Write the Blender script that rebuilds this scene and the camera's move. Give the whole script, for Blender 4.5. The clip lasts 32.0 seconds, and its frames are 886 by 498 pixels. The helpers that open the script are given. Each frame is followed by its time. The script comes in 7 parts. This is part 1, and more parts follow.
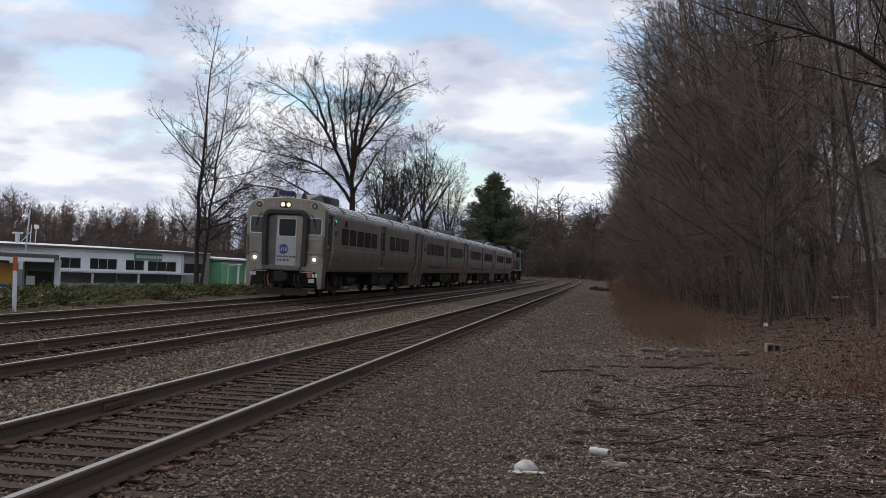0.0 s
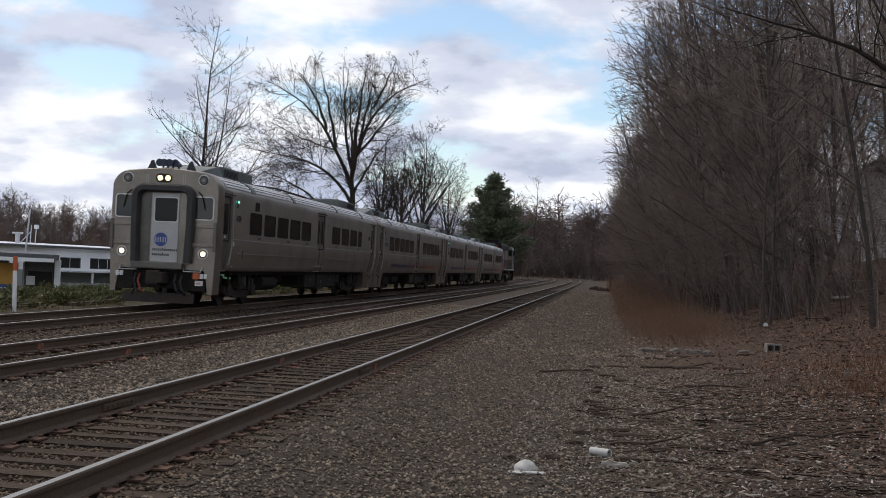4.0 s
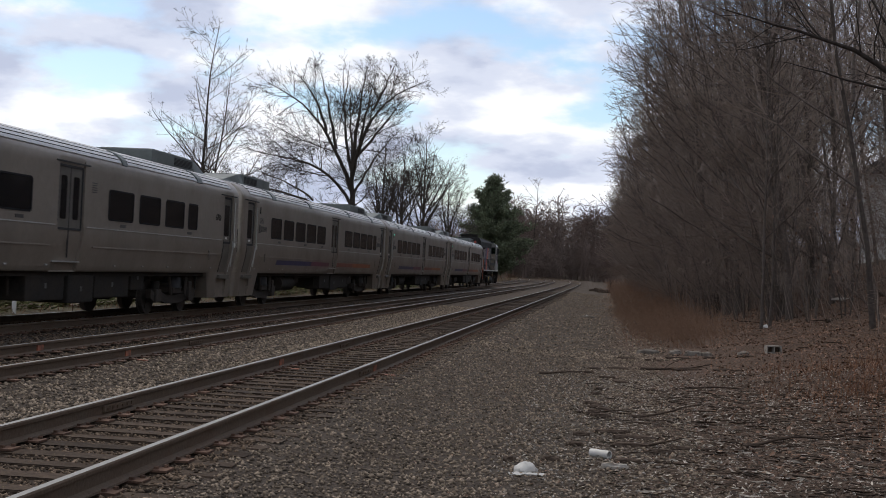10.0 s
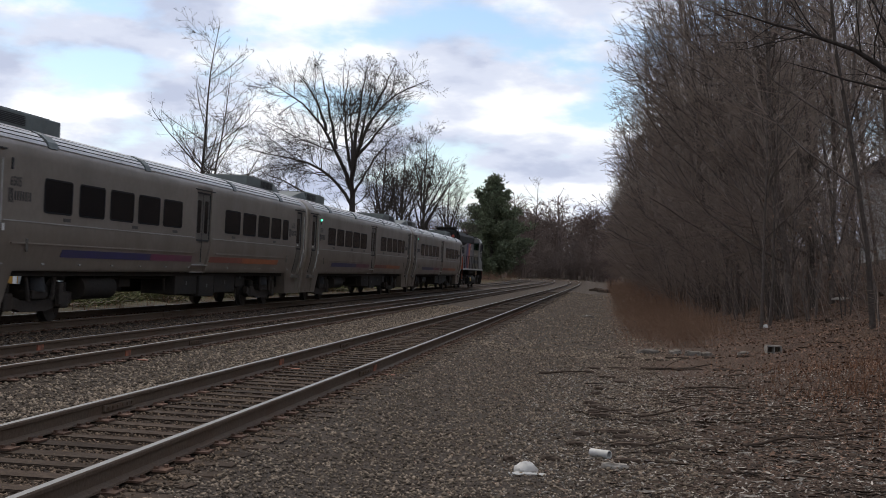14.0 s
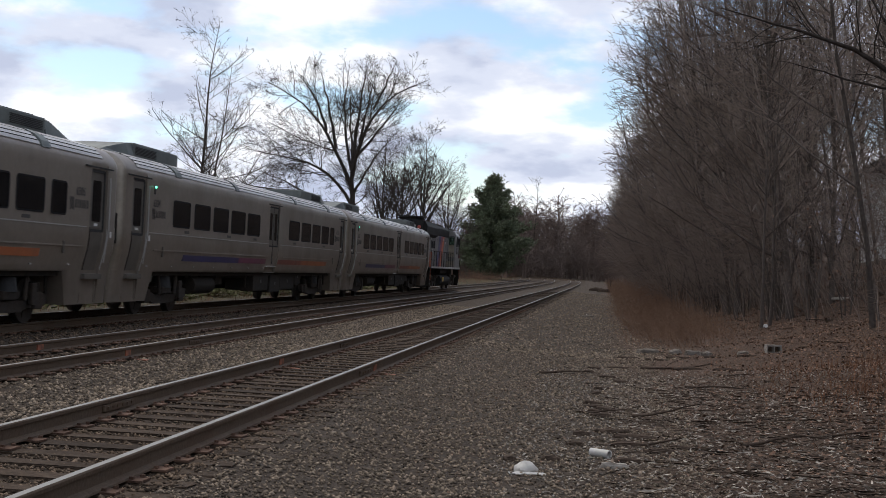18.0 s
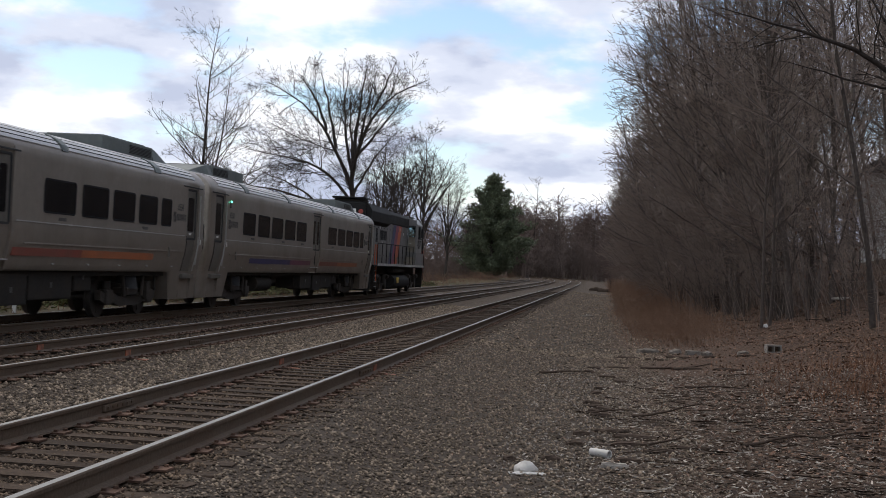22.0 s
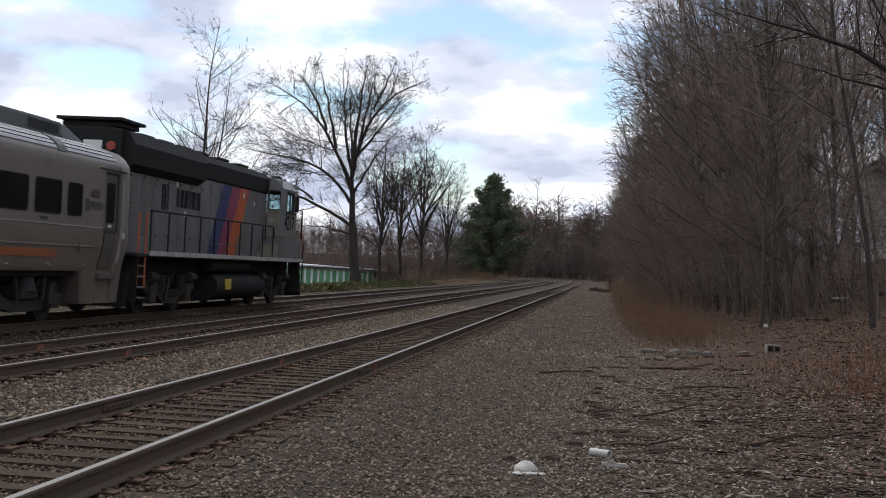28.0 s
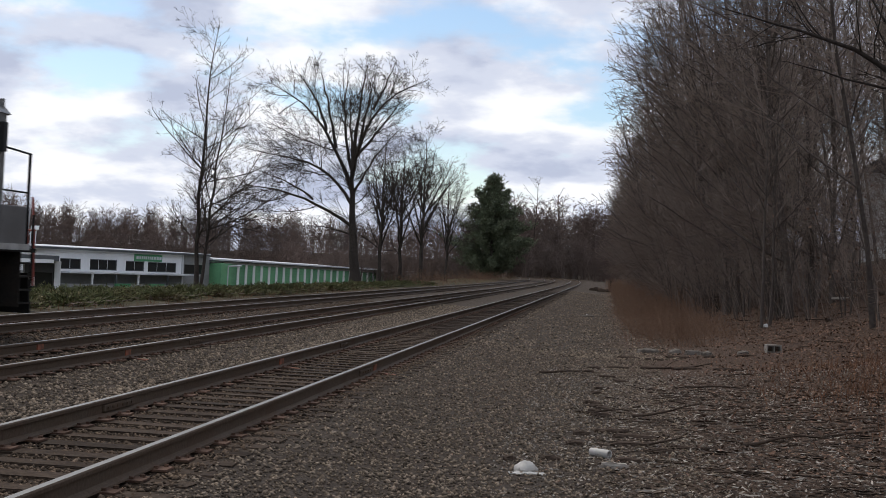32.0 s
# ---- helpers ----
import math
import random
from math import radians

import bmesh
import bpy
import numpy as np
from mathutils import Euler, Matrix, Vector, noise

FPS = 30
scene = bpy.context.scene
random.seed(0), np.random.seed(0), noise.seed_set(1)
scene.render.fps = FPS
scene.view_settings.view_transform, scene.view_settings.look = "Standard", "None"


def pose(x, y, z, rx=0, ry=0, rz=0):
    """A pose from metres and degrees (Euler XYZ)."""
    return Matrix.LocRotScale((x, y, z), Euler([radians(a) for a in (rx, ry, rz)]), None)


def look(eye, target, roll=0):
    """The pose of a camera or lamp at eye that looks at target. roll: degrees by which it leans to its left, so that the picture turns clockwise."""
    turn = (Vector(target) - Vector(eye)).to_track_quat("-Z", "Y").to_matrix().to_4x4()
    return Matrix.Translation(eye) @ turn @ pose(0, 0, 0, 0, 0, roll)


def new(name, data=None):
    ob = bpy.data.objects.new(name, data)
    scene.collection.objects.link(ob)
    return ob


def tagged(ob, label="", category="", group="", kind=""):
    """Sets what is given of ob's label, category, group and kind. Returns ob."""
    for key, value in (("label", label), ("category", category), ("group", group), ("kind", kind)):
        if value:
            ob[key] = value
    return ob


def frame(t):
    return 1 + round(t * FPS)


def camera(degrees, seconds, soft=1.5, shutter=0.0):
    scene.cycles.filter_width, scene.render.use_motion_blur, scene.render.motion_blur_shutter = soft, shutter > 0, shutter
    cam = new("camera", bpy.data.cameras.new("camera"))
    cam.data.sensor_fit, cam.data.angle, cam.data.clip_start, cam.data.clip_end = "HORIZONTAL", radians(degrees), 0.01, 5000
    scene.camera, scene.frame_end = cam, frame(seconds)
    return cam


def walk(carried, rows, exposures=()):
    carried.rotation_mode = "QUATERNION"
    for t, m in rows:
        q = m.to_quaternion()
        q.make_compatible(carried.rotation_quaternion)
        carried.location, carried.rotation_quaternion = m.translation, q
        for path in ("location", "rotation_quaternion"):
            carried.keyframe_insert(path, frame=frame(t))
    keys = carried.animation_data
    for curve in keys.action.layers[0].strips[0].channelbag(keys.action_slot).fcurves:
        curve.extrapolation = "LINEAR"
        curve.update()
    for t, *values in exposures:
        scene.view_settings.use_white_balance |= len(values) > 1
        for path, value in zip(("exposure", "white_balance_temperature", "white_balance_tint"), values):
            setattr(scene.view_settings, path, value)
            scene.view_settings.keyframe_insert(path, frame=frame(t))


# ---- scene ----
cam = camera(37.42, 32.0, soft=0.75, shutter=0.5)

# the tripod stands still; the head nods by a hair as the train comes by
EYE = (0.0, 0.0, 1.4893)
NOD = ((0, 0.8126 - 0.040), (3, 0.8126 - 0.038), (5.5, 0.8126 - 0.022), (6.5, 0.8126), (7, 0.8126 + 0.03), (7.5, 0.8126 + 0.125), (8, 0.8126 + 0.07),
       (8.6, 0.8126 + 0.045), (9.5, 0.8126 + 0.036), (13, 0.8126 + 0.027), (17, 0.8126 + 0.012), (24, 0.8126 + 0.005), (32, 0.8126))
walk(cam, [(t, pose(*EYE, 90 + a, 0, 0) @ pose(0, 0, 0, 0, 0, 2.733)) for t, a in NOD],
     exposures=((0, 0.0), (6, 0.09), (13, 0.16), (25, 0.23), (30, 0.26), (32, 0.06)))

# ---- the plan: three parallel tracks, straight for 185 m, then bending left ----
HEADING = -0.1235            # of the tracks, against the y axis
NEAR = Vector((-4.2335, 0.0, 0.0))
OFFSETS = (0.0, -3.9941, -7.9595)     # track centres, to the right of the near track
HEIGHTS = (0.0, 0.0, 0.0)          # rail tops
ALONG = Matrix.Translation(NEAR) @ Matrix.Rotation(HEADING, 4, "Z")     # x to the right of the near track, y along it


def centreline(start, end, step):
    """Points (x, y, heading) of the near track in its own frame."""
    out, x, y, a, s = [], 0.0, 0.0, 0.0, 0.0
    ds = 0.5
    n = int(round((end - start) / ds))
    y = start
    for i in range(n + 1):
        s = start + i * ds
        if abs((s - start) / step - round((s - start) / step)) < 1e-6:
            out.append((x, y, a))
        k = 0.006 * min(max((s - 185) / 40, 0), 1)
        a += k * ds
        x -= math.sin(a) * ds
        y += math.cos(a) * ds
    return out


PROFILE = ((-3000, -3.0), (-40, -2.8), (-26, -1.6), (-19, -0.45), (-13, -0.25), (-10.6, -0.33), (-9.5, -0.225), (-9.05, -0.197), (-8.75, -0.215), (-7.96, -0.222), (-7.15, -0.215), (-6.85, -0.197), (-6.5, -0.215), (-5.98, -0.26), (-5.45, -0.215), (-5.1, -0.197), (-4.8, -0.215), (-4.0, -0.222),
           (-3.2, -0.215), (-2.9, -0.197), (-2.5, -0.215), (-2.0, -0.26), (-1.5, -0.21), (-1.1, -0.19), (-0.8, -0.205), (0, -0.212), (0.8, -0.205), (1.1, -0.19), (1.5, -0.215), (2.2, -0.33), (3.4, -0.38), (5.5, -0.38), (7.0, -0.27), (8.5, -0.05), (10.4, 0.40), (12, 1.0),
           (16, 2.5), (25, 5.0), (45, 8.5), (90, 11.0), (3000, 11.0))
PX, PZ = [p[0] for p in PROFILE], [p[1] for p in PROFILE]


def climb(o, y):
    """The line climbs as it bends away; the yard on the left stays low."""
    t = max(0.0, y - 140)
    up = 0.00006 * t * t if t < 180 else 1.944 + 0.0216 * (t - 180)
    return min(up, 9.0) * min(1.0, max(0.0, (o + 34) / 12))


def ground_z(o, y=0.0):
    """Height of the ground at o metres to the right of the near track."""
    rough = 0.0 if -11 < o < 3 else 0.12 * min(1, (o - 3) / 4 if o > 0 else (-11 - o) / 4)
    return float(np.interp(o, PX, PZ)) + climb(o, y) + rough * noise.noise(Vector((o * 0.35, y * 0.35, 3.1)))


def at(o, y, z=0.0, turn=0.0):
    """World pose at o metres right of the near track, y along it, z above the ground."""
    return ALONG @ Matrix.Translation((o, y, ground_z(o, y) + z)) @ Matrix.Rotation(turn, 4, "Z")


# ---- light ----
SUN_UP, SUN_TURN = radians(52), radians(-38)      # behind thin cloud, ahead and to the left
world = bpy.data.worlds.new("world")
scene.world = world
world.use_nodes = True
wn, wl = world.node_tree.nodes, world.node_tree.links
wn.clear()


def wnode(kind, **sets):
    n = wn.new(kind)
    for k, v in sets.items():
        if k in n.inputs:
            n.inputs[k].default_value = v
    return n


sky = wn.new("ShaderNodeTexSky")
sky.dust_density, sky.ozone_density, sky.air_density = 0.5, 2.0, 1.0
sky.sky_type, sky.sun_disc, sky.sun_elevation, sky.sun_rotation = "NISHITA", False, SUN_UP, SUN_TURN
coord = wn.new("ShaderNodeTexCoord")
split = wn.new("ShaderNodeSeparateXYZ")
wl.new(coord.outputs["Generated"], split.inputs[0])
lift = wnode("ShaderNodeMath")
lift.operation = "MAXIMUM"
lift.inputs[1].default_value = 0.0
wl.new(split.outputs["Z"], lift.inputs[0])
add = wnode("ShaderNodeMath")
add.operation = "ADD"
add.inputs[1].default_value = 0.30
wl.new(lift.outputs[0], add.inputs[0])
flat = []
for axis in "XY":
    d = wnode("ShaderNodeMath")
    d.operation = "DIVIDE"
    wl.new(split.outputs[axis], d.inputs[0])
    wl.new(add.outputs[0], d.inputs[1])
    flat.append(d)
deck = wn.new("ShaderNodeCombineXYZ")
wl.new(flat[0].outputs[0], deck.inputs[0])
wl.new(flat[1].outputs[0], deck.inputs[1])


def clouds(scale, offset, detail, stretch=(1, 1, 1)):
    m = wn.new("ShaderNodeMapping")
    m.inputs["Location"].default_value = offset
    m.inputs["Scale"].default_value = stretch
    wl.new(deck.outputs[0], m.inputs["Vector"])
    n = wnode("ShaderNodeTexNoise", Scale=scale, Detail=detail, Roughness=0.5)
    wl.new(m.outputs[0], n.inputs["Vector"])
    return n


def ramp_w(source, stops):
    r = wn.new("ShaderNodeValToRGB")
    r.color_ramp.interpolation = "EASE"
    while len(r.color_ramp.elements) < len(stops):
        r.color_ramp.elements.new(0.5)
    for e, (p, c) in zip(r.color_ramp.elements, stops):
        e.position, e.color = p, (*c, 1)
    wl.new(source, r.inputs[0])
    return r


low = wnode("ShaderNodeMapRange")       # the cover closes towards the horizon
low.inputs["From Min"].default_value, low.inputs["From Max"].default_value = 0.0, 0.10
low.inputs["To Min"].default_value, low.inputs["To Max"].default_value = 0.14, 0.0
wl.new(split.outputs["Z"], low.inputs["Value"])
closed = wnode("ShaderNodeMath")
closed.operation = "ADD"
wl.new(clouds(3.2, (7.3, 2.4, 0), 7).outputs[0], closed.inputs[0])
wl.new(low.outputs[0], closed.inputs[1])
cover = ramp_w(closed.outputs[0], ((0.39, (0, 0, 0)), (0.52, (1, 1, 1))))
body = ramp_w(clouds(3.6, (0.7, 5.3, 2), 7).outputs[0], ((0.38, (0.50, 0.55, 0.70)), (0.47, (0.66, 0.705, 0.835)), (0.60, (0.97, 0.985, 1.03))))
blue = wnode("ShaderNodeVectorMath")
blue.operation = "SCALE"
blue.inputs["Scale"].default_value = 0.125
wl.new(sky.outputs[0], blue.inputs[0])
mixed = wn.new("ShaderNodeMix")
mixed.data_type = "RGBA"
wl.new(cover.outputs[0], mixed.inputs["Factor"])
wl.new(blue.outputs[0], mixed.inputs["A"])
wl.new(body.outputs[0], mixed.inputs["B"])
back = wnode("ShaderNodeBackground", Strength=1.0)
wl.new(mixed.outputs["Result"], back.inputs["Color"])
wl.new(back.outputs[0], wn.new("ShaderNodeOutputWorld").inputs["Surface"])

sun = new("sun", bpy.data.lights.new("sun", "SUN"))
sun.data.energy, sun.data.angle, sun.data.color = 1.5, radians(24), (1.0, 0.90, 0.76)
toward = Vector((math.sin(SUN_TURN) * math.cos(SUN_UP), math.cos(SUN_TURN) * math.cos(SUN_UP), math.sin(SUN_UP)))
sun.matrix_world = look(toward * 100, (0, 0, 0))

# ---- materials ----


def paint(name, dark, light, rough=0.6, metal=0.0, fine=60.0, coarse=3.0, bump=0.15, stain=None, stain_amount=0.3, vary=0.0, gap=0.01, emit=0.0, spread=0.25, shine=0.5):
    """Two tones mixed by grain, a coarse stain over them, bump from the grain, and a change from piece to piece."""
    m = bpy.data.materials.new(name)
    m.use_nodes = True
    n, l = m.node_tree.nodes, m.node_tree.links
    bsdf = n["Principled BSDF"]
    tc = n.new("ShaderNodeTexCoord")
    if vary:
        oi = n.new("ShaderNodeObjectInfo")
        sh = n.new("ShaderNodeVectorMath")
        sh.operation = "MULTIPLY_ADD"
        cx = n.new("ShaderNodeCombineXYZ")
        l.new(oi.outputs["Random"], cx.inputs[0])
        l.new(oi.outputs["Random"], cx.inputs[1])
        l.new(cx.outputs[0], sh.inputs[0])
        sh.inputs[1].default_value = (37, 91, 5)
        l.new(tc.outputs["Object"], sh.inputs[2])
        where = sh.outputs[0]
    else:
        where = tc.outputs["Object"]
    a = n.new("ShaderNodeTexNoise")
    a.inputs["Scale"].default_value, a.inputs["Detail"].default_value, a.inputs["Roughness"].default_value = fine, 5, 0.6
    b = n.new("ShaderNodeTexNoise")
    b.inputs["Scale"].default_value, b.inputs["Detail"].default_value = coarse, 4
    l.new(where, a.inputs["Vector"])
    l.new(where, b.inputs["Vector"])
    mix = n.new("ShaderNodeMix")
    mix.data_type = "RGBA"
    r1 = n.new("ShaderNodeMapRange")
    r1.inputs["From Min"].default_value, r1.inputs["From Max"].default_value = 0.5 - spread, 0.5 + spread
    l.new(a.outputs[0], r1.inputs["Value"])
    l.new(r1.outputs[0], mix.inputs["Factor"])
    mix.inputs["A"].default_value, mix.inputs["B"].default_value = (*dark, 1), (*light, 1)
    over = n.new("ShaderNodeMix")
    over.data_type = "RGBA"
    r2 = n.new("ShaderNodeMapRange")
    r2.inputs["From Min"].default_value, r2.inputs["From Max"].default_value = 0.42, 0.68
    r2.inputs["To Max"].default_value = stain_amount
    l.new(b.outputs[0], r2.inputs["Value"])
    l.new(r2.outputs[0], over.inputs["Factor"])
    l.new(mix.outputs["Result"], over.inputs["A"])
    s = stain or tuple(c * 0.55 for c in dark)
    over.inputs["B"].default_value = (*s, 1)
    last = over.outputs["Result"]
    if vary:
        hs = n.new("ShaderNodeHueSaturation")
        mr = n.new("ShaderNodeMapRange")
        mr.inputs["To Min"].default_value, mr.inputs["To Max"].default_value = 1 - vary, 1 + vary
        l.new(oi.outputs["Random"], mr.inputs["Value"])
        l.new(mr.outputs[0], hs.inputs["Value"])
        l.new(last, hs.inputs["Color"])
        last = hs.outputs[0]
    l.new(last, bsdf.inputs["Base Color"])
    rr = n.new("ShaderNodeMapRange")
    rr.inputs["To Min"].default_value, rr.inputs["To Max"].default_value = max(0.02, rough - 0.12), min(1, rough + 0.12)
    l.new(b.outputs[0], rr.inputs["Value"])
    l.new(rr.outputs[0], bsdf.inputs["Roughness"])
    bsdf.inputs["Metallic"].default_value = metal
    bsdf.inputs["Specular IOR Level"].default_value = shine
    if bump:
        bp = n.new("ShaderNodeBump")
        bp.inputs["Strength"].default_value, bp.inputs["Distance"].default_value = bump, gap
        l.new(a.outputs[0], bp.inputs["Height"])
        l.new(bp.outputs[0], bsdf.inputs["Normal"])
    if emit:
        bsdf.inputs["Emission Color"].default_value, bsdf.inputs["Emission Strength"].default_value = (*light, 1), emit
    return m


def islands(m, amount):
    """Lets each loose piece of a joined mesh take its own tone."""
    n, l = m.node_tree.nodes, m.node_tree.links
    bsdf = n["Principled BSDF"]
    src = bsdf.inputs["Base Color"].links[0].from_socket
    g = n.new("ShaderNodeNewGeometry")
    mr = n.new("ShaderNodeMapRange")
    mr.inputs["To Min"].default_value, mr.inputs["To Max"].default_value = 1 - amount, 1 + amount
    l.new(g.outputs["Random Per Island"], mr.inputs["Value"])
    hs = n.new("ShaderNodeHueSaturation")
    l.new(mr.outputs[0], hs.inputs["Value"])
    l.new(src, hs.inputs["Color"])
    l.new(hs.outputs[0], bsdf.inputs["Base Color"])
    return m


def glass(name, tint, rough=0.05):
    m = bpy.data.materials.new(name)
    m.use_nodes = True
    b = m.node_tree.nodes["Principled BSDF"]
    b.inputs["Base Color"].default_value, b.inputs["Roughness"].default_value = (*tint, 1), rough
    b.inputs["IOR"].default_value = 1.45
    return m


def clear(name, tint):
    m = bpy.data.materials.new(name)
    m.use_nodes = True
    b = m.node_tree.nodes["Principled BSDF"]
    b.inputs["Base Color"].default_value, b.inputs["Roughness"].default_value = (*tint, 1), 0.03
    b.inputs["Transmission Weight"].default_value, b.inputs["IOR"].default_value = 1.0, 1.02
    return m


M = {}
M["stone"] = islands(paint("ballast_stone", (0.072, 0.055, 0.040), (0.30, 0.238, 0.178), 0.9, fine=40, coarse=6, bump=0.3, vary=0.0, shine=0.12), 0.7)
M["dirtystone"] = islands(paint("greasy_ballast_stone", (0.054, 0.038, 0.026), (0.165, 0.12, 0.085), 0.9, fine=40, coarse=6, bump=0.3, shine=0.12), 0.75)
M["rail"] = paint("rusty_rail", (0.076, 0.053, 0.037), (0.13, 0.096, 0.068), 0.75, 0.2, 30, 2, 0.3, stain=(0.10, 0.05, 0.03), shine=0.2)
M["railtop"] = paint("worn_rail_steel", (0.17, 0.163, 0.155), (0.25, 0.243, 0.232), 0.52, 1.0, 80, 2, 0.04, stain_amount=0.2)
M["tie"] = paint("weathered_tie_wood", (0.030, 0.021, 0.015), (0.080, 0.057, 0.041), 0.9, 0, 25, 4, 0.6, vary=0.3, shine=0.1)
M["plate"] = paint("rusty_plate", (0.085, 0.05, 0.035), (0.16, 0.098, 0.07), 0.85, 0.1, 40, 5, 0.3, vary=0.3, shine=0.15)
# bark and dark twigs stand against the sky: backlit darkness is in their colour
M["bark"] = paint("bark", (0.032, 0.026, 0.022), (0.085, 0.071, 0.061), 0.95, 0, 14, 1.2, 0.8, vary=0.2, gap=0.03, shine=0.1)
M["twig"] = paint("twig", (0.160, 0.125, 0.103), (0.32, 0.254, 0.211), 0.9, 0, 12, 0.6, 0.0, vary=0.15, shine=0.1)
M["backlittwig"] = paint("backlit_twig", (0.03, 0.024, 0.02), (0.075, 0.06, 0.052), 0.9, 0, 12, 0.6, 0.0, vary=0.15, shine=0.1)
M["redtwig"] = paint("red_brush", (0.15, 0.09, 0.058), (0.31, 0.195, 0.13), 0.9, 0, 9, 0.5, 0.0, shine=0.1)
# train side: the steel's colour is darkened for its shaded side
M["steel"] = paint("shaded_stainless", (0.200, 0.167, 0.136), (0.253, 0.213, 0.176), 0.42, 0.4, 7, 0.8, 0.03, stain=(0.15, 0.128, 0.105), stain_amount=0.4)


def bearing(b, depth, z=None):
    """World place at a bearing (metres right per metre ahead) and a depth; on the ground unless z is given."""
    x, y = b * depth, depth
    q = ALONG.inverted() @ Vector((x, y, 0))
    return Vector((x, y, ground_z(q.x, q.y) if z is None else z))

# ---- mesh helpers ----


def link(name, me, material, parent=None, label=""):
    for x in (material if isinstance(material, (list, tuple)) else (material,)):
        me.materials.append(x)
    ob = new(name, me)
    ob.parent = parent
    if label:
        ob["label"] = label
    return ob


def part(name, bm, material, parent=None, label="", smooth=False):
    me = bpy.data.meshes.new(name)
    bmesh.ops.recalc_face_normals(bm, faces=bm.faces)
    bm.to_mesh(me)
    bm.free()
    if smooth:
        me.polygons.foreach_set("use_smooth", [True] * len(me.polygons))
        me.set_sharp_from_angle(angle=radians(35))
    return link(name, me, material, parent, label)


def solid(name, verts, faces, material, parent=None, label="", smooth=False):
    me = bpy.data.meshes.new(name)
    me.from_pydata([tuple(v) for v in verts], [], [tuple(int(i) for i in f) for f in faces])
    if smooth:
        me.polygons.foreach_set("use_smooth", [True] * len(me.polygons))
        me.set_sharp_from_angle(angle=radians(50))
    return link(name, me, material, parent, label)


def empty(name, m=None, **tags):
    ob = new(name)
    ob.empty_display_size = 0.3
    if m is not None:
        ob.matrix_world = m
    return tagged(ob, **tags)


def box(bm, x0, x1, y0, y1, z0, z1, bevel=0.0, m=None):
    got = bmesh.ops.create_cube(bm, size=1)["verts"]
    for v in got:
        v.co = Vector(((x0 + x1) / 2 + v.co.x * (x1 - x0), (y0 + y1) / 2 + v.co.y * (y1 - y0), (z0 + z1) / 2 + v.co.z * (z1 - z0)))
        if m is not None:
            v.co = m @ v.co
    if bevel:
        edges = list({e for v in got for e in v.link_edges})
        bmesh.ops.bevel(bm, geom=edges, offset=bevel, segments=2, affect="EDGES", profile=0.6)
    return bm


def B():
    return bmesh.new()


def boxed(name, material, parent, *dims, bevel=0.0, label="", m=None):
    return part(name, box(B(), *dims, bevel=bevel, m=m), material, parent, label)


def rod(bm, a, b, r, sides=8, r2=None):
    a, b = Vector(a), Vector(b)
    m = Matrix.Translation((a + b) / 2) @ (b - a).to_track_quat("Z", "Y").to_matrix().to_4x4()
    bmesh.ops.create_cone(bm, cap_ends=True, segments=sides, radius1=r, radius2=r if r2 is None else r2, depth=(b - a).length, matrix=m)
    return bm


def rods(name, material, parent, points, r, label="", sides=8):
    bm = B()
    for a, b in zip(points, points[1:]):
        rod(bm, a, b, r, sides)
    return part(name, bm, material, parent, label, True)


def loft(name, sections, material, parent=None, label="", closed=True, caps=True, smooth=True):
    """Skins a list of rings with the same number of points."""
    n = len(sections[0])
    verts = [p for s in sections for p in s]
    faces = []
    for i in range(len(sections) - 1):
        for j in range(n if closed else n - 1):
            k = (j + 1) % n
            faces.append((i * n + j, i * n + k, (i + 1) * n + k, (i + 1) * n + j))
    if caps and closed:
        faces.append(tuple(range(n - 1, -1, -1)))
        faces.append(tuple((len(sections) - 1) * n + j for j in range(n)))
    return solid(name, verts, faces, material, parent, label, smooth)


def tubes(branches, sides):
    """Tapered tubes along many polylines: (points, radii) each; slivers for the finest, with two sides. Returns verts and faces as arrays."""
    vs, fs, base = [], [], 0
    ang = np.arange(sides) * 2 * np.pi / sides + (1.1 if sides == 2 else 0.0)
    ca, sa = np.cos(ang)[None, None, :, None], np.sin(ang)[None, None, :, None]
    lots = {}
    for p, r in branches:
        lots.setdefault(len(p), []).append((p, r))
    for n, lot in lots.items():
        p = np.array([q[0] for q in lot])
        r = np.array([q[1] for q in lot])[:, :, None, None]
        d = np.gradient(p, axis=1)
        d /= np.linalg.norm(d, axis=2)[:, :, None] + 1e-9
        steep = np.abs(d[:, 0, 2]) >= 0.9
        ref = np.where(steep[:, None], np.array([[1.0, 0.0, 0.0]]), np.array([[0.0, 0.0, 1.0]]))[:, None, :]
        u = np.cross(d, ref)
        u /= np.linalg.norm(u, axis=2)[:, :, None] + 1e-9
        w = np.cross(d, u)
        ring = p[:, :, None, :] + r * (u[:, :, None, :] * ca + w[:, :, None, :] * sa)
        vs.append(ring.reshape(-1, 3))
        m = np.arange(len(lot))[:, None, None] * (n * sides) + base
        i = np.arange(n - 1)[None, :, None] * sides
        j = np.arange(sides if sides > 2 else 1)[None, None, :]
        k = (j + 1) % sides
        fs.append(np.stack([m + i + j, m + i + k, m + i + sides + k, m + i + sides + j], -1).reshape(-1, 4))
        base += len(lot) * n * sides
    return np.concatenate(vs), np.concatenate(fs)


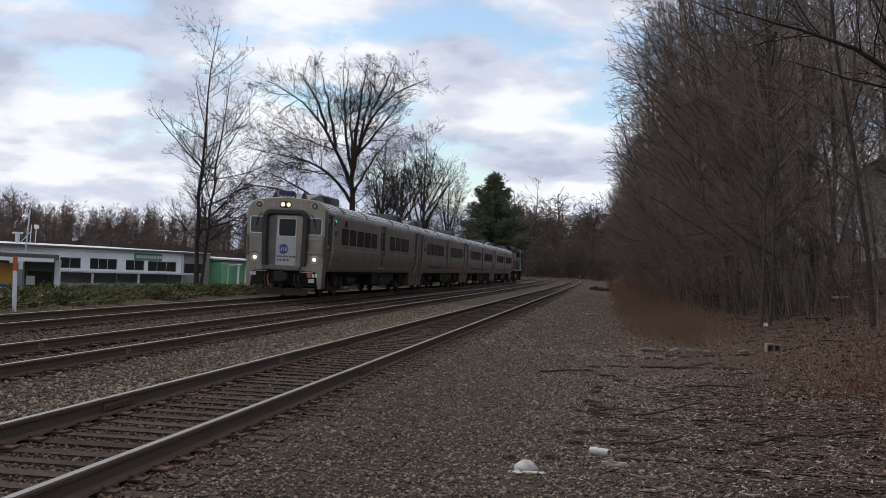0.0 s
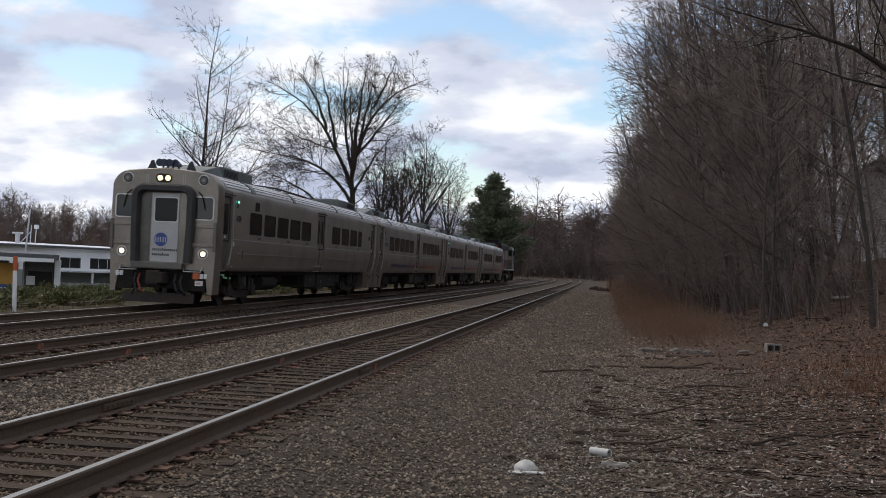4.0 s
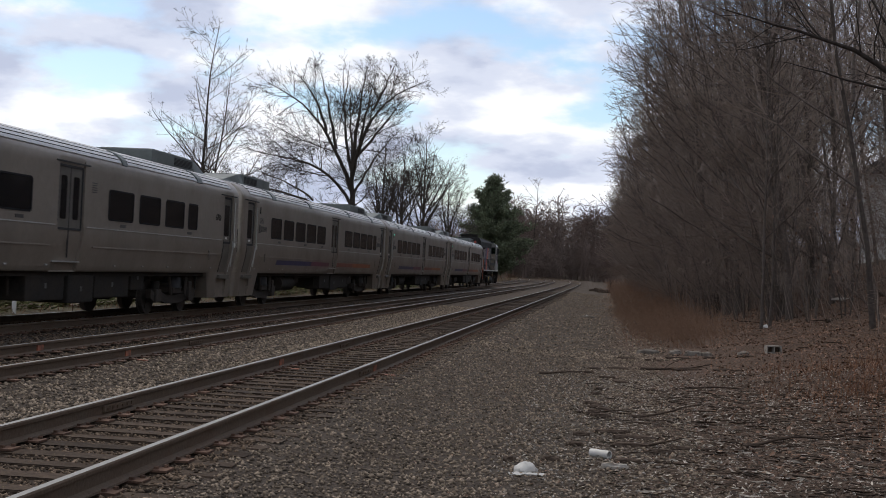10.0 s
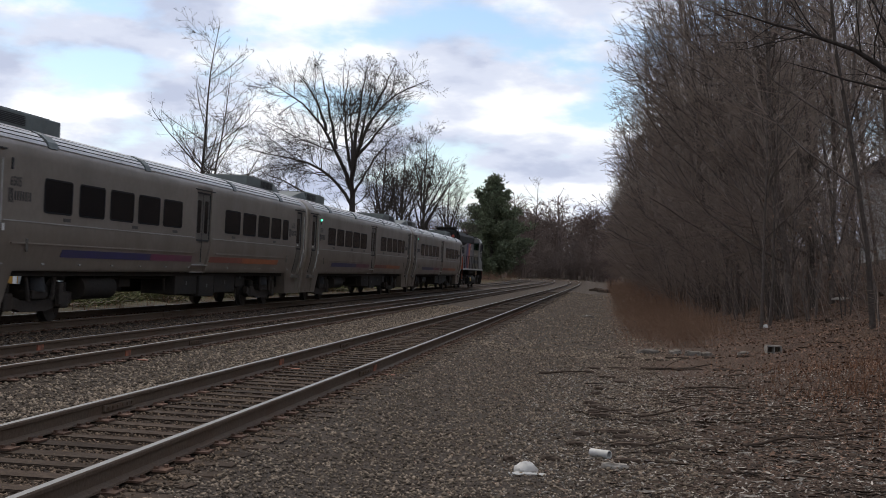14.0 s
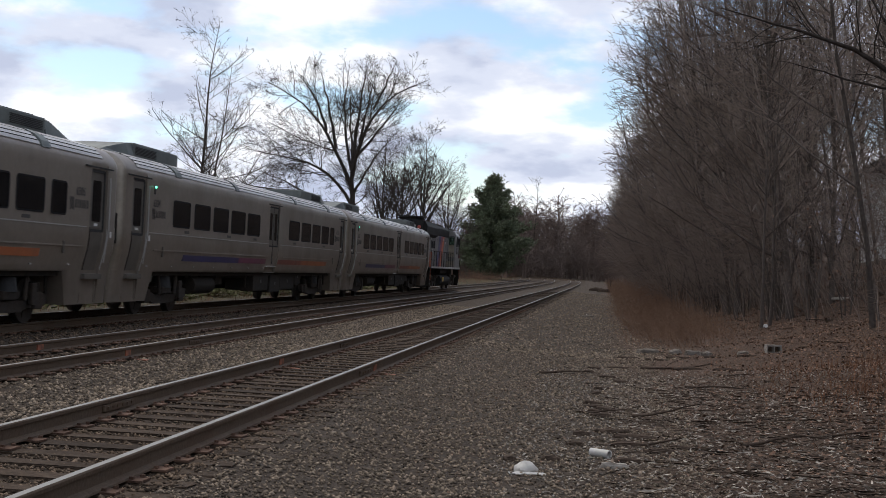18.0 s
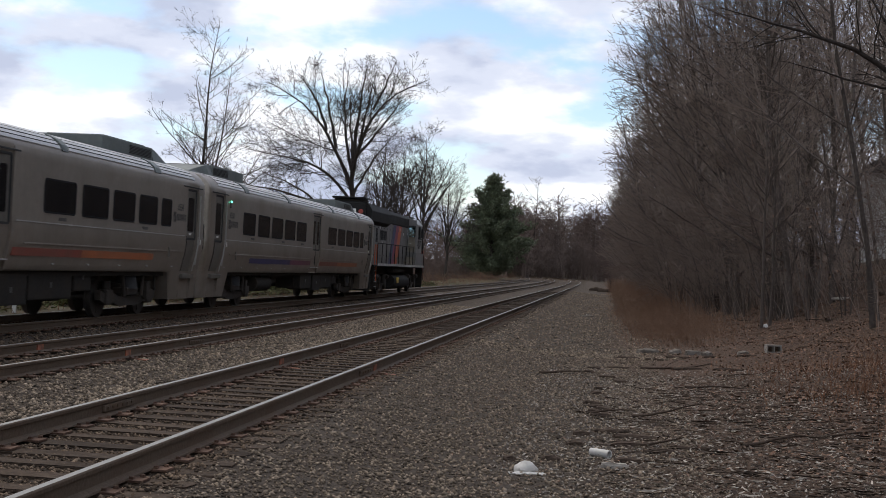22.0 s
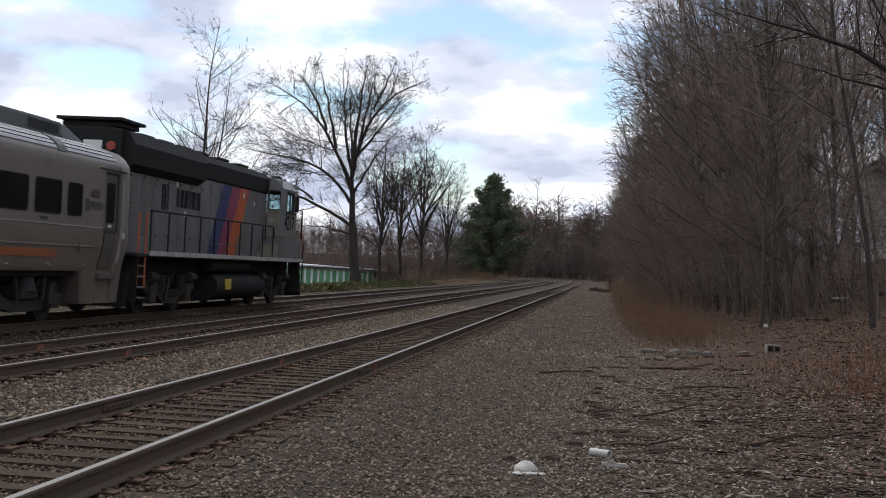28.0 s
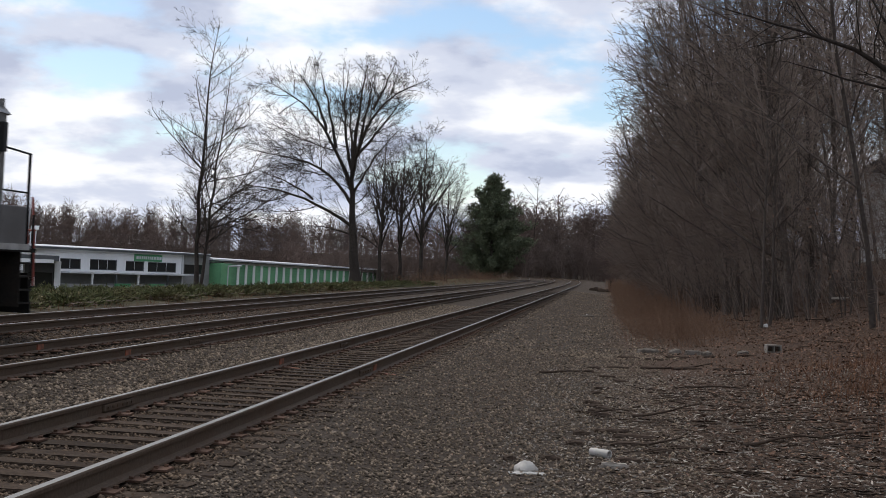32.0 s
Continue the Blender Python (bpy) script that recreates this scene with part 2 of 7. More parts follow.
def fast_mesh(name, verts, quads):
    me = bpy.data.meshes.new(name)
    nv, nf, k = len(verts), len(quads), quads.shape[1]
    me.vertices.add(nv)
    me.vertices.foreach_set("co", np.asarray(verts, dtype=np.float32).ravel())
    me.loops.add(nf * k)
    me.loops.foreach_set("vertex_index", np.asarray(quads, dtype=np.int32).ravel())
    me.polygons.add(nf)
    me.polygons.foreach_set("loop_start", np.arange(nf, dtype=np.int32) * k)
    me.update(calc_edges=True)
    return me


def grow(rng, start, way, length, radius, level, spec, out):
    """One branch and, from it, its children. spec: per level (segments, wobble, lift, children, from, angle, ratio)."""
    seg, wob, lift, kids, begin, angle, ratio = spec[level]
    p, d = [np.array(start, float)], np.array(way, float)
    step = length / seg
    for _ in range(seg):
        d = d + rng.normal(0, wob, 3) + np.array([0, 0, lift])
        d /= np.linalg.norm(d)
        p.append(p[-1] + d * step)
    p = np.array(p)
    end = 0.30 if level < len(spec) - 1 else 0.25
    r = radius * np.linspace(1, end, seg + 1)
    if level == 0:
        r[0] *= 1.35
    out[level].append((p, r))
    if level + 1 >= len(spec):
        return
    turn = rng.uniform(0, 6.28)
    for i in range(kids):
        t = begin + (1 - begin) * (i + rng.uniform(0.1, 0.9)) / kids
        f = t * seg
        j = min(int(f), seg - 1)
        q = p[j] + (p[j + 1] - p[j]) * (f - j)
        dd = p[j + 1] - p[j]
        dd /= np.linalg.norm(dd)
        ref = np.array([0, 0, 1.0]) if abs(dd[2]) < 0.9 else np.array([1.0, 0, 0])
        u = np.cross(dd, ref)
        u /= np.linalg.norm(u)
        w = np.cross(dd, u)
        turn += 2.4 + rng.normal(0, 0.4)
        an = radians(angle) * rng.uniform(0.7, 1.25)
        way2 = dd * math.cos(an) + (u * math.cos(turn) + w * math.sin(turn)) * math.sin(an)
        long = length * ratio * (1.15 - 0.65 * (t - begin) / max(1e-3, 1 - begin)) * rng.uniform(0.75, 1.2)
        grow(rng, q, way2, long, max(0.004, min(radius * (1 - 0.7 * t) * 0.55, long * (0.0135 if level == 0 else 0.011))), level + 1, spec, out)


def plant(meshes, m, label, group="", scale=1.0, name="tree", category="tree"):
    root = empty(name, m @ Matrix.Scale(scale, 4), label=label, category=category, group=group)
    for nm, me in meshes:
        ob = new(nm, me)
        ob.parent = root
    return root


# ---- ground ----


def sheet():
    xs = sorted(set([-3000, -1500, -800, -400, -250, -160, -110, -80, -60, -45, -35] + [p[0] for p in PROFILE] + list(np.arange(-30, 3, 0.7).round(2)) + list(np.arange(3, 14, 0.3).round(2))
                    + list(np.arange(14, 46, 1.5).round(2)) + [60, 90, 140, 200, 300, 500, 900, 1600, 3000]))
    ys = sorted(set([-400, -150, -60, -30, -15, -8] + list(np.arange(-4, 40, 0.3).round(2)) + list(np.arange(40, 120, 1.2).round(2)) + list(range(120, 260, 6)) + [280, 320, 380, 460, 600, 900, 1400, 2200, 3000]))
    verts = np.array([(x, y, ground_z(x, y)) for y in ys for x in xs])
    nx = len(xs)
    i, j = np.meshgrid(np.arange(len(ys) - 1), np.arange(nx - 1), indexing="ij")
    a = (i * nx + j).ravel()
    me = fast_mesh("ground", verts, np.stack([a, a + 1, a + nx + 1, a + nx], 1))
    me.polygons.foreach_set("use_smooth", [True] * len(me.polygons))
    return me


def ground_material():
    m = bpy.data.materials.new("ground_gravel_and_leaf_litter")
    m.use_nodes = True
    n, l = m.node_tree.nodes, m.node_tree.links
    bsdf = n["Principled BSDF"]
    bsdf.inputs["Roughness"].default_value, bsdf.inputs["Specular IOR Level"].default_value = 0.95, 0.1
    tc = n.new("ShaderNodeTexCoord")
    sep = n.new("ShaderNodeSeparateXYZ")
    l.new(tc.outputs["Object"], sep.inputs[0])

    def noisy(scale, detail=6, rough=0.6):
        t = n.new("ShaderNodeTexNoise")
        t.inputs["Scale"].default_value, t.inputs["Detail"].default_value, t.inputs["Roughness"].default_value = scale, detail, rough
        l.new(tc.outputs["Object"], t.inputs["Vector"])
        return t.outputs[0]

    def ramp(src, stops):
        r = n.new("ShaderNodeValToRGB")
        while len(r.color_ramp.elements) < len(stops):
            r.color_ramp.elements.new(0.5)
        for e, (p, c) in zip(r.color_ramp.elements, stops):
            e.position, e.color = p, (*c, 1)
        l.new(src, r.inputs[0])
        return r.outputs[0]

    def mix(f, a, b):
        x = n.new("ShaderNodeMix")
        x.data_type = "RGBA"
        l.new(f, x.inputs["Factor"])
        l.new(a, x.inputs["A"])
        l.new(b, x.inputs["B"])
        return x.outputs["Result"]

    def band(lo, hi, wide):
        """0 left of lo, 1 right of hi, the border broken by noise."""
        a = n.new("ShaderNodeMath")
        a.operation = "MULTIPLY_ADD"
        l.new(noisy(0.55, 5), a.inputs[0])
        a.inputs[1].default_value = wide
        l.new(sep.outputs["X"], a.inputs[2])
        r = n.new("ShaderNodeMapRange")
        r.inputs["From Min"].default_value, r.inputs["From Max"].default_value = lo + wide / 2, hi + wide / 2
        l.new(a.outputs[0], r.inputs["Value"])
        return r.outputs[0]

    vor = n.new("ShaderNodeTexVoronoi")
    vor.inputs["Scale"].default_value = 17
    l.new(tc.outputs["Object"], vor.inputs["Vector"])
    grey = ramp(noisy(26), ((0.32, (0.028, 0.021, 0.016)), (0.5, (0.086, 0.067, 0.052)), (0.68, (0.205, 0.165, 0.13))))
    mud = ramp(noisy(1.1), ((0.42, (0.100, 0.082, 0.068)), (0.68, (0.070, 0.050, 0.038))))
    gravel = mix(noisy(0.8), grey, mud)
    cell = n.new("ShaderNodeMix")
    cell.data_type, cell.blend_type = "RGBA", "MULTIPLY"
    cell.inputs["Factor"].default_value = 0.55
    l.new(gravel, cell.inputs["A"])
    l.new(ramp(vor.outputs["Distance"], ((0.0, (1.25, 1.25, 1.25)), (0.55, (0.45, 0.45, 0.45)))), cell.inputs["B"])
    litter = ramp(noisy(14, 8, 0.75), ((0.34, (0.016, 0.011, 0.008)), (0.5, (0.066, 0.043, 0.032)), (0.68, (0.18, 0.12, 0.09))))
    chips = ramp(noisy(24, 8, 0.75), ((0.34, (0.022, 0.016, 0.012)), (0.52, (0.09, 0.06, 0.044)), (0.68, (0.235, 0.172, 0.132))))
    turf = ramp(noisy(5, 6), ((0.35, (0.045, 0.046, 0.022)), (0.65, (0.11, 0.09, 0.05))))
    c = mix(band(4.1, 5.2, 2.4), cell.outputs["Result"], chips)
    c = mix(band(6.3, 9.0, 4.0), c, litter)
    left = band(-12.4, -11.2, 1.0)
    c = mix(left, turf, c)
    # grease and brake dust between the rails
    for o in OFFSETS:
        away = n.new("ShaderNodeMath")
        away.operation = "SUBTRACT"
        away.inputs[1].default_value = o
        l.new(sep.outputs["X"], away.inputs[0])
        size = n.new("ShaderNodeMath")
        size.operation = "ABSOLUTE"
        l.new(away.outputs[0], size.inputs[0])
        near = n.new("ShaderNodeMapRange")
        near.inputs["From Min"].default_value, near.inputs["From Max"].default_value = 0.75, 1.5
        near.inputs["To Min"].default_value, near.inputs["To Max"].default_value = 0.75, 0.0
        l.new(size.outputs[0], near.inputs["Value"])
        c = mix(near.outputs[0], c, ramp(noisy(12, 6), ((0.35, (0.024, 0.017, 0.012)), (0.65, (0.074, 0.054, 0.04)))))
    l.new(c, bsdf.inputs["Base Color"])
    bp = n.new("ShaderNodeBump")
    bp.inputs["Strength"].default_value, bp.inputs["Distance"].default_value = 0.9, 0.05
    l.new(noisy(22, 8, 0.7), bp.inputs["Height"])
    l.new(bp.outputs[0], bsdf.inputs["Normal"])
    return m


M["ground"] = ground_material()
ground = link("ground", sheet(), M["ground"])
ground.matrix_world = ALONG
tagged(ground, "grey gravel railbed giving way to bark chips and brown leaf litter", "ground", kind="structure")

# ---- tracks ----
RAIL = [(-0.070, -0.17), (0.070, -0.17), (0.066, -0.155), (0.012, -0.135), (0.010, -0.05), (0.034, -0.038), (0.036, -0.012), (0.028, 0.0), (-0.028, 0.0), (-0.036, -0.012), (-0.034, -0.038),
        (-0.010, -0.05), (-0.012, -0.135), (-0.066, -0.155)]


def lay_rail(track, side, parent, label):
    o, z0 = OFFSETS[track], HEIGHTS[track]
    secs = []
    for x, y, a in centreline(-14, 380, 2):
        cx, cy = math.cos(a), math.sin(a)
        sec = []
        for u, v in RAIL:
            uu = side * 0.7525 + u
            q = o + uu
            sec.append((x + q * cx, y + q * cy, z0 + v + climb(x + q * cx, y + q * cy)))
        secs.append(sec)
    ob = loft("rail", secs, [M["rail"], M["railtop"]], parent, label, smooth=False)
    n = len(RAIL)
    idx = np.zeros(len(ob.data.polygons), dtype=np.int32)
    for i in range(len(secs) - 1):
        for j in (6, 7, 8):
            idx[i * n + j] = 1 if j == 7 else 0
    ob.data.polygons.foreach_set("material_index", idx)
    return ob


def tie_mesh(seed):
    r = random.Random(seed)
    bm = box(B(), -1.30, 1.30, -0.115, 0.115, -0.36, -0.185, 0.012)
    for v in bm.verts:
        v.co += Vector((r.uniform(-0.02, 0.02), r.uniform(-0.012, 0.012), r.uniform(-0.008, 0.004)))
    me = bpy.data.meshes.new("tie")
    bm.to_mesh(me)
    bm.free()
    me.materials.append(M["tie"])
    return me


def plate_mesh():
    bm = box(B(), -0.18, 0.18, -0.095, 0.095, -0.186, -0.166, 0.004)
    for sx, sy in ((-0.085, 0.05), (0.085, -0.05), (0.13, 0.06), (-0.13, -0.06)):
        box(bm, sx - 0.016, sx + 0.016, sy - 0.014, sy + 0.014, -0.170, -0.145)
    me = bpy.data.meshes.new("tie_plate")
    bm.to_mesh(me)
    bm.free()
    me.materials.append(M["plate"])
    return me


TRACK_WORDS = ("near railway track with worn bright rails on dark ties", "middle railway track with rust-brown rails in grey ballast", "far railway track with dark rails where the train runs")
tracks = []
ties, plate = [tie_mesh(i) for i in range(6)], plate_mesh()
dice = random.Random(4)
for k in range(3):
    root = empty("railway_track", ALONG, label=TRACK_WORDS[k], category="railway track", group="railway tracks")
    tracks.append(root)
    for side in (-1, 1):
        lay_rail(k, side, root, "rusty steel rail with a polished running surface")
    first, last, plates = ((4.0, 122, 62), (3.0, 112, 55), (14.0, 105, 45))[k]
    y, i = first, 0
    while y < last:
        ob = new("tie", ties[dice.randrange(6)])
        ob.parent = root
        ob.matrix_basis = Matrix.Translation((OFFSETS[k] + dice.uniform(-0.05, 0.05), y + dice.uniform(-0.03, 0.03), HEIGHTS[k] - (0.0 if k == 0 else 0.02))) @ Matrix.Rotation(dice.uniform(-0.015, 0.015), 4, "Z")
        if y < plates:
            for side in (-1, 1):
                pl = new("tie_plate", plate)
                pl.parent = root
                pl.matrix_basis = Matrix.Translation((OFFSETS[k] + side * 0.7525, y, HEIGHTS[k]))
        y += 0.53
        i += 1

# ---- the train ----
# same steel for roof edge and belt, daylight put into its paler colour
M["litsteel"] = paint("lit_steel", (0.40, 0.385, 0.36), (0.50, 0.485, 0.46), 0.42, 0.4, 9, 1.0, 0.04, stain=(0.3, 0.29, 0.27), stain_amount=0.5)
M["face"] = paint("cab_front_steel", (0.235, 0.203, 0.165), (0.315, 0.275, 0.225), 0.33, 0.6, 8, 1.4, 0.03, stain=(0.17, 0.145, 0.115), stain_amount=0.6)
M["door"] = paint("door_steel", (0.13, 0.118, 0.10), (0.17, 0.155, 0.135), 0.45, 0.5, 8, 1.3, 0.03, stain_amount=0.35)
M["white_door"] = paint("pale_door_steel", (0.40, 0.39, 0.37), (0.46, 0.45, 0.43), 0.42, 0.4, 8, 1.3, 0.03, stain_amount=0.2)
M["tinted"] = glass("tinted_window", (0.009, 0.009, 0.010), 0.05)
M["tinted"].node_tree.nodes["Principled BSDF"].inputs["IOR"].default_value = 1.3
M["cabglass"] = glass("cab_window_glass", (0.03, 0.033, 0.03), 0.04)
M["rubber"] = paint("black_rubber", (0.018, 0.018, 0.019), (0.03, 0.03, 0.031), 0.8, 0, 20, 2, 0.2)
M["bellows"] = paint("grey_bellows_rubber", (0.032, 0.030, 0.028), (0.052, 0.048, 0.045), 0.7, 0, 12, 2, 0.2)
M["under"] = paint("grimy_underframe_and_groove_shade", (0.013, 0.0115, 0.010), (0.03, 0.026, 0.022), 0.9, 0.0, 14, 2, 0.4, stain=(0.042, 0.031, 0.022), stain_amount=0.5, shine=0.2)
M["truck"] = paint("brake_dust_truck", (0.022, 0.018, 0.015), (0.05, 0.041, 0.034), 0.88, 0.0, 14, 2, 0.4, stain=(0.055, 0.038, 0.026), stain_amount=0.5, shine=0.25)
M["wheel"] = paint("wheel_steel", (0.05, 0.042, 0.037), (0.09, 0.08, 0.07), 0.6, 0.5, 20, 2, 0.2)
M["hvac"] = paint("roof_unit_grey_green", (0.10, 0.115, 0.11), (0.15, 0.165, 0.155), 0.6, 0.2, 9, 1, 0.1, stain_amount=0.5)
M["blue"] = paint("blue_stripe", (0.011, 0.024, 0.105), (0.016, 0.033, 0.13), 0.5, 0, 12, 1.5, 0.02, stain=(0.07, 0.07, 0.10), stain_amount=0.22)
M["magenta"] = paint("magenta_stripe", (0.22, 0.028, 0.075), (0.26, 0.036, 0.09), 0.5, 0, 12, 1.5, 0.02, stain=(0.1, 0.06, 0.07), stain_amount=0.22)
M["red"] = paint("red_stripe", (0.3, 0.045, 0.028), (0.35, 0.055, 0.034), 0.5, 0, 12, 1.5, 0.02, stain=(0.13, 0.07, 0.05), stain_amount=0.22)
M["orange"] = paint("orange_stripe", (0.46, 0.088, 0.022), (0.54, 0.108, 0.028), 0.5, 0, 12, 1.5, 0.02, stain=(0.24, 0.10, 0.05), stain_amount=0.22)
M["dullblue"] = paint("faded_blue_stripe", (0.024, 0.02, 0.085), (0.032, 0.028, 0.11), 0.5, 0, 12, 1.5, 0.02, stain=(0.06, 0.06, 0.075), stain_amount=0.45)
M["dullmagenta"] = paint("faded_magenta_stripe", (0.14, 0.03, 0.065), (0.17, 0.04, 0.08), 0.5, 0, 12, 1.5, 0.02, stain=(0.1, 0.07, 0.065), stain_amount=0.45)
M["dullred"] = paint("faded_red_stripe", (0.20, 0.05, 0.033), (0.24, 0.06, 0.04), 0.5, 0, 12, 1.5, 0.02, stain=(0.13, 0.08, 0.06), stain_amount=0.45)
M["dullorange"] = paint("faded_orange_stripe", (0.33, 0.095, 0.035), (0.38, 0.115, 0.042), 0.5, 0, 12, 1.5, 0.02, stain=(0.18, 0.09, 0.055), stain_amount=0.45)
M["white"] = paint("white_paint", (0.68, 0.67, 0.64), (0.78, 0.77, 0.74), 0.5, 0, 12, 1.5, 0.03, stain=(0.4, 0.38, 0.34), stain_amount=0.3)
M["deckpaint"] = paint("worn_white_deck_edge", (0.36, 0.35, 0.33), (0.46, 0.45, 0.43), 0.7, 0, 12, 2.5, 0.05, stain=(0.2, 0.18, 0.155), stain_amount=0.5)
M["ink"] = paint("black_lettering", (0.006, 0.006, 0.007), (0.010, 0.010, 0.011), 0.8, 0, 12, 1.5, 0.0, shine=0.2)
M["faded"] = paint("faded_lettering", (0.035, 0.032, 0.03), (0.055, 0.05, 0.047), 0.5, 0, 12, 1.5, 0.0)
M["logo"] = paint("logo_blue", (0.03, 0.06, 0.22), (0.04, 0.075, 0.27), 0.45, 0, 12, 1.5, 0.0)
M["hornblue"] = paint("horn_blue_black", (0.012, 0.017, 0.04), (0.02, 0.028, 0.06), 0.4, 0, 12, 1.5, 0.0)
M["amber"] = paint("amber_plastic", (0.45, 0.09, 0.02), (0.6, 0.13, 0.03), 0.4, 0, 12, 1.5, 0.0)
M["yellow"] = paint("yellow_paint", (0.55, 0.38, 0.05), (0.7, 0.5, 0.08), 0.5, 0, 12, 3, 0.1, stain=(0.12, 0.08, 0.03), stain_amount=0.7)
M["lamp"] = paint("warm_headlamp", (1.0, 0.74, 0.40), (1.0, 0.78, 0.45), 0.3, 0, 5, 1, 0, emit=1.5)
M["lampcore"] = paint("headlamp_core", (1.0, 0.9, 0.7), (1.0, 0.9, 0.7), 0.3, 0, 5, 1, 0, emit=6.0)
M["greenlamp"] = paint("green_lamp", (0.05, 1.0, 0.5), (0.12, 1.0, 0.55), 0.3, 0, 5, 1, 0, emit=5.0)
M["lens"] = glass("lamp_glass", (0.10, 0.10, 0.095), 0.1)
M["locogrey"] = paint("locomotive_grey", (0.135, 0.133, 0.13), (0.18, 0.177, 0.172), 0.5, 0.1, 7, 0.9, 0.05, stain=(0.11, 0.10, 0.09), stain_amount=0.55)
M["cabgrey"] = paint("cab_silver_grey", (0.16, 0.155, 0.148), (0.225, 0.22, 0.21), 0.45, 0.2, 7, 1.2, 0.05, stain=(0.2, 0.19, 0.17), stain_amount=0.4)
M["locoblack"] = paint("locomotive_black", (0.009, 0.009, 0.009), (0.018, 0.0175, 0.017), 0.75, 0, 7, 1.2, 0.08, stain=(0.024, 0.021, 0.018), stain_amount=0.5, shine=0.25)
M["dirtdoor"] = paint("dusty_cab_door", (0.15, 0.125, 0.09), (0.21, 0.18, 0.14), 0.7, 0, 7, 2.5, 0.1, stain=(0.28, 0.25, 0.2), stain_amount=0.8)
M["clear"] = clear("clear_pane", (0.62, 0.76, 0.76))
M["trim"] = paint("bright_metal_trim", (0.58, 0.565, 0.53), (0.70, 0.685, 0.65), 0.35, 0.3, 10, 2, 0.02, stain=(0.4, 0.37, 0.32), stain_amount=0.3)
M["chrome"] = paint("bare_grab_iron", (0.45, 0.45, 0.44), (0.55, 0.55, 0.54), 0.4, 0.7, 12, 2, 0.0)


def rounded(w, h, r, n=4):
    """Points of a rounded rectangle round the origin, anticlockwise."""
    out = []
    for cx, cy, a0 in ((w / 2 - r, h / 2 - r, 0), (-w / 2 + r, h / 2 - r, 90), (-w / 2 + r, -h / 2 + r, 180), (w / 2 - r, -h / 2 + r, 270)):
        for i in range(n + 1):
            a = radians(a0 + 90 * i / n)
            out.append((cx + r * math.cos(a), cy + r * math.sin(a)))
    return out


def slab(name, material, parent, axis, at_, u0, u1, v0, v1, thick, r=0.04, label="", side=1):
    """A rounded plate. axis 'x': lies in y and z, at x = at_, standing out by thick on that side; axis 'y': lies in x and z, faces -y."""
    pts = rounded(u1 - u0, v1 - v0, min(r, (u1 - u0) / 2.01, (v1 - v0) / 2.01))
    cu, cv = (u0 + u1) / 2, (v0 + v1) / 2
    if axis == "x":
        rings = [[(side * (at_ - 0.02), cu + a, cv + b) for a, b in pts], [(side * (at_ + thick), cu + a, cv + b) for a, b in pts]]
        if side < 0:
            rings = [list(reversed(q)) for q in rings]
    else:
        rings = [[(cu + a, at_ + 0.02, cv + b) for a, b in pts], [(cu + a, at_ - thick, cv + b) for a, b in pts]]
    return loft(name, rings, material, parent, label, smooth=False)


def ring_frame(name, material, parent, axis, at_, u0, u1, v0, v1, wide, thick, r=0.06, label="", side=1):
    """A rounded frame round an opening."""
    cu, cv = (u0 + u1) / 2, (v0 + v1) / 2
    inner = rounded(u1 - u0, v1 - v0, r)
    outer = rounded(u1 - u0 + 2 * wide, v1 - v0 + 2 * wide, r + wide)
    n = len(inner)

    def put(a, b, d):
        return (side * (at_ + d), cu + a, cv + b) if axis == "x" else (cu + a, at_ - d, cv + b)
    verts = [put(a, b, -0.01) for a, b in outer] + [put(a, b, thick) for a, b in outer] + [put(a, b, thick) for a, b in inner] + [put(a, b, -0.01) for a, b in inner]
    faces = []
    for k in range(3):
        for j in range(n):
            j2 = (j + 1) % n
            faces.append((k * n + j, k * n + j2, (k + 1) * n + j2, (k + 1) * n + j))
    return solid(name, verts, faces, material, parent, label)


def disc(name, material, parent, centre, radius, thick, way=(0, -1, 0), label="", sides=20, dome=0.0):
    c, w = Vector(centre), Vector(way).normalized()
    bm = rod(B(), c - w * 0.02, c + w * thick, radius, sides, radius * 0.92)
    return part(name, bm, material, parent, label, True)


def lettering(name, words, material, parent, place, size, label=""):
    c = bpy.data.curves.new(name, "FONT")
    c.body, c.size, c.extrude, c.offset, c.align_x = words, size, 0.001, size * 0.02, "LEFT"
    c.materials.append(material)
    ob = new(name, c)
    ob.parent, ob.matrix_basis = parent, place
    if label:
        ob["label"] = label
    return ob


SIDE_ON = Matrix.Rotation(radians(90), 4, "Z") @ Matrix.Rotation(radians(90), 4, "X")      # lettering that faces +x and reads along +y


def bars(name, material, parent, x, y0, z0, widths, height, gap=0.03, lean=0.0, label=""):
    """Plain upright strokes in place of lettering on the side."""
    bm, y = B(), y0
    for w in widths:
        box(bm, x - 0.005, x + 0.003, y, y + w, z0, z0 + height)
        y += w + gap
    for v in bm.verts:
        v.co.y += (v.co.z - z0) * lean
    return part(name, bm, material, parent, label)


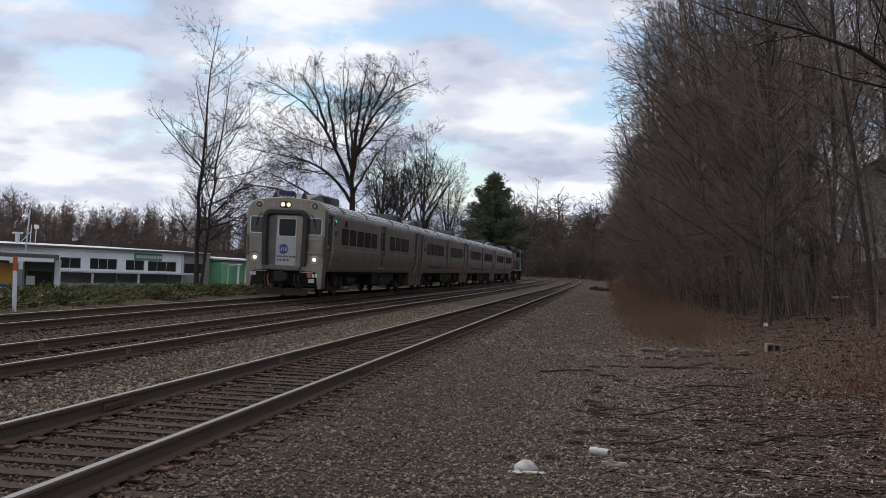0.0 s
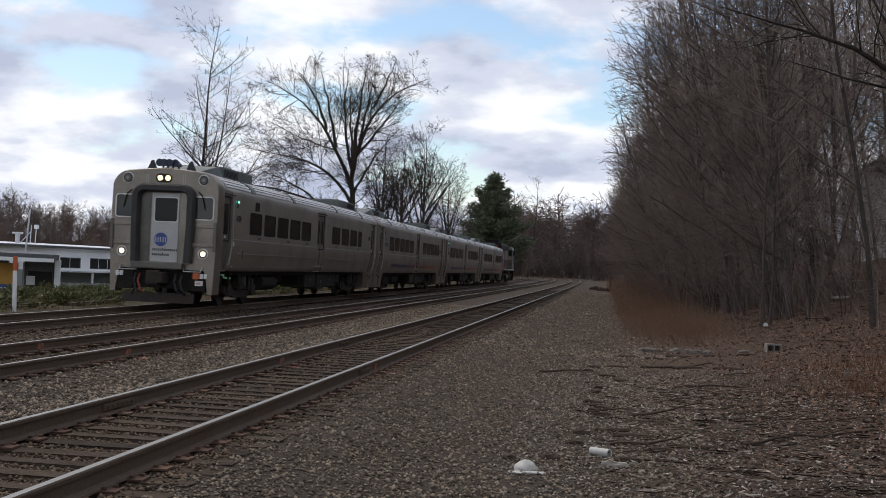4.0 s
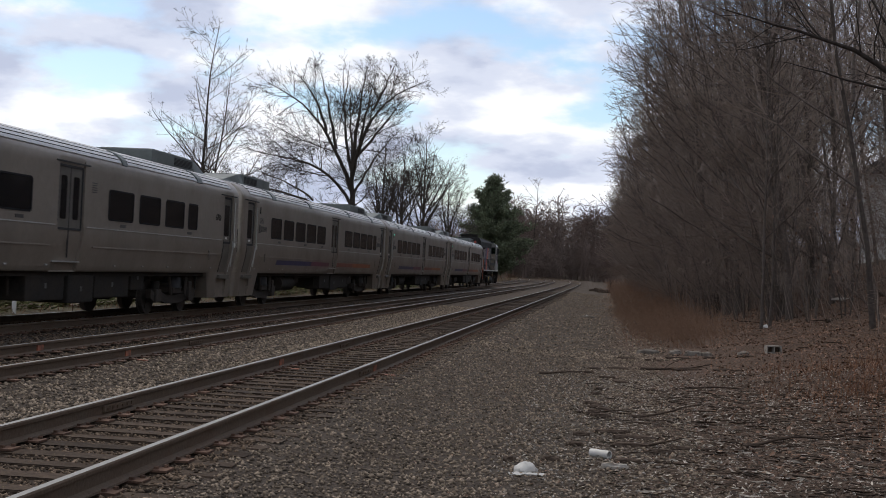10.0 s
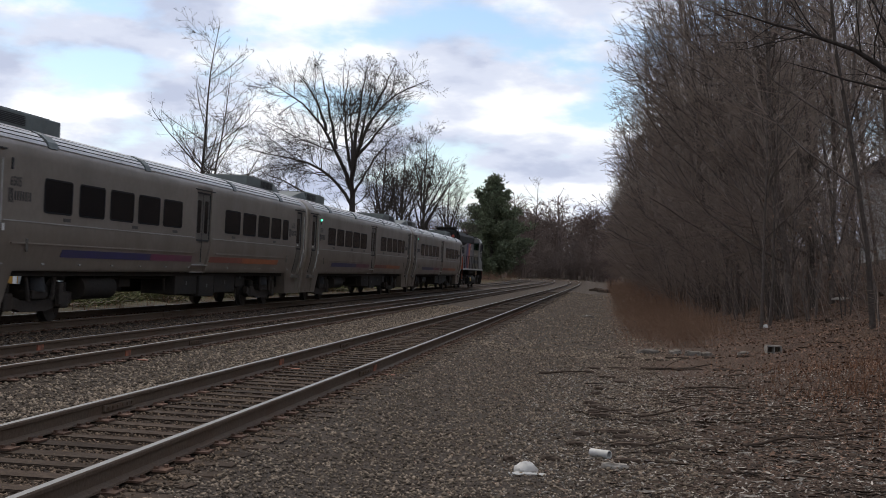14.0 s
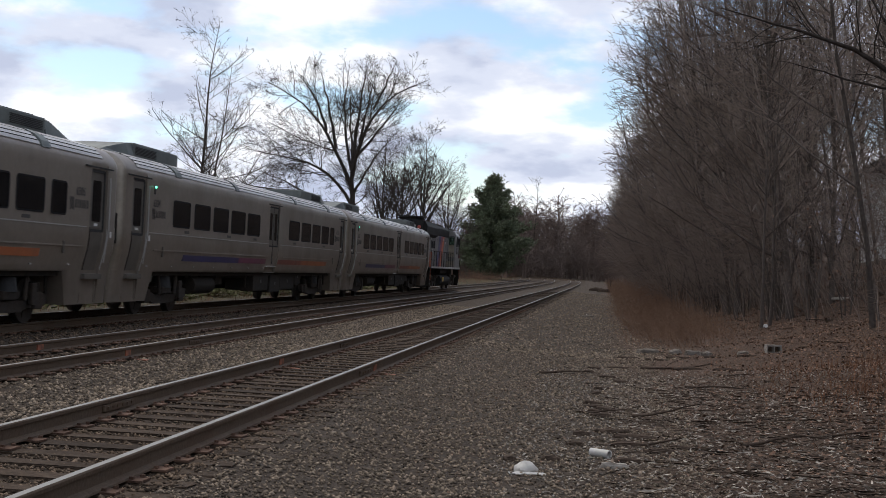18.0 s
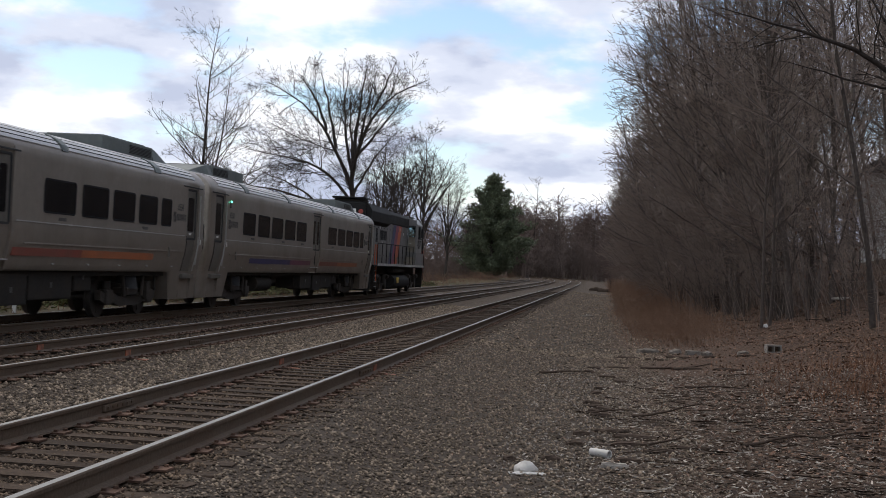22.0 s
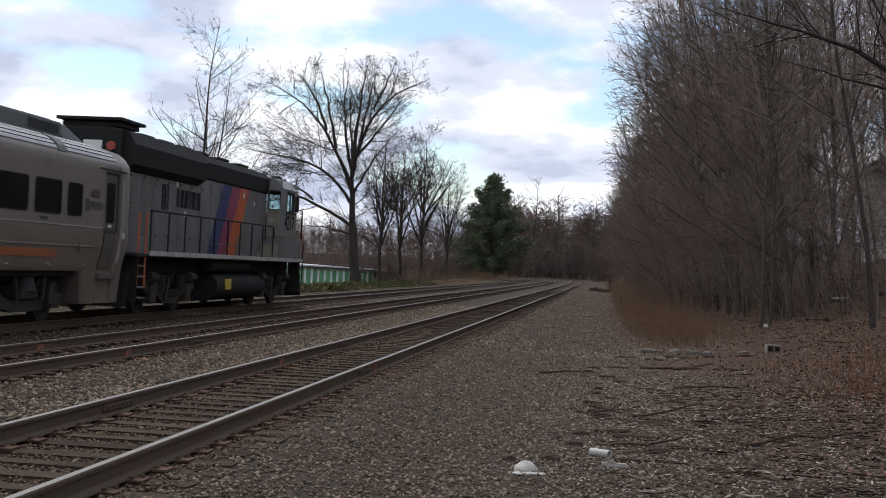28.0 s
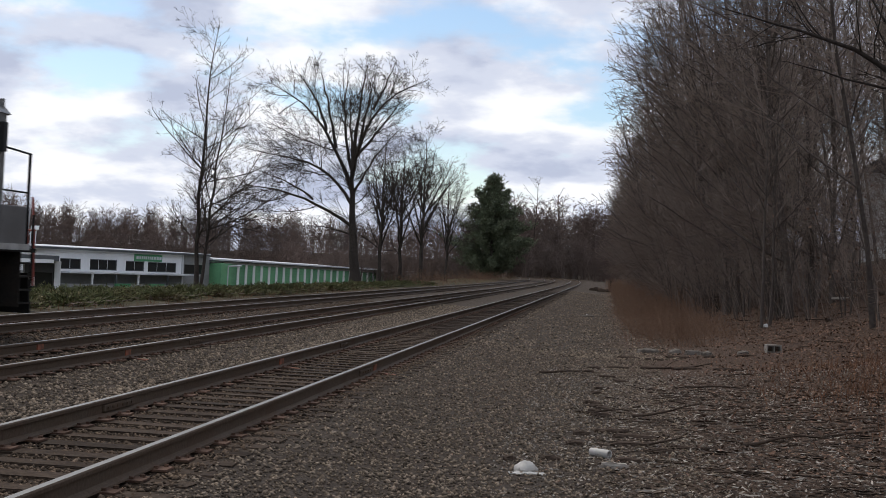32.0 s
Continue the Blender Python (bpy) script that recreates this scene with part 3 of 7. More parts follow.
def wheelset(parent, y, radius=0.46):
    bm = B()
    for s in (-1, 1):
        bmesh.ops.create_cone(bm, cap_ends=True, segments=28, radius1=radius, radius2=radius, depth=0.13, matrix=Matrix.Translation((s * 0.755, 0, 0)) @ Matrix.Rotation(radians(90), 4, "Y"))
        bmesh.ops.create_cone(bm, cap_ends=True, segments=28, radius1=radius + 0.025, radius2=radius + 0.025, depth=0.03, matrix=Matrix.Translation((s * 0.69, 0, 0)) @ Matrix.Rotation(radians(90), 4, "Y"))
        bmesh.ops.create_cone(bm, cap_ends=True, segments=12, radius1=0.16, radius2=0.13, depth=0.22, matrix=Matrix.Translation((s * 0.84, 0, 0)) @ Matrix.Rotation(radians(90), 4, "Y"))
        for k in range(4):
            box(bm, s * 0.822 - 0.008, s * 0.822 + 0.008, -0.03, 0.03, 0.18, radius - 0.09, m=Matrix.Rotation(radians(90 * k), 4, "X"))
    rod(bm, (-0.8, 0, 0), (0.8, 0, 0), 0.09, 12)
    ob = part("wheelset", bm, M["wheel"], parent, "dark steel wheels on their axle", True)
    ob.location = (0, y, radius)
    return ob


def side_frame(parent, s, x, yc, path, half, low, high):
    """A cranked frame bar along one side of a truck."""
    rings = []
    for yy, zz in path:
        rings.append([(s * x + dx, yc + yy, zz + dz) for dx, dz in ((-half, low), (half, low), (half, high), (-half, high))])
    return loft("side_frame", rings, M["truck"], parent, smooth=False)


def coach_truck(parent, yc):
    truck = boxed("truck", M["truck"], parent, -1.0, 1.0, yc - 0.28, yc + 0.28, 0.42, 0.8, bevel=0.05, label="grimy dark outside-frame truck")
    path = [(-1.75, 0.52), (-1.45, 0.42), (-0.95, 0.44), (-0.6, 0.36), (0.6, 0.36), (0.95, 0.44), (1.45, 0.42), (1.75, 0.52)]
    for s in (-1, 1):
        side_frame(truck, s, 1.03, yc, path, 0.07, -0.10, 0.13)
        for dy in (-1.3, 1.3):
            boxed("journal_box", M["truck"], truck, *sorted((s * 0.90, s * 1.16)), yc + dy - 0.2, yc + dy + 0.2, 0.30, 0.66, bevel=0.05)
            part("journal_spring", rod(B(), (s * 1.03, yc + dy, 0.62), (s * 1.03, yc + dy, 0.86), 0.12, 12), M["under"], truck, smooth=True)
        boxed("spring_seat", M["truck"], truck, *sorted((s * 0.8, s * 1.2)), yc - 0.34, yc + 0.34, 0.52, 0.70, bevel=0.04)
        part("air_spring", rod(B(), (s * 1.02, yc, 0.68), (s * 1.02, yc, 0.98), 0.27, 16, 0.22), M["rubber"], truck, smooth=True)
        rods("damper", M["truck"], truck, [(s * 1.2, yc - 0.55, 0.5), (s * 1.2, yc - 0.75, 1.05)], 0.05)
        rods("damper", M["truck"], truck, [(s * 1.2, yc + 0.55, 0.5), (s * 1.2, yc + 0.62, 1.05)], 0.05)
        boxed("brake_unit", M["truck"], truck, *sorted((s * 1.15, s * 1.25)), yc + 0.8, yc + 1.0, 0.40, 0.85, bevel=0.02)
    return truck


SIDE = [(1.43, 1.13), (1.45, 1.24), (1.53, 1.58), (1.565, 1.86), (1.56, 2.06), (1.55, 2.15), (1.55, 3.30), (1.54, 3.48), (1.515, 3.56)]


def body_sections(length, doors, lows, cab):
    """Rings of the car body. doors: (y0, y1, depth); lows: how far the stepwells reach from each end."""
    def ring(y, inset, low, shrink=0.0):
        z0 = 0.38 if low else 1.10
        half = [(1.36 - shrink if low else 1.40, z0)] + [((x - inset - shrink) if z < 3.31 else x - shrink, z) for x, z in SIDE]
        half += [(1.42 - shrink, 3.70), (1.26 - shrink, 3.83), (0.85, 3.95), (0.0, 4.0)]
        return [(x, y, z) for x, z in half] + [(-x, y, z) for x, z in reversed(half[:-1])]
    cuts = []
    for a, b, d in doors:
        cuts += [(a, 0), (a + 0.002, d), (b - 0.002, d), (b, 0)]
    cuts += [(2.2, 0), (2.48, 0), (length - 2.48, 0), (length - 2.2, 0), (0.16, 0), (length - 0.16, 0)]
    rings = []
    low0 = not cab
    rings.append(ring(0.0 if not cab else 0.02, 0, low0, 0.10))
    rings.append(ring(0.05, 0, low0, 0.03))
    for y, inset in sorted(cuts):
        low = (y < 2.3 and low0) or y > length - 2.3
        rings.append(ring(y, inset, low))
    rings.append(ring(length - 0.05, 0, True, 0.03))
    rings.append(ring(length, 0, True, 0.10))
    return rings


def roof_ribs(name, parent, y0, y1):
    """Five raised ribs along each shoulder of the roof."""
    path = [(1.50, 3.585), (1.475, 3.635), (1.445, 3.675), (1.40, 3.715), (1.35, 3.76), (1.29, 3.805), (1.22, 3.84), (1.14, 3.868), (1.05, 3.895), (0.93, 3.925), (0.80, 3.955)]
    for s in (-1, 1):
        sec, dark = [], []
        for i in range(5):
            for t, up in ((i * 0.2 + 0.015, 0.022), (i * 0.2 + 0.155, 0.026), (i * 0.2 + 0.162, -0.008), (i * 0.2 + 0.198, -0.008)):
                f = t * (len(path) - 1)
                j = min(int(f), len(path) - 2)
                x = path[j][0] + (path[j + 1][0] - path[j][0]) * (f - j)
                z = path[j][1] + (path[j + 1][1] - path[j][1]) * (f - j)
                nrm = Vector((x - 0.55, z - 2.9)).normalized()
                dark.append(up < 0 or len(dark) % 4 == 1)
                sec.append((x + nrm.x * up, z + nrm.y * up))
        ring = sec + [(x - 0.03, z - 0.04) for x, z in reversed(path)]
        rings = [[(s * x, y, z) for x, z in ring] for y in (y0, y1)]
        if s < 0:
            rings = [list(reversed(r)) for r in rings]
        ob = loft(name, rings, [M["litsteel"], M["under"]], parent, "ribbed roof edge with daylight and groove shade painted in", smooth=False)
        # groove faces get the dark underframe material, painting the shade between ribs
        if s > 0:
            ob.data.polygons.foreach_set("material_index", [1 if j < len(dark) and dark[j] else 0 for j in range(len(ob.data.polygons))])


def roof_unit(parent, y0, flip):
    """Raised roof air-conditioning housing: a sloping fairing and a flat box with dark intakes."""
    def yy(v):
        return y0 + (4.9 - v if flip else v)
    rings = []
    for v, z in [(0.0, 4.0), (0.2, 4.06), (1.25, 4.27), (1.6, 4.30)]:
        w = 0.62 + 0.12 * min(v, 1)
        rings.append([(-w - 0.12, yy(v), 3.93), (-w, yy(v), z), (w, yy(v), z), (w + 0.12, yy(v), 3.93)])
    if flip:
        rings.reverse()
    loft("roof_fairing", rings, M["hvac"], parent, "grey-green sloping roof fairing", smooth=False)
    a, b = sorted((yy(1.602), yy(4.9)))
    unit = part("roof_unit", box(B(), -0.82, 0.82, a, b, 3.92, 4.30, 0.03), M["hvac"], parent, "weathered grey-green roof unit")
    a, b = sorted((yy(1.75), yy(3.2)))
    for s in (-1, 1):
        bm = B()
        for k in range(6):
            box(bm, s * 0.825 - 0.008, s * 0.825 + 0.008, a, b, 4.03 + k * 0.035, 4.05 + k * 0.035)
        part("intake_grille", bm, M["rubber"], unit)
    boxed("roof_cap", M["under"], parent, -0.7, 0.7, *sorted((yy(1.9), yy(4.6))), 4.302, 4.335, bevel=0.01)


def car(cab, label, number, brand):
    root = empty("passenger_car", None, label=label, category="train car", group="cars of the train")
    ln = 25.62
    end_doors = [(0.62, 1.52), (ln - 1.52, ln - 0.62)]
    doors = [(a, b, 0.07) for a, b in end_doors] + [(12.86, 14.14, 0.06)]
    shell = loft("body", body_sections(ln, doors, 0, cab), [M["steel"], M["face"]], root, "brown-grey brushed stainless steel body, highlight painted on its ends")
    # paler face steel on the ends paints the highlight of their curve
    shell.data.polygons.foreach_set("material_index", [1 if (p.center.y < 0.3 or p.center.y > ln - 0.3) and p.center.z > 1.0 else 0 for p in shell.data.polygons])
    cuts = [0.9, 3.55, 4.1, 8.9, 9.35, 16.2, 16.6, 21.6, 22.1, ln - 0.9]
    for a, b in zip(cuts[0::2], cuts[1::2]):
        roof_ribs("ribbed_roof_edge", root, a, b)
    for a, b in zip(cuts[1:-1:2], cuts[2:-1:2]):
        for s in (-1, 1):
            pts = [(1.535, 3.57), (1.49, 3.70), (1.36, 3.82), (1.12, 3.92), (1.05, 3.84), (1.36, 3.66), (1.46, 3.55)]
            rings = [[(s * x, y, z) for x, z in pts] for y in (a + 0.06, b - 0.06)]
            loft("roof_vent", rings if s > 0 else [list(reversed(r)) for r in rings], M["hvac"], root, "dull grey roof vent cover", smooth=False)
    roof_unit(root, 1.1 if cab else 0.75, False)
    roof_unit(root, ln - 5.65, True)
    groups = [(3.43, 4.80), (5.12, 6.52), (6.80, 8.25), (8.52, 10.0), (10.24, 11.68), (15.45, 17.0), (17.3, 18.75), (19.0, 20.35), (20.6, 21.85), (22.12, 22.88)]
    if cab:
        groups = groups[:5] + [(15.45, 17.0), (17.35, 18.8), (19.15, 20.6), (20.9, 21.7)]
    for s in (-1, 1):
        for y0, y1 in groups:
            w = ring_frame("window", M["ink"], root, "x", 1.551, y0 + 0.05, y1 - 0.05, 2.30, 2.93, 0.035, 0.012, 0.055, side=s, label="dark tinted window with rounded corners")
            slab("pane", M["tinted"], w, "x", 1.551, y0 + 0.045, y1 - 0.045, 2.295, 2.935, 0.004, 0.055, side=s)
        # end doors
        for k, (a, b) in enumerate(end_doors):
            if cab and k == 0:
                zb = 1.18
            else:
                zb = 0.42
            d = slab("end_door", M["door"], root, "x", 1.482, a + 0.10, b - 0.10, 2.03, 3.28, 0.012, 0.02, side=s, label="grey recessed vestibule door")
            slab("door_window", M["tinted"], d, "x", 1.498, a + 0.22, b - 0.22, 2.2, 3.10, 0.004, 0.05, side=s)
            slab("door_notice", M["white"], d, "x", 1.498, a + 0.36, b - 0.36, 2.10, 2.16, 0.004, 0.005, side=s)
            wall_line = [(x, z) for x, z in SIDE if (1.2 if zb > 1 else 1.1) < z < 2.1] + [(1.55, 2.04)]
            wall_line = sorted(set(wall_line), key=lambda q: q[1])

            def curved(nm, mat, y0, y1, out, words):
                rings = [[(s * (x + out), y, z) for x, z in wall_line] + [(s * (x + out - 0.03), y, z) for x, z in reversed(wall_line)] for y in (y0, y1)]
                loft(nm, rings if s > 0 else [list(reversed(r)) for r in rings], mat, root, words)
            curved("lower_door", M["door"], a + 0.10, b - 0.10, -0.055, "grey curved lower door panel")
            for e in (a - 0.035, b + 0.005):
                curved("door_edge_strip", M["chrome"] if e > a else M["under"], e, e + 0.03, 0.012, "curved door edge strip")
            ring_frame("door_gasket", M["rubber"], root, "x", 1.482, a + 0.10, b - 0.10, 2.03, 3.28, 0.06, 0.03, 0.02, side=s)
            boxed("drip_rail", M["rubber"], root, *sorted((s * 1.552, s * 1.575)), a - 0.35, b + 0.25, 3.37, 3.40)
            lo = boxed("stepwell_ledge", M["door"], root, *sorted((s * 1.36, s * 1.50)), a - 0.02, b + 0.02, 0.93, 1.05, bevel=0.012) if zb < 1 else None
            if zb < 1:
                for e in (a + 0.03, b - 0.09):
                    boxed("door_jamb", M["steel"], root, *sorted((s * 1.29, s * 1.375)), e, e + 0.05, 0.42, 0.93)
            rods("grab_iron", M["chrome"], root, [(s * 1.575, b + 0.09, 3.2), (s * 1.585, b + 0.09, 2.05), (s * 1.50, b + 0.07, 1.3)], 0.014, "pale grab iron", 6)
            slab("placard", M["white"], root, "x", 1.563, b + 0.2, b + 0.29, 1.86, 2.0, 0.004, 0.01, side=s)
        # centre doors: two leaves
        for a, b in ((12.9, 13.49), (13.51, 14.1)):
            leaf = slab("door_leaf", M["door"], root, "x", 1.492, a, b, 2.02, 3.28, 0.014, 0.02, side=s, label="grey sliding door leaf")
            slab("door_window", M["tinted"], leaf, "x", 1.508, a + 0.15, b - 0.15, 2.2, 3.1, 0.004, 0.05, side=s)
        boxed("drip_rail", M["rubber"], root, *sorted((s * 1.552, s * 1.575)), 12.7, 14.35, 3.37, 3.40)
        ring_frame("door_gasket", M["rubber"], root, "x", 1.492, 12.93, 14.07, 2.02, 3.28, 0.045, 0.035, 0.02, side=s)
        boxed("door_meeting_strip", M["rubber"], root, *sorted((s * 1.49, s * 1.512)), 13.485, 13.515, 1.40, 3.27)
        boxed("door_sill", M["chrome"], root, *sorted((s * 1.40, s * 1.50)), 12.84, 14.16, 1.30, 1.33)
        # belt line and rub rail
        for a, b in ((1.75, 12.75), (14.3, 23.9)):
            boxed("belt_moulding", M["litsteel"], root, *sorted((s * 1.556, s * 1.574)), a, b, 2.055, 2.078)
            boxed("rub_rail", M["steel"], root, *sorted((s * 1.52, s * 1.556)), a + 0.4, b - 0.2, 1.625, 1.66, bevel=0.006)
        for y in [1.9 + 1.78 * k for k in range(13)]:
            if not (12.6 < y < 14.4):
                slab("reflector", M["deckpaint"], root, "x", 1.462, y, y + 0.10, 1.23, 1.262, 0.012, 0.008, side=s)
        for y in (4.4, 8.2, 11.0, 16.2, 20.9):
            slab("placard", M["faded"], root, "x", 1.555, y, y + 0.34, 2.13, 2.20, 0.004, 0.01, side=s)
        boxed("hatch", M["door"], root, *sorted((s * 1.545, s * 1.567)), 2.75, 2.83, 1.48, 1.74, bevel=0.01)
        boxed("hatch", M["door"], root, *sorted((s * 1.545, s * 1.567)), ln - 2.83, ln - 2.75, 1.48, 1.74, bevel=0.01)
        # marker light
        boxed("light_mount", M["rubber"], root, *sorted((s * 1.54, s * 1.57)), 2.0, 2.07, 3.02, 3.24, bevel=0.008)
        if cab or brand == 2:
            disc("signal_light", M["greenlamp"], root, (s * 1.57, 2.035, 3.20), 0.028, 0.02, (s, 0, 0), "lit green door light", 10)
        # bars where the operator's name stands, and stripes
        if not cab:
            for a, b, c in ((4.45, 9.6, "blue"), (9.602, 12.72, "magenta"), (14.28, 17.5, "red"), (17.502, 21.8, "orange")):
                pts = [(1.4855, 1.40), (1.4975, 1.395), (1.5265, 1.555), (1.512, 1.56)]
                rings = [[(s * x, y, z) for x, z in pts] for y in (a, b)]
                loft("stripe", rings if s > 0 else [list(reversed(r)) for r in rings], M["dull" + c], root, "faded " + c + " painted stripe", smooth=False)
            for y in (1.95, ln - 2.56):
                bars("operator_lettering", M["faded"], root, s * 1.553, y, 2.40, [0.05, 0.03, 0.05], 0.27, 0.03, -0.1)
                bars("operator_lettering", M["faded"], root, s * 1.553, y + 0.24, 2.45, [0.07, 0.06, 0.07, 0.06, 0.06, 0.03, 0.06], 0.18, 0.045)
    if number:
        lettering("car_number", number, M["ink"] if cab else M["faded"], root, Matrix.Translation((1.556, 1.98, 2.62 if cab else 2.72)) @ SIDE_ON, 0.24)
        lettering("car_number", number, M["ink"] if cab else M["faded"], root, Matrix.Translation((1.556, ln - 2.3, 2.62 if cab else 2.72)) @ SIDE_ON, 0.24)
    if cab:
        slab("destination_sign", M["tinted"], root, "x", 1.553, 4.0, 4.42, 3.05, 3.28, 0.006, 0.03)
        ring_frame("sign_frame", M["rubber"], root, "x", 1.553, 4.0, 4.42, 3.05, 3.28, 0.03, 0.012, 0.03)
        bm = B()
        for k in range(5):
            box(bm, 1.551, 1.556, 14.52, 14.78, 2.83 + 0.05 * k, 2.85 + 0.05 * k)
        part("flag_decal", bm, M["faded"], root, "small striped decal")
    # gangway bellows between cars
    for y0, y1, go in ((0.0, -0.13, not cab), (ln, ln + 0.13, True)):
        if go:
            ring_frame("gangway_bellows", M["bellows"], root, "y", min(y0, y1) + 0.13, -0.5, 0.5, 1.25, 3.3, 0.2, 0.13, 0.15, label="dark rubber gangway bellows")
    for y in ([] if cab else [-0.02]) + [ln + 0.02]:
        for s in (-1, 1):
            boxed("end_bracket", M["under"], root, *sorted((s * 1.30, s * 1.44)), y - 0.05, y + 0.05, 1.75, 2.45, bevel=0.01, label="dark handbrake bracket")
    # below the floor
    boxed("underframe", M["under"], root, -1.30, 1.30, 2.4, ln - 2.4, 1.0, 1.13)
    for yc in (4.25, ln - 4.25):
        coach_truck(root, yc)
        for dy in (-1.3, 1.3):
            wheelset(root, yc + dy)
    part("air_reservoir", rod(B(), (1.0, 6.3, 0.73), (1.0, 8.15, 0.73), 0.27, 16), M["under"], root, "black air tank", True)
    for a, b, z, x0, x1 in ((8.7, 9.4, 0.72, 0.2, 1.1), (9.9, 11.3, 0.78, -1.2, 0.1), (12.1, 13.9, 0.5, 0.35, 1.3), (14.05, 15.4, 0.42, 0.3, 1.32), (15.55, 17.6, 0.5, 0.25, 1.28), (17.8, 18.7, 0.66, 0.4, 1.25), (12.2, 17.4, 0.5, -1.3, -0.2)):
        eq = boxed("equipment_box", M["under"], root, x0, x1, a, b, z, 1.04, bevel=0.03, label="grimy underfloor equipment box")
        if x1 > 1.2:
            slab("label_plate", M["faded"], eq, "x", x1, (a + b) / 2 - 0.05, (a + b) / 2 + 0.05, z + 0.25, z + 0.36, 0.004, 0.005)
    bm = B()
    for y in (2.7, 7.0, 11.6, 18.2, ln - 2.7):
        rod(bm, (1.15, y, 1.05), (1.15, y + 0.05, 0.62), 0.035)
    rod(bm, (1.05, 6.0, 0.95), (1.05, 19.5, 0.95), 0.035)
    part("brake_pipe", bm, M["under"], root)
    part("coupler", box(box(B(), -0.13, 0.13, ln, ln + 0.29, 0.72, 0.98, 0.02), -0.2, 0.2, ln - 0.3, ln, 0.65, 1.0, 0.02), M["under"], root)
    return root


def cab_front(root):
    """The driving end: everything on the flat front."""
    # front plate with rounded shoulders and a deep cut below
    pts = [(-1.545, 0.42), (-1.565, 1.0), (-1.6, 1.9), (-1.6, 3.2)]
    for i in range(1, 9):
        a = radians(180 - 90 * i / 8)
        pts.append((-1.06 + 0.54 * math.cos(a), 3.42 + 0.52 * math.sin(a)))
    pts += [(-0.5, 4.0), (0, 4.03)]
    full = pts + [(-x, z) for x, z in reversed(pts[:-1])]
    full += [(1.40, 0.42), (1.33, 0.95), (1.25, 1.13), (0.5, 1.16), (-0.5, 1.16), (-1.25, 1.13), (-1.33, 0.95), (-1.40, 0.42)]
    rings = []
    for y, g in ((0.55, 1.0), (0.06, 1.0), (0.0, 0.985)):
        rings.append([(x * g, y, 2.2 + (z - 2.2) * g if z > 1.2 else z) for x, z in full])
    face = loft("front_plate", rings, M["face"], root, "brushed steel cab front with rounded shoulders")
    # diaphragm arch round the door
    arch = [(-0.78, 1.30), (-0.82, 2.4), (-0.82, 3.10)] + [(-0.56 + 0.26 * math.cos(radians(180 - 15 * k)), 3.17 + 0.26 * math.sin(radians(180 - 15 * k))) for k in range(0, 7)]
    arch += [(-x, z) for x, z in reversed(arch)]
    secs = []
    for i, (x, z) in enumerate(arch):
        a, b = Vector(arch[max(i - 1, 0)]), Vector(arch[min(i + 1, len(arch) - 1)])
        t = (b - a).normalized()
        nn = Vector((-t.y, t.x))
        secs.append([(x + nn.x * 0.115 * cx, -0.12 + cy * 0.12, z + nn.y * 0.115 * cx) for cx, cy in ((-1, 1), (-1, -0.3), (-0.6, -1), (0.6, -1), (1, -0.3), (1, 1))])
    loft("door_diaphragm", secs, M["bellows"], root, "thick dark grey rubber arch round the end door")
    boxed("door_pocket", M["door"], root, -0.70, -0.40, -0.02, 0.03, 1.32, 3.30, bevel=0.01, label="grey door pocket")
    for z in (1.75, 2.35, 2.95):
        boxed("hinge", M["door"], root, -0.50, -0.40, -0.05, -0.02, z, z + 0.07, bevel=0.01)
    d = slab("end_door", M["white_door"], root, "y", 0.0, -0.36, 0.45, 1.31, 3.28, 0.03, 0.03, "pale grey end door with a window")
    ring_frame("window_frame", M["trim"], d, "y", -0.03, -0.27, 0.40, 2.48, 3.15, 0.03, 0.012, 0.06)
    slab("door_window", M["tinted"], d, "y", -0.03, -0.27, 0.40, 2.48, 3.15, 0.004, 0.06)
    disc("round_emblem", M["logo"], d, (-0.06, -0.03, 1.95), 0.21, 0.006, label="plain blue round emblem", sides=32)
    bm = B()
    for x0, x1, z0 in ((-0.22, -0.19, 1.87), (-0.15, -0.12, 1.87), (-0.08, -0.05, 1.87), (0.0, 0.03, 1.87), (0.07, 0.10, 1.87)):
        box(bm, x0, x1, -0.040, -0.034, z0, z0 + 0.15)
    part("emblem_stroke", bm, M["white_door"], d)
    for z, w in ((1.62, 0.70), (1.48, 0.50)):
        bm, x = B(), -0.29
        while x < -0.29 + w:
            box(bm, x, x + 0.032, -0.036, -0.031, z, z + (0.065 if int(x * 100) % 3 else 0.09))
            x += 0.058
        part("operator_lettering", bm, M["ink"], d)
    for s in (-1, 1):
        w = ring_frame("cab_window", M["trim"], root, "y", 0.0, *sorted((s * 0.75, s * 1.44)), 2.58, 3.20, 0.035, 0.02, 0.07, label="cab window in a bright metal frame")
        slab("pane", M["cabglass"], w, "y", 0.0, *sorted((s * 0.75, s * 1.44)), 2.58, 3.20, 0.008, 0.07)
        rods("wiper", M["ink"], root, [(s * 1.0, -0.03, 3.36), (s * 1.12, -0.06, 3.24), (s * 1.22, -0.03, 2.85)], 0.014, sides=6)
        m = disc("marker_light", M["trim"], root, (s * 1.13, 0.0, 3.70), 0.17, 0.02, label="round class light")
        disc("marker_ring", M["under"], m, (s * 1.13, -0.012, 3.70), 0.145, 0.02)
        disc("marker_lens", M["lens"], m, (s * 1.13, -0.026, 3.70), 0.118, 0.012)
        disc("marker_bulb", M["face"], m, (s * 1.13, -0.036, 3.70), 0.05, 0.02)
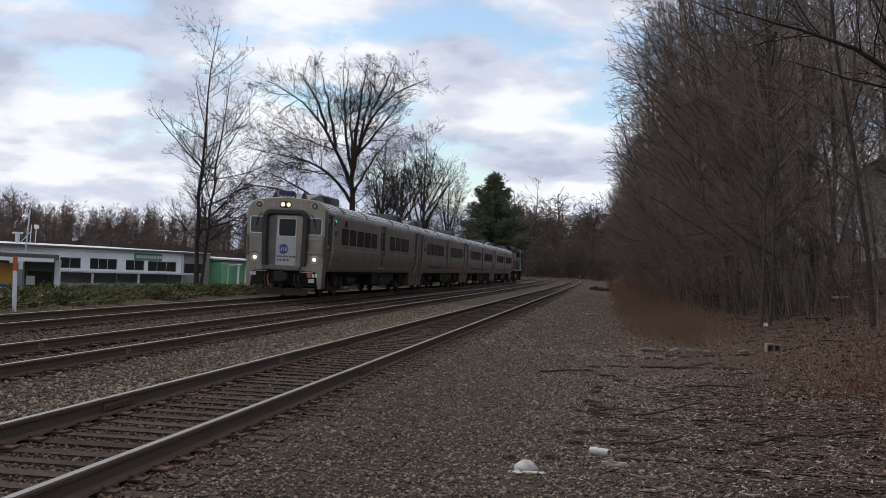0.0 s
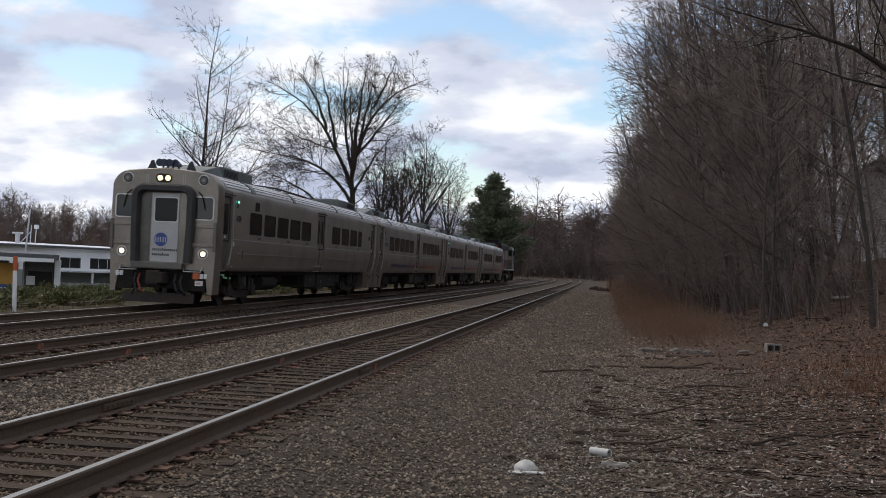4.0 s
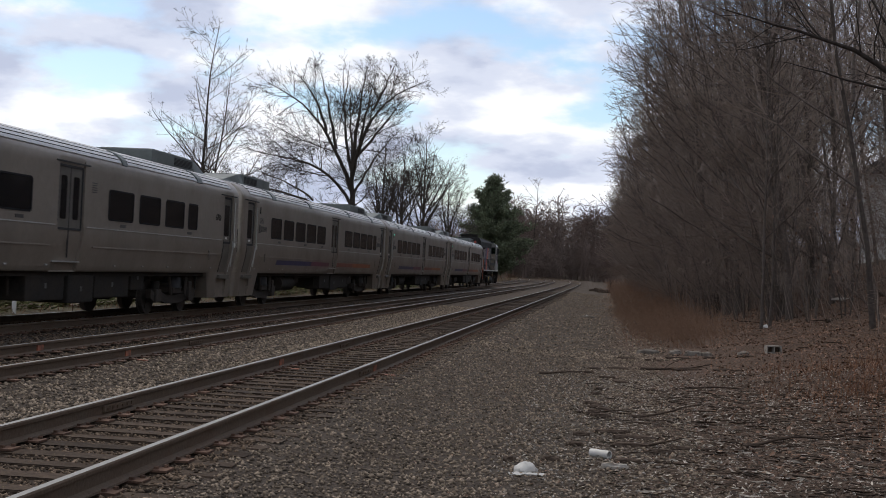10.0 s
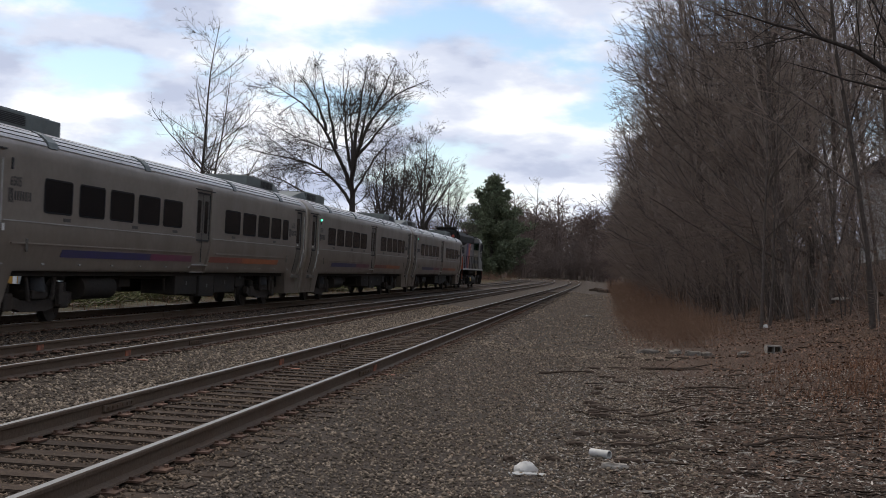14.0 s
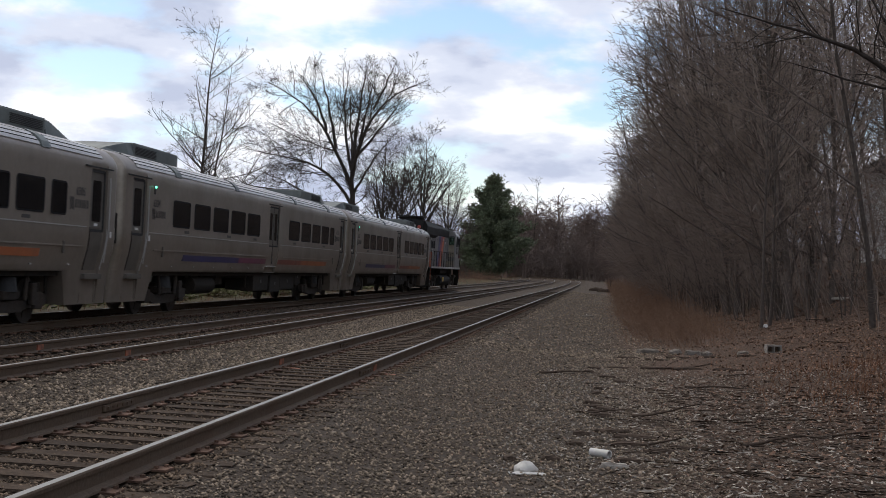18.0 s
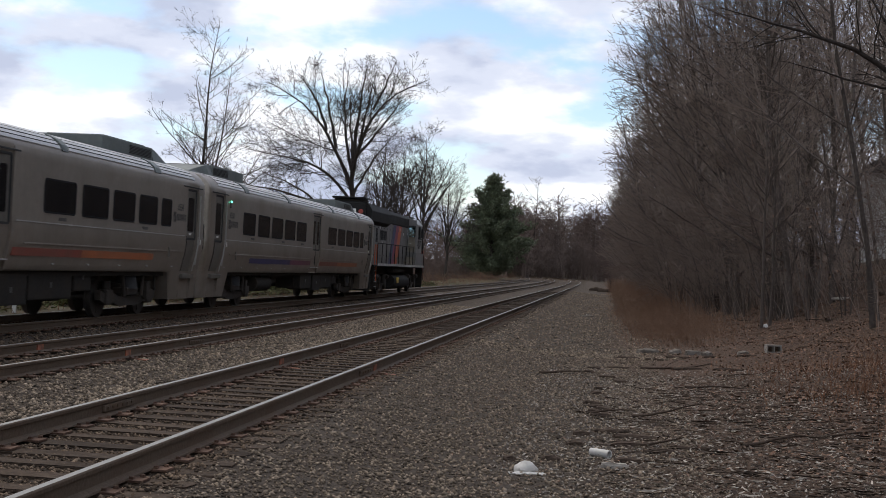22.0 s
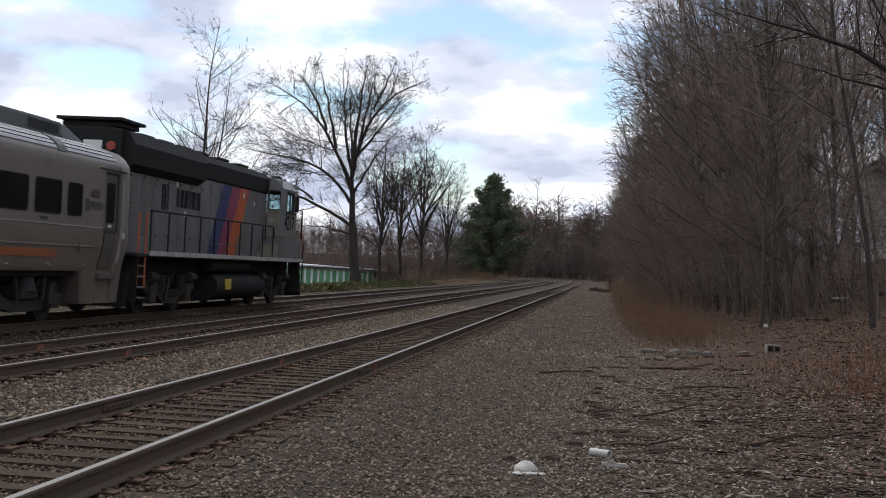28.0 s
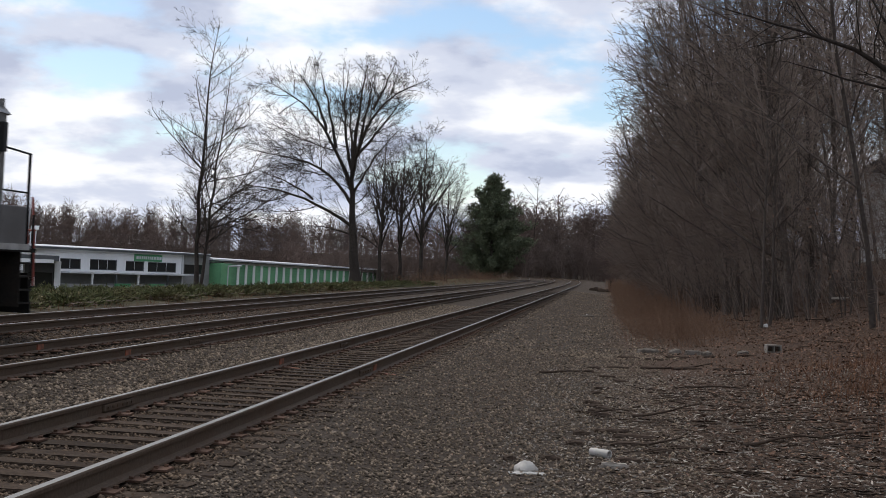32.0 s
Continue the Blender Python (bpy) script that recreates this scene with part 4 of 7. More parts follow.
        h = disc("ditch_light", M["trim"], root, (s * 1.21, 0.0, 1.58), 0.165, 0.03, label="round lit headlight")
        disc("lamp_reflector", M["lens"], h, (s * 1.21, -0.03, 1.58), 0.13, 0.004)
        disc("lamp_glow", M["lamp"], h, (s * 1.21, -0.034, 1.58), 0.085, 0.006)
        disc("lamp_bulb", M["lampcore"], h, (s * 1.21, -0.040, 1.58), 0.045, 0.006)
        for z in (1.83, 2.38):
            rib = boxed("front_rib", M["face"], root, *sorted((s * 0.78, s * 1.50)), -0.05, 0.0, z - 0.05, z + 0.05, bevel=0.012)
            boxed("rib_pad", M["white_door"], rib, *sorted((s * 0.76, s * 0.93)), -0.075, -0.051, z - 0.06, z + 0.07, bevel=0.008)
        boxed("corner_post", M["door"], root, *sorted((s * 1.49, s * 1.585)), -0.06, 0.0, 1.65, 2.5, bevel=0.015)
        # bolt rows
        bm = B()
        for k in range(6):
            for dx in (-0.03, 0.03):
                box(bm, s * 0.55 + dx - 0.01, s * 0.55 + dx + 0.01, -0.012, 0.0, 3.55 + 0.05 * k, 3.57 + 0.05 * k)
        part("bolt_row", bm, M["white_door"], root)
        rods("front_handrail", M["chrome"], root, [(s * 0.68, -0.02, 1.18), (s * 0.70, -0.16, 1.06), (s * 1.2, -0.16, 1.06), (s * 1.22, -0.02, 1.2)], 0.016, "pale curved handrail", 6)
        boxed("end_sill_cover", M["under"], root, *sorted((s * 0.85, s * 1.30)), 0.02, 0.5, 0.50, 1.05, bevel=0.02)
        for k, x in enumerate((1.15, 1.27)):
            slab("tail_light", M["white"], root, "y", 0.0, *sorted((s * x, s * (x + 0.09))), 0.87, 1.01, 0.03, 0.02, "small white tail light")
    slab("signal_box", M["amber"], root, "y", 0.0, 0.95, 1.13, 0.85, 1.03, 0.06, 0.03, "orange receptacle cover")
    sg = slab("warning_sign", M["white"], root, "y", 0.0, 1.02, 1.24, 0.66, 0.81, 0.04, 0.01, "small white warning sign")
    bm = B()
    for k in range(3):
        box(bm, 1.05, 1.21 - 0.03 * (k % 2), -0.044, -0.041, 0.69 + 0.04 * k, 0.705 + 0.04 * k)
    part("sign_lettering", bm, M["amber"], sg)
    o = slab("headlight_bezel", M["rubber"], root, "y", 0.0, -0.30, 0.18, 3.60, 3.85, 0.03, 0.12, "oval twin headlight")
    for x in (-0.165, 0.085 - 0.02):
        hd = disc("headlight", M["lamp"], o, (x, -0.03, 3.725), 0.085, 0.012, label="lit warm headlight")
    boxed("anticlimber", M["door"], root, -0.86, 0.66, -0.22, 0.0, 1.12, 1.29, bevel=0.015, label="grey threshold plate")
    # coupler, hoses, plough
    bm = box(B(), -0.2, 0.2, -0.35, 0.4, 0.68, 1.02, 0.04)
    box(bm, -0.28, 0.1, -0.55, -0.32, 0.66, 1.06, 0.05)
    box(bm, 0.08, 0.24, -0.6, -0.35, 0.7, 1.0, 0.04)
    part("coupler", bm, M["truck"], root, "rust-brown automatic coupler")
    for x, c in ((-0.62, "amber"), (-0.75, "rubber"), (0.45, "rubber"), (0.62, "rubber")):
        rods("hose", M[c] if c != "amber" else M["red"], root, [(x, -0.05, 0.95), (x + 0.02, -0.25, 0.75), (x + 0.12, -0.30, 0.50), (x + 0.2, -0.2, 0.42)], 0.028, sides=6)
    boxed("end_beam", M["under"], root, -1.25, 1.25, 0.1, 0.6, 0.55, 1.12)
    rings = []
    for x in (-1.10, -0.5, 0.0, 0.5, 1.02):
        dy = -0.25 + 0.12 * abs(x)
        rings.append([(x, dy, 0.14), (x, dy + 0.05, 0.14), (x, dy + 0.13, 0.42), (x, dy + 0.08, 0.42)])
    loft("snow_plough", rings, M["truck"], root, "dull grey plough blade", smooth=False)
    bm = B()
    for x in (-0.8, 0.75):
        rod(bm, (x, -0.1, 0.36), (x, 0.35, 0.8), 0.04)
    part("plough_brace", bm, M["under"], root)
    # roof: horns and fin aerials
    for x, y in ((-0.32, 0.5), (-0.16, 0.45), (0.0, 0.45), (0.14, 0.55)):
        bm = B()
        rod(bm, (x, y - 0.25, 4.19), (x, y + 0.25, 4.16), 0.11, 14, 0.05)
        rod(bm, (x, y + 0.1, 3.98), (x, y + 0.1, 4.17), 0.03)
        part("horn", bm, M["hornblue"], root, "dark blue air horn", True)
    for x in (-0.62, 0.55):
        bm = B()
        vs = [bm.verts.new(v) for v in ((x - 0.1, 0.35, 3.97), (x + 0.1, 0.35, 3.97), (x + 0.1, 0.75, 3.97), (x - 0.1, 0.75, 3.97), (x - 0.02, 0.48, 4.27), (x + 0.02, 0.48, 4.27), (x + 0.02, 0.6, 4.27), (x - 0.02, 0.6, 4.27))]
        for q in ((0, 1, 5, 4), (1, 2, 6, 5), (2, 3, 7, 6), (3, 0, 4, 7), (4, 5, 6, 7), (3, 2, 1, 0)):
            bm.faces.new([vs[i] for i in q])
        part("fin_aerial", bm, M["rubber"], root, "black fin aerial")


def fin_pair(root, y):
    for dy in (0, 0.55):
        bm = rod(B(), (0.25, y + dy, 4.0), (0.25, y + dy, 4.26), 0.10, 8, 0.03)
        part("fin_aerial", bm, M["rubber"], root, "black fin aerial")


def locomotive():
    root = empty("diesel_locomotive", None, label="grey and black diesel locomotive with blue, magenta and orange stripes", category="locomotive", group="cars of the train")
    ln = 17.7
    # deck and sill
    boxed("frame", M["under"], root, -0.85, 0.85, 0.35, ln - 0.35, 1.05, 1.46, bevel=0.02)
    boxed("deck", M["locoblack"], root, -1.5, 1.5, 0.25, ln - 0.35, 1.46, 1.54, bevel=0.01)
    for s in (-1, 1):
        boxed("deck_edge", M["deckpaint"], root, *sorted((s * 1.502, s * 1.53)), 1.2, ln - 0.7, 1.50, 1.62, label="white-grey deck edge strip")
    # long hood
    hood = boxed("hood", M["locogrey"], root, -0.93, 0.93, 0.75, 13.8, 1.55, 3.95, bevel=0.03, label="light grey engine hood")
    for s in (-1, 1):
        # black upper works: flared radiator part, then a lower band
        pts = [(0.935, 3.55), (1.16, 3.72), (1.20, 4.20), (1.02, 4.52), (0.5, 4.62), (0.0, 4.62), (0.0, 3.55)]
        rings = [[(s * x, y, z) for x, z in pts] for y in (0.72, 6.35)]
        loft("radiator_housing", rings if s > 0 else [list(reversed(r)) for r in rings], M["locoblack"], root, "black flared radiator housing", smooth=False)
        pts = [(0.937, 3.80), (0.98, 3.86), (1.0, 4.30), (0.86, 4.50), (0.4, 4.58), (0.0, 4.58), (0.0, 3.80)]
        rings = [[(s * x, y, z) for x, z in pts] for y in (6.352, 13.8)]
        loft("upper_hood", rings if s > 0 else [list(reversed(r)) for r in rings], M["locoblack"], root, "black upper hood", smooth=False)
        # stripes lean forward to the top
        for a, b, c in ((7.45, 8.40, "blue"), (8.402, 9.30, "magenta"), (9.302, 10.28, "orange")):
            rings = []
            for x in (0.925, 0.934):
                rings.append([(s * x, a, 1.62), (s * x, b, 1.62), (s * x, b + 1.36, 3.79), (s * x, a + 1.36, 3.79)])
            loft("stripe", rings if s > 0 else [list(reversed(r)) for r in rings], M[c], root, c + " slanting stripe", smooth=False)
        # louvres on the hood doors
        for y in (1.25, 2.0, 2.75):
            for z in (2.35, 2.85):
                bm = B()
                for k in range(9):
                    box(bm, s * 0.935 - 0.012, s * 0.935 + 0.012, y, y + 0.5, z + 0.05 * k, z + 0.05 * k + 0.022)
                part("louvre", bm, M["cabgrey"], hood, "pale slatted louvre")
        # hood doors: raised seams, hinges and latches
        for k in range(13):
            y = 1.05 + 0.93 * k
            if y < 13.4:
                boxed("door_seam", M["locogrey"], hood, *sorted((s * 0.928, s * 0.940)), y, y + 0.03, 1.65, 3.72)
                boxed("latch", M["faded"], hood, *sorted((s * 0.930, s * 0.952)), y + 0.12, y + 0.17, 2.0, 2.06)
                boxed("latch", M["faded"], hood, *sorted((s * 0.930, s * 0.952)), y + 0.12, y + 0.17, 3.45, 3.51)
        boxed("kick_line", M["locogrey"], hood, *sorted((s * 0.928, s * 0.945)), 0.9, 13.4, 1.93, 1.96)
        # operator bars
        bars("operator_lettering", M["ink"], root, s * 0.932, 3.45, 2.72, [0.15, 0.13, 0.17], 0.70, 0.04)
        bars("operator_lettering", M["ink"], root, s * 0.932, 4.62, 2.86, [0.26, 0.27, 0.28, 0.26, 0.25, 0.11, 0.26], 0.50, 0.055)
        for y, z in ((4.55, 3.42), (5.3, 2.62), (10.95, 3.5), (12.2, 3.3)):
            slab("notice", M["white"], root, "x", 0.934, y, y + 0.13, z, z + 0.16, 0.004, 0.005, side=s)
        # handrail with stanchions
        top = [(s * 1.44, 1.35, 2.62), (s * 1.44, 13.0, 2.66), (s * 1.44, 13.12, 2.3)]
        rods("handrail", M["locoblack"], root, top, 0.022, "black walkway handrail", 6)
        y = 1.4
        for k in range(10):
            st = rods("stanchion", M["locoblack"], root, [(s * 1.44, y, 1.52), (s * 1.44, y, 2.62)], 0.022, sides=6)
            y += 1.285
        # stepwell grab irons at the ends
        for yy, c in ((0.55, "orange"), (1.05, "orange"), (ln - 0.45, "locoblack")):
            rods("end_grab_iron", M[c], root, [(s * 1.46, yy, 0.75), (s * 1.46, yy, 2.55 if yy < 5 else 2.2)], 0.022, sides=6)
        for k in range(4):
            boxed("step", M["cabgrey"], root, *sorted((s * 1.1, s * 1.48)), 0.55, 1.1, 0.45 + 0.26 * k, 0.48 + 0.26 * k)
            boxed("step", M["under"], root, *sorted((s * 1.1, s * 1.48)), ln - 0.95, ln - 0.42, 0.45 + 0.26 * k, 0.48 + 0.26 * k)
        for yy in (0.5, ln - 0.98):
            boxed("step_side", M["under"], root, *sorted((s * 1.05, s * 1.48)), yy, yy + 0.04, 0.4, 1.46)
        boxed("cab_step", M["dirtdoor"], root, *sorted((s * 0.95, s * 1.42)), 12.75, 13.8, 1.56, 1.80, bevel=0.01)
        boxed("cab_step", M["dirtdoor"], root, *sorted((s * 0.95, s * 1.42)), 13.15, 13.8, 1.802, 2.08, bevel=0.01)
        # tank, air reservoir, battery box
        boxed("side_box", M["locogrey"], root, *sorted((s * 0.95, s * 1.485)), 13.81, 15.85, 1.545, 2.38, bevel=0.02, label="grey step-up box beside the cab")
        part("air_reservoir", rod(B(), (s * 1.15, 6.9, 1.30), (s * 1.15, 10.7, 1.30), 0.19, 16), M["under"], root, "black air reservoir", True)
    tank = [(math.copysign(1.36 * abs(math.cos(6.283 * k / 24)) ** 0.55, math.cos(6.283 * k / 24)), 0.67 + math.copysign(0.47 * abs(math.sin(6.283 * k / 24)) ** 0.8, math.sin(6.283 * k / 24))) for k in range(24)]
    loft("fuel_tank", [[(x, y, z) for x, z in tank] for y in (7.3, 12.5)], M["locoblack"], root, "black rounded fuel tank")
    slab("fuel_filler", M["yellow"], root, "x", 1.36, 8.05, 8.62, 0.58, 0.90, 0.02, 0.04, "worn yellow filler cover")
    # cab: walls as a shell so that the daylight shows through its windows
    wall = M["cabgrey"]
    prof = [(1.50, 1.55), (1.50, 4.02), (1.20, 4.34), (0.5, 4.46)]
    y0, y1 = 13.85, 15.85
    for s in (-1, 1):
        # side wall with a window opening
        for a, b, c, d in ((y0, y1, 2.38, 3.24), (y0, 14.38, 3.24, 3.92), (15.4, y1, 3.24, 3.92), (y0, y1, 3.92, 4.05)):
            boxed("cab_side", wall, root, *sorted((s * 1.45, s * 1.50)), a, b, c, d)
        w = ring_frame("side_window", M["rubber"], root, "x", 1.50, 14.40, 15.38, 3.26, 3.90, 0.04, 0.015, 0.03, side=s, label="cab side window with sliding sash")
        slab("pane", M["clear"], w, "x", 1.47, 14.33, 15.45, 3.2, 3.96, 0.004, 0.03, side=s).visible_shadow = False
        boxed("sash_bar", M["rubber"], w, *sorted((s * 1.46, s * 1.505)), 14.86, 14.92, 3.25, 3.91)
        boxed("arm_rest", M["rubber"], w, *sorted((s * 1.50, s * 1.58)), 14.33, 15.45, 3.17, 3.23, bevel=0.01)
        boxed("mirror", M["rubber"], w, *sorted((s * 1.50, s * 1.62)), 15.56, 15.7, 3.3, 3.85, bevel=0.02)
        # rear wall beside the hood, with a door
        a, b = sorted((s * 0.94, s * 1.449))
        boxed("cab_rear_wall", wall, root, a, b, y0, y0 + 0.05, 1.55, 2.30)
        xs = sorted((s * 1.00, s * 1.40))
        boxed("cab_rear_wall", wall, root, a, b, y0, y0 + 0.05, 3.95, 4.30)
        boxed("cab_rear_wall", wall, root, *sorted((s * 1.40, s * 1.449)), y0, y0 + 0.05, 2.3, 3.95)
        boxed("cab_rear_wall", wall, root, *sorted((s * 0.94, s * 1.00)), y0, y0 + 0.05, 2.3, 3.95)
        dr = boxed("cab_door", M["dirtdoor"], root, *xs, y0 + 0.005, y0 + 0.04, 2.3, 3.27, label="dusty tan cab door")
        wf = ring_frame("door_window", M["rubber"], dr, "y", y0 + 0.01, xs[0] + 0.02, xs[1] - 0.02, 3.3, 3.92, 0.03, 0.02, 0.06)
        slab("door_pane", M["clear"], dr, "y", y0 + 0.02, xs[0], xs[1], 3.28, 3.94, 0.004, 0.03).visible_shadow = False
        rods("door_handle", M["chrome"], dr, [(xs[0] + 0.06, y0 - 0.03, 2.9), (xs[0] + 0.16, y0 - 0.03, 2.9)], 0.012, sides=6)
        # front wall and windows
        boxed("cab_front_wall", wall, root, *sorted((0.0, s * 1.449)), y1 - 0.05, y1, 1.55, 3.25)
        boxed("cab_front_wall", wall, root, *sorted((0.0, s * 1.449)), y1 - 0.05, y1, 3.9, 4.3)
        boxed("windscreen_post", wall, root, *sorted((s * 1.30, s * 1.449)), y1 - 0.05, y1, 3.25, 3.9)
        boxed("windscreen_post", wall, root, *sorted((s * 0.02, s * 0.25)), y1 - 0.05, y1, 3.25, 3.9)
        slab("windscreen", M["clear"], root, "y", y1 - 0.03, *sorted((s * 0.25, s * 1.30)), 3.25, 3.9, 0.004, 0.02).visible_shadow = False
        lettering("engine_number", "4217", M["ink"], root, (Matrix.Translation((1.505, 14.18, 2.62)) if s > 0 else Matrix.Translation((-1.505, 15.3, 2.66))) @ (SIDE_ON if s > 0 else Matrix.Rotation(radians(-90), 4, "Z") @ Matrix.Rotation(radians(90), 4, "X")), 0.66)
    rf = [(-1.53, 4.02), (-1.22, 4.36), (-0.5, 4.50), (0.5, 4.50), (1.22, 4.36), (1.53, 4.02), (1.47, 4.0), (1.18, 4.31), (0.5, 4.44), (-0.5, 4.44), (-1.18, 4.31), (-1.47, 4.0)]
    loft("cab_roof", [[(x, y, z) for x, z in rf] for y in (13.81, 15.97)], wall, root, "silver grey cab roof", smooth=False)
    boxed("roof_box", M["rubber"], root, 0.75, 1.05, 14.9, 15.3, 4.40, 4.52, bevel=0.03)
    boxed("cab_floor", M["under"], root, -1.44, 1.44, 13.91, 15.79, 2.2, 2.3)
    boxed("control_stand", M["under"], root, 0.3, 0.8, 14.9, 15.6, 2.3, 3.2, bevel=0.03)
    # short nose
    nose = boxed("nose", M["locogrey"], root, -0.95, 0.95, 15.855, 16.95, 1.55, 2.42, bevel=0.06, label="low grey nose")
    boxed("nose_box", M["locogrey"], root, 0.96, 1.485, 15.86, 16.9, 1.545, 2.34, bevel=0.02)
    boxed("nose_box", M["locogrey"], root, -1.485, -0.96, 15.86, 16.9, 1.545, 2.34, bevel=0.02)
    # end rails and red gear at the far end
    for s in (-1, 1):
        rods("end_post", M["ink"], root, [(s * 1.4, 17.1, 1.5), (s * 1.4, 17.1, 3.38)], 0.03, "black end post", 6)
        rods("end_rail", M["ink"], root, [(s * 1.4, 15.9, 3.43), (s * 1.4, 17.15, 3.38)], 0.02, sides=6)
        rods("end_rail", M["ink"], root, [(s * 1.4, 15.9, 2.62), (s * 1.4, 17.1, 2.62)], 0.018, sides=6)
        rods("red_chain", M["red"], root, [(s * 1.38, 17.1, 2.6), (s * 1.30, 17.35, 2.1), (s * 1.25, 17.5, 1.6)], 0.02, sides=6)
        rods("red_grab_iron", M["red"], root, [(s * 1.40, 17.3, 2.55), (s * 1.42, 17.42, 1.5), (s * 1.42, 17.45, 0.8)], 0.022, sides=6)
        rods("red_grab_iron", M["red"], root, [(s * 1.15, 17.45, 1.9), (s * 1.42, 17.45, 1.9)], 0.02, sides=6)
    for yy, d in ((0.2, -1), (ln - 0.2, 1)):
        rings = []
        for x in (-1.35, 0.0, 1.35):
            rings.append([(x, yy, 0.25), (x, yy + d * 0.06, 0.25), (x, yy - d * 0.1, 1.05), (x, yy - d * 0.16, 1.05)])
        loft("pilot", rings if d > 0 else [list(reversed(r)) for r in rings], M["locoblack"], root, "black pilot plate", smooth=False)
        boxed("coupler", M["truck"], root, -0.18, 0.18, *sorted((yy, yy + d * 0.45)), 0.72, 1.0, bevel=0.03)
    # roof gear over the radiator end
    boxed("exhaust_box", M["under"], root, -0.75, 0.75, 0.85, 2.1, 4.62, 4.74, bevel=0.03, label="low dark roof box")
    for y in (2.6, 4.1, 5.6, 7.2, 9.3, 11.5):
        boxed("roof_fan", M["under"], root, -0.62, 0.62, y, y + 1.0, 4.57, 4.66, bevel=0.04)
    boxed("roof_cap", M["locoblack"], root, -0.85, 0.85, 0.7, 2.3, 4.76, 4.84, bevel=0.02)
    boxed("rear_number_box", M["locoblack"], root, -0.9, 0.9, 0.55, 0.75, 3.6, 4.55, bevel=0.02)
    slab("rear_plate", M["white"], root, "y", 0.55, -0.05, 0.42, 4.0, 4.25, 0.01, 0.01, "white warning plate")
    disc("red_lamp", M["red"], root, (0.66, 0.55, 4.12), 0.12, 0.05, label="red marker lamp")
    disc("rear_headlamp", M["lens"], root, (-0.45, 0.55, 4.3), 0.12, 0.05)
    # trucks
    for yc in (3.65, 14.0):
        truck = boxed("truck", M["truck"], root, -1.0, 1.0, yc - 0.3, yc + 0.3, 0.45, 1.0, bevel=0.05, label="grimy four-wheel locomotive truck")
        path = [(-1.95, 0.78), (-1.5, 0.62), (-1.0, 0.66), (-0.5, 0.40), (0.5, 0.40), (1.0, 0.66), (1.5, 0.62), (1.95, 0.78)]
        for s in (-1, 1):
            side_frame(truck, s, 1.12, yc, path, 0.09, -0.14, 0.16)
            for dy in (-1.37, 1.37):
                boxed("journal_box", M["truck"], truck, *sorted((s * 0.97, s * 1.27)), yc + dy - 0.22, yc + dy + 0.22, 0.28, 0.78, bevel=0.05)
            for dy in (-0.75, 0.75):
                part("coil_spring", rod(B(), (s * 1.2, yc + dy, 0.60), (s * 1.2, yc + dy, 1.02), 0.14, 12), M["under"], truck, smooth=True)
            for k in range(5):
                boxed("leaf_spring", M["under"], truck, *sorted((s * 1.15, s * 1.25)), yc - 0.45 + 0.04 * k, yc + 0.45 - 0.04 * k, 0.44 + 0.035 * k, 0.465 + 0.035 * k)
            for a, b in ((-1.75, -1.25), (1.25, 1.75)):
                part("brake_cylinder", rod(B(), (s * 1.25, yc + a, 0.95), (s * 1.25, yc + b, 0.95), 0.13, 12), M["truck"], truck, smooth=True)
            rods("damper", M["truck"], truck, [(s * 1.27, yc - 0.3, 0.95), (s * 1.27, yc - 0.5, 0.35)], 0.05)
        for dy in (-1.37, 1.37):
            wheelset(root, yc + dy, 0.50)
    return root


lead = car(True, "stainless steel cab car with lit headlights leading the train", "6700", 0)
cab_front(lead)
fin_pair(lead, 24.4)
coach = car(False, "stainless steel coach with a faded blue to orange stripe", "6505", 1)
lit = car(False, "stainless steel coach with a lit green door light and coloured stripe", "6534", 2)
fin_pair(lit, 24.4)
last_coach = car(False, "stainless steel coach with lit green light next to the locomotive", "6558", 2)
engine = locomotive()
TRAIN = [lead, coach, lit, last_coach, engine]


def true_size(roots):
    """Brings the drawn sections to 3.86 m over the roof; the wheels keep their gauge."""
    seen = set()
    for root in roots:
        for o in root.children_recursive:
            if o.name.startswith("wheelset"):
                continue
            if o.type == "FONT":
                o.location = (o.location.x * 0.961, o.location.y, o.location.z * 0.961)
            elif o.data.name not in seen:
                seen.add(o.data.name)
                o.data.transform(Matrix.Diagonal((0.961, 1, 0.961, 1)))


true_size(TRAIN)

# ---- trees and brush ----
M["palebark"] = paint("grey_bark", (0.058, 0.046, 0.039), (0.145, 0.118, 0.10), 0.95, 0, 14, 1.2, 0.6, vary=0.35, gap=0.02, shine=0.1)
M["pine"] = islands(paint("pine_needles", (0.075, 0.09, 0.055), (0.20, 0.225, 0.14), 0.7, 0, 6, 0.7, 0.0, shine=0.1), 0.5)
M["juniper"] = islands(paint("juniper_green", (0.052, 0.06, 0.026), (0.14, 0.148, 0.062), 0.8, 0, 5, 0.6, 0.0, stain=(0.15, 0.10, 0.06), stain_amount=0.6, shine=0.1), 0.5)
M["leaf"] = islands(paint("dry_leaf", (0.07, 0.041, 0.028), (0.22, 0.14, 0.098), 0.85, 0, 8, 1.0, 0.0, shine=0.1), 0.6)
M["fartwig"] = paint("far_wood", (0.085, 0.065, 0.055), (0.16, 0.124, 0.106), 0.95, 0, 0.6, 0.05, 0.0, stain=(0.20, 0.135, 0.11), stain_amount=0.6, shine=0.1)
M["deadgrass"] = islands(paint("dead_grass", (0.12, 0.060, 0.036), (0.23, 0.12, 0.07), 0.9, 0, 6, 0.8, 0.0, shine=0.1), 0.4)


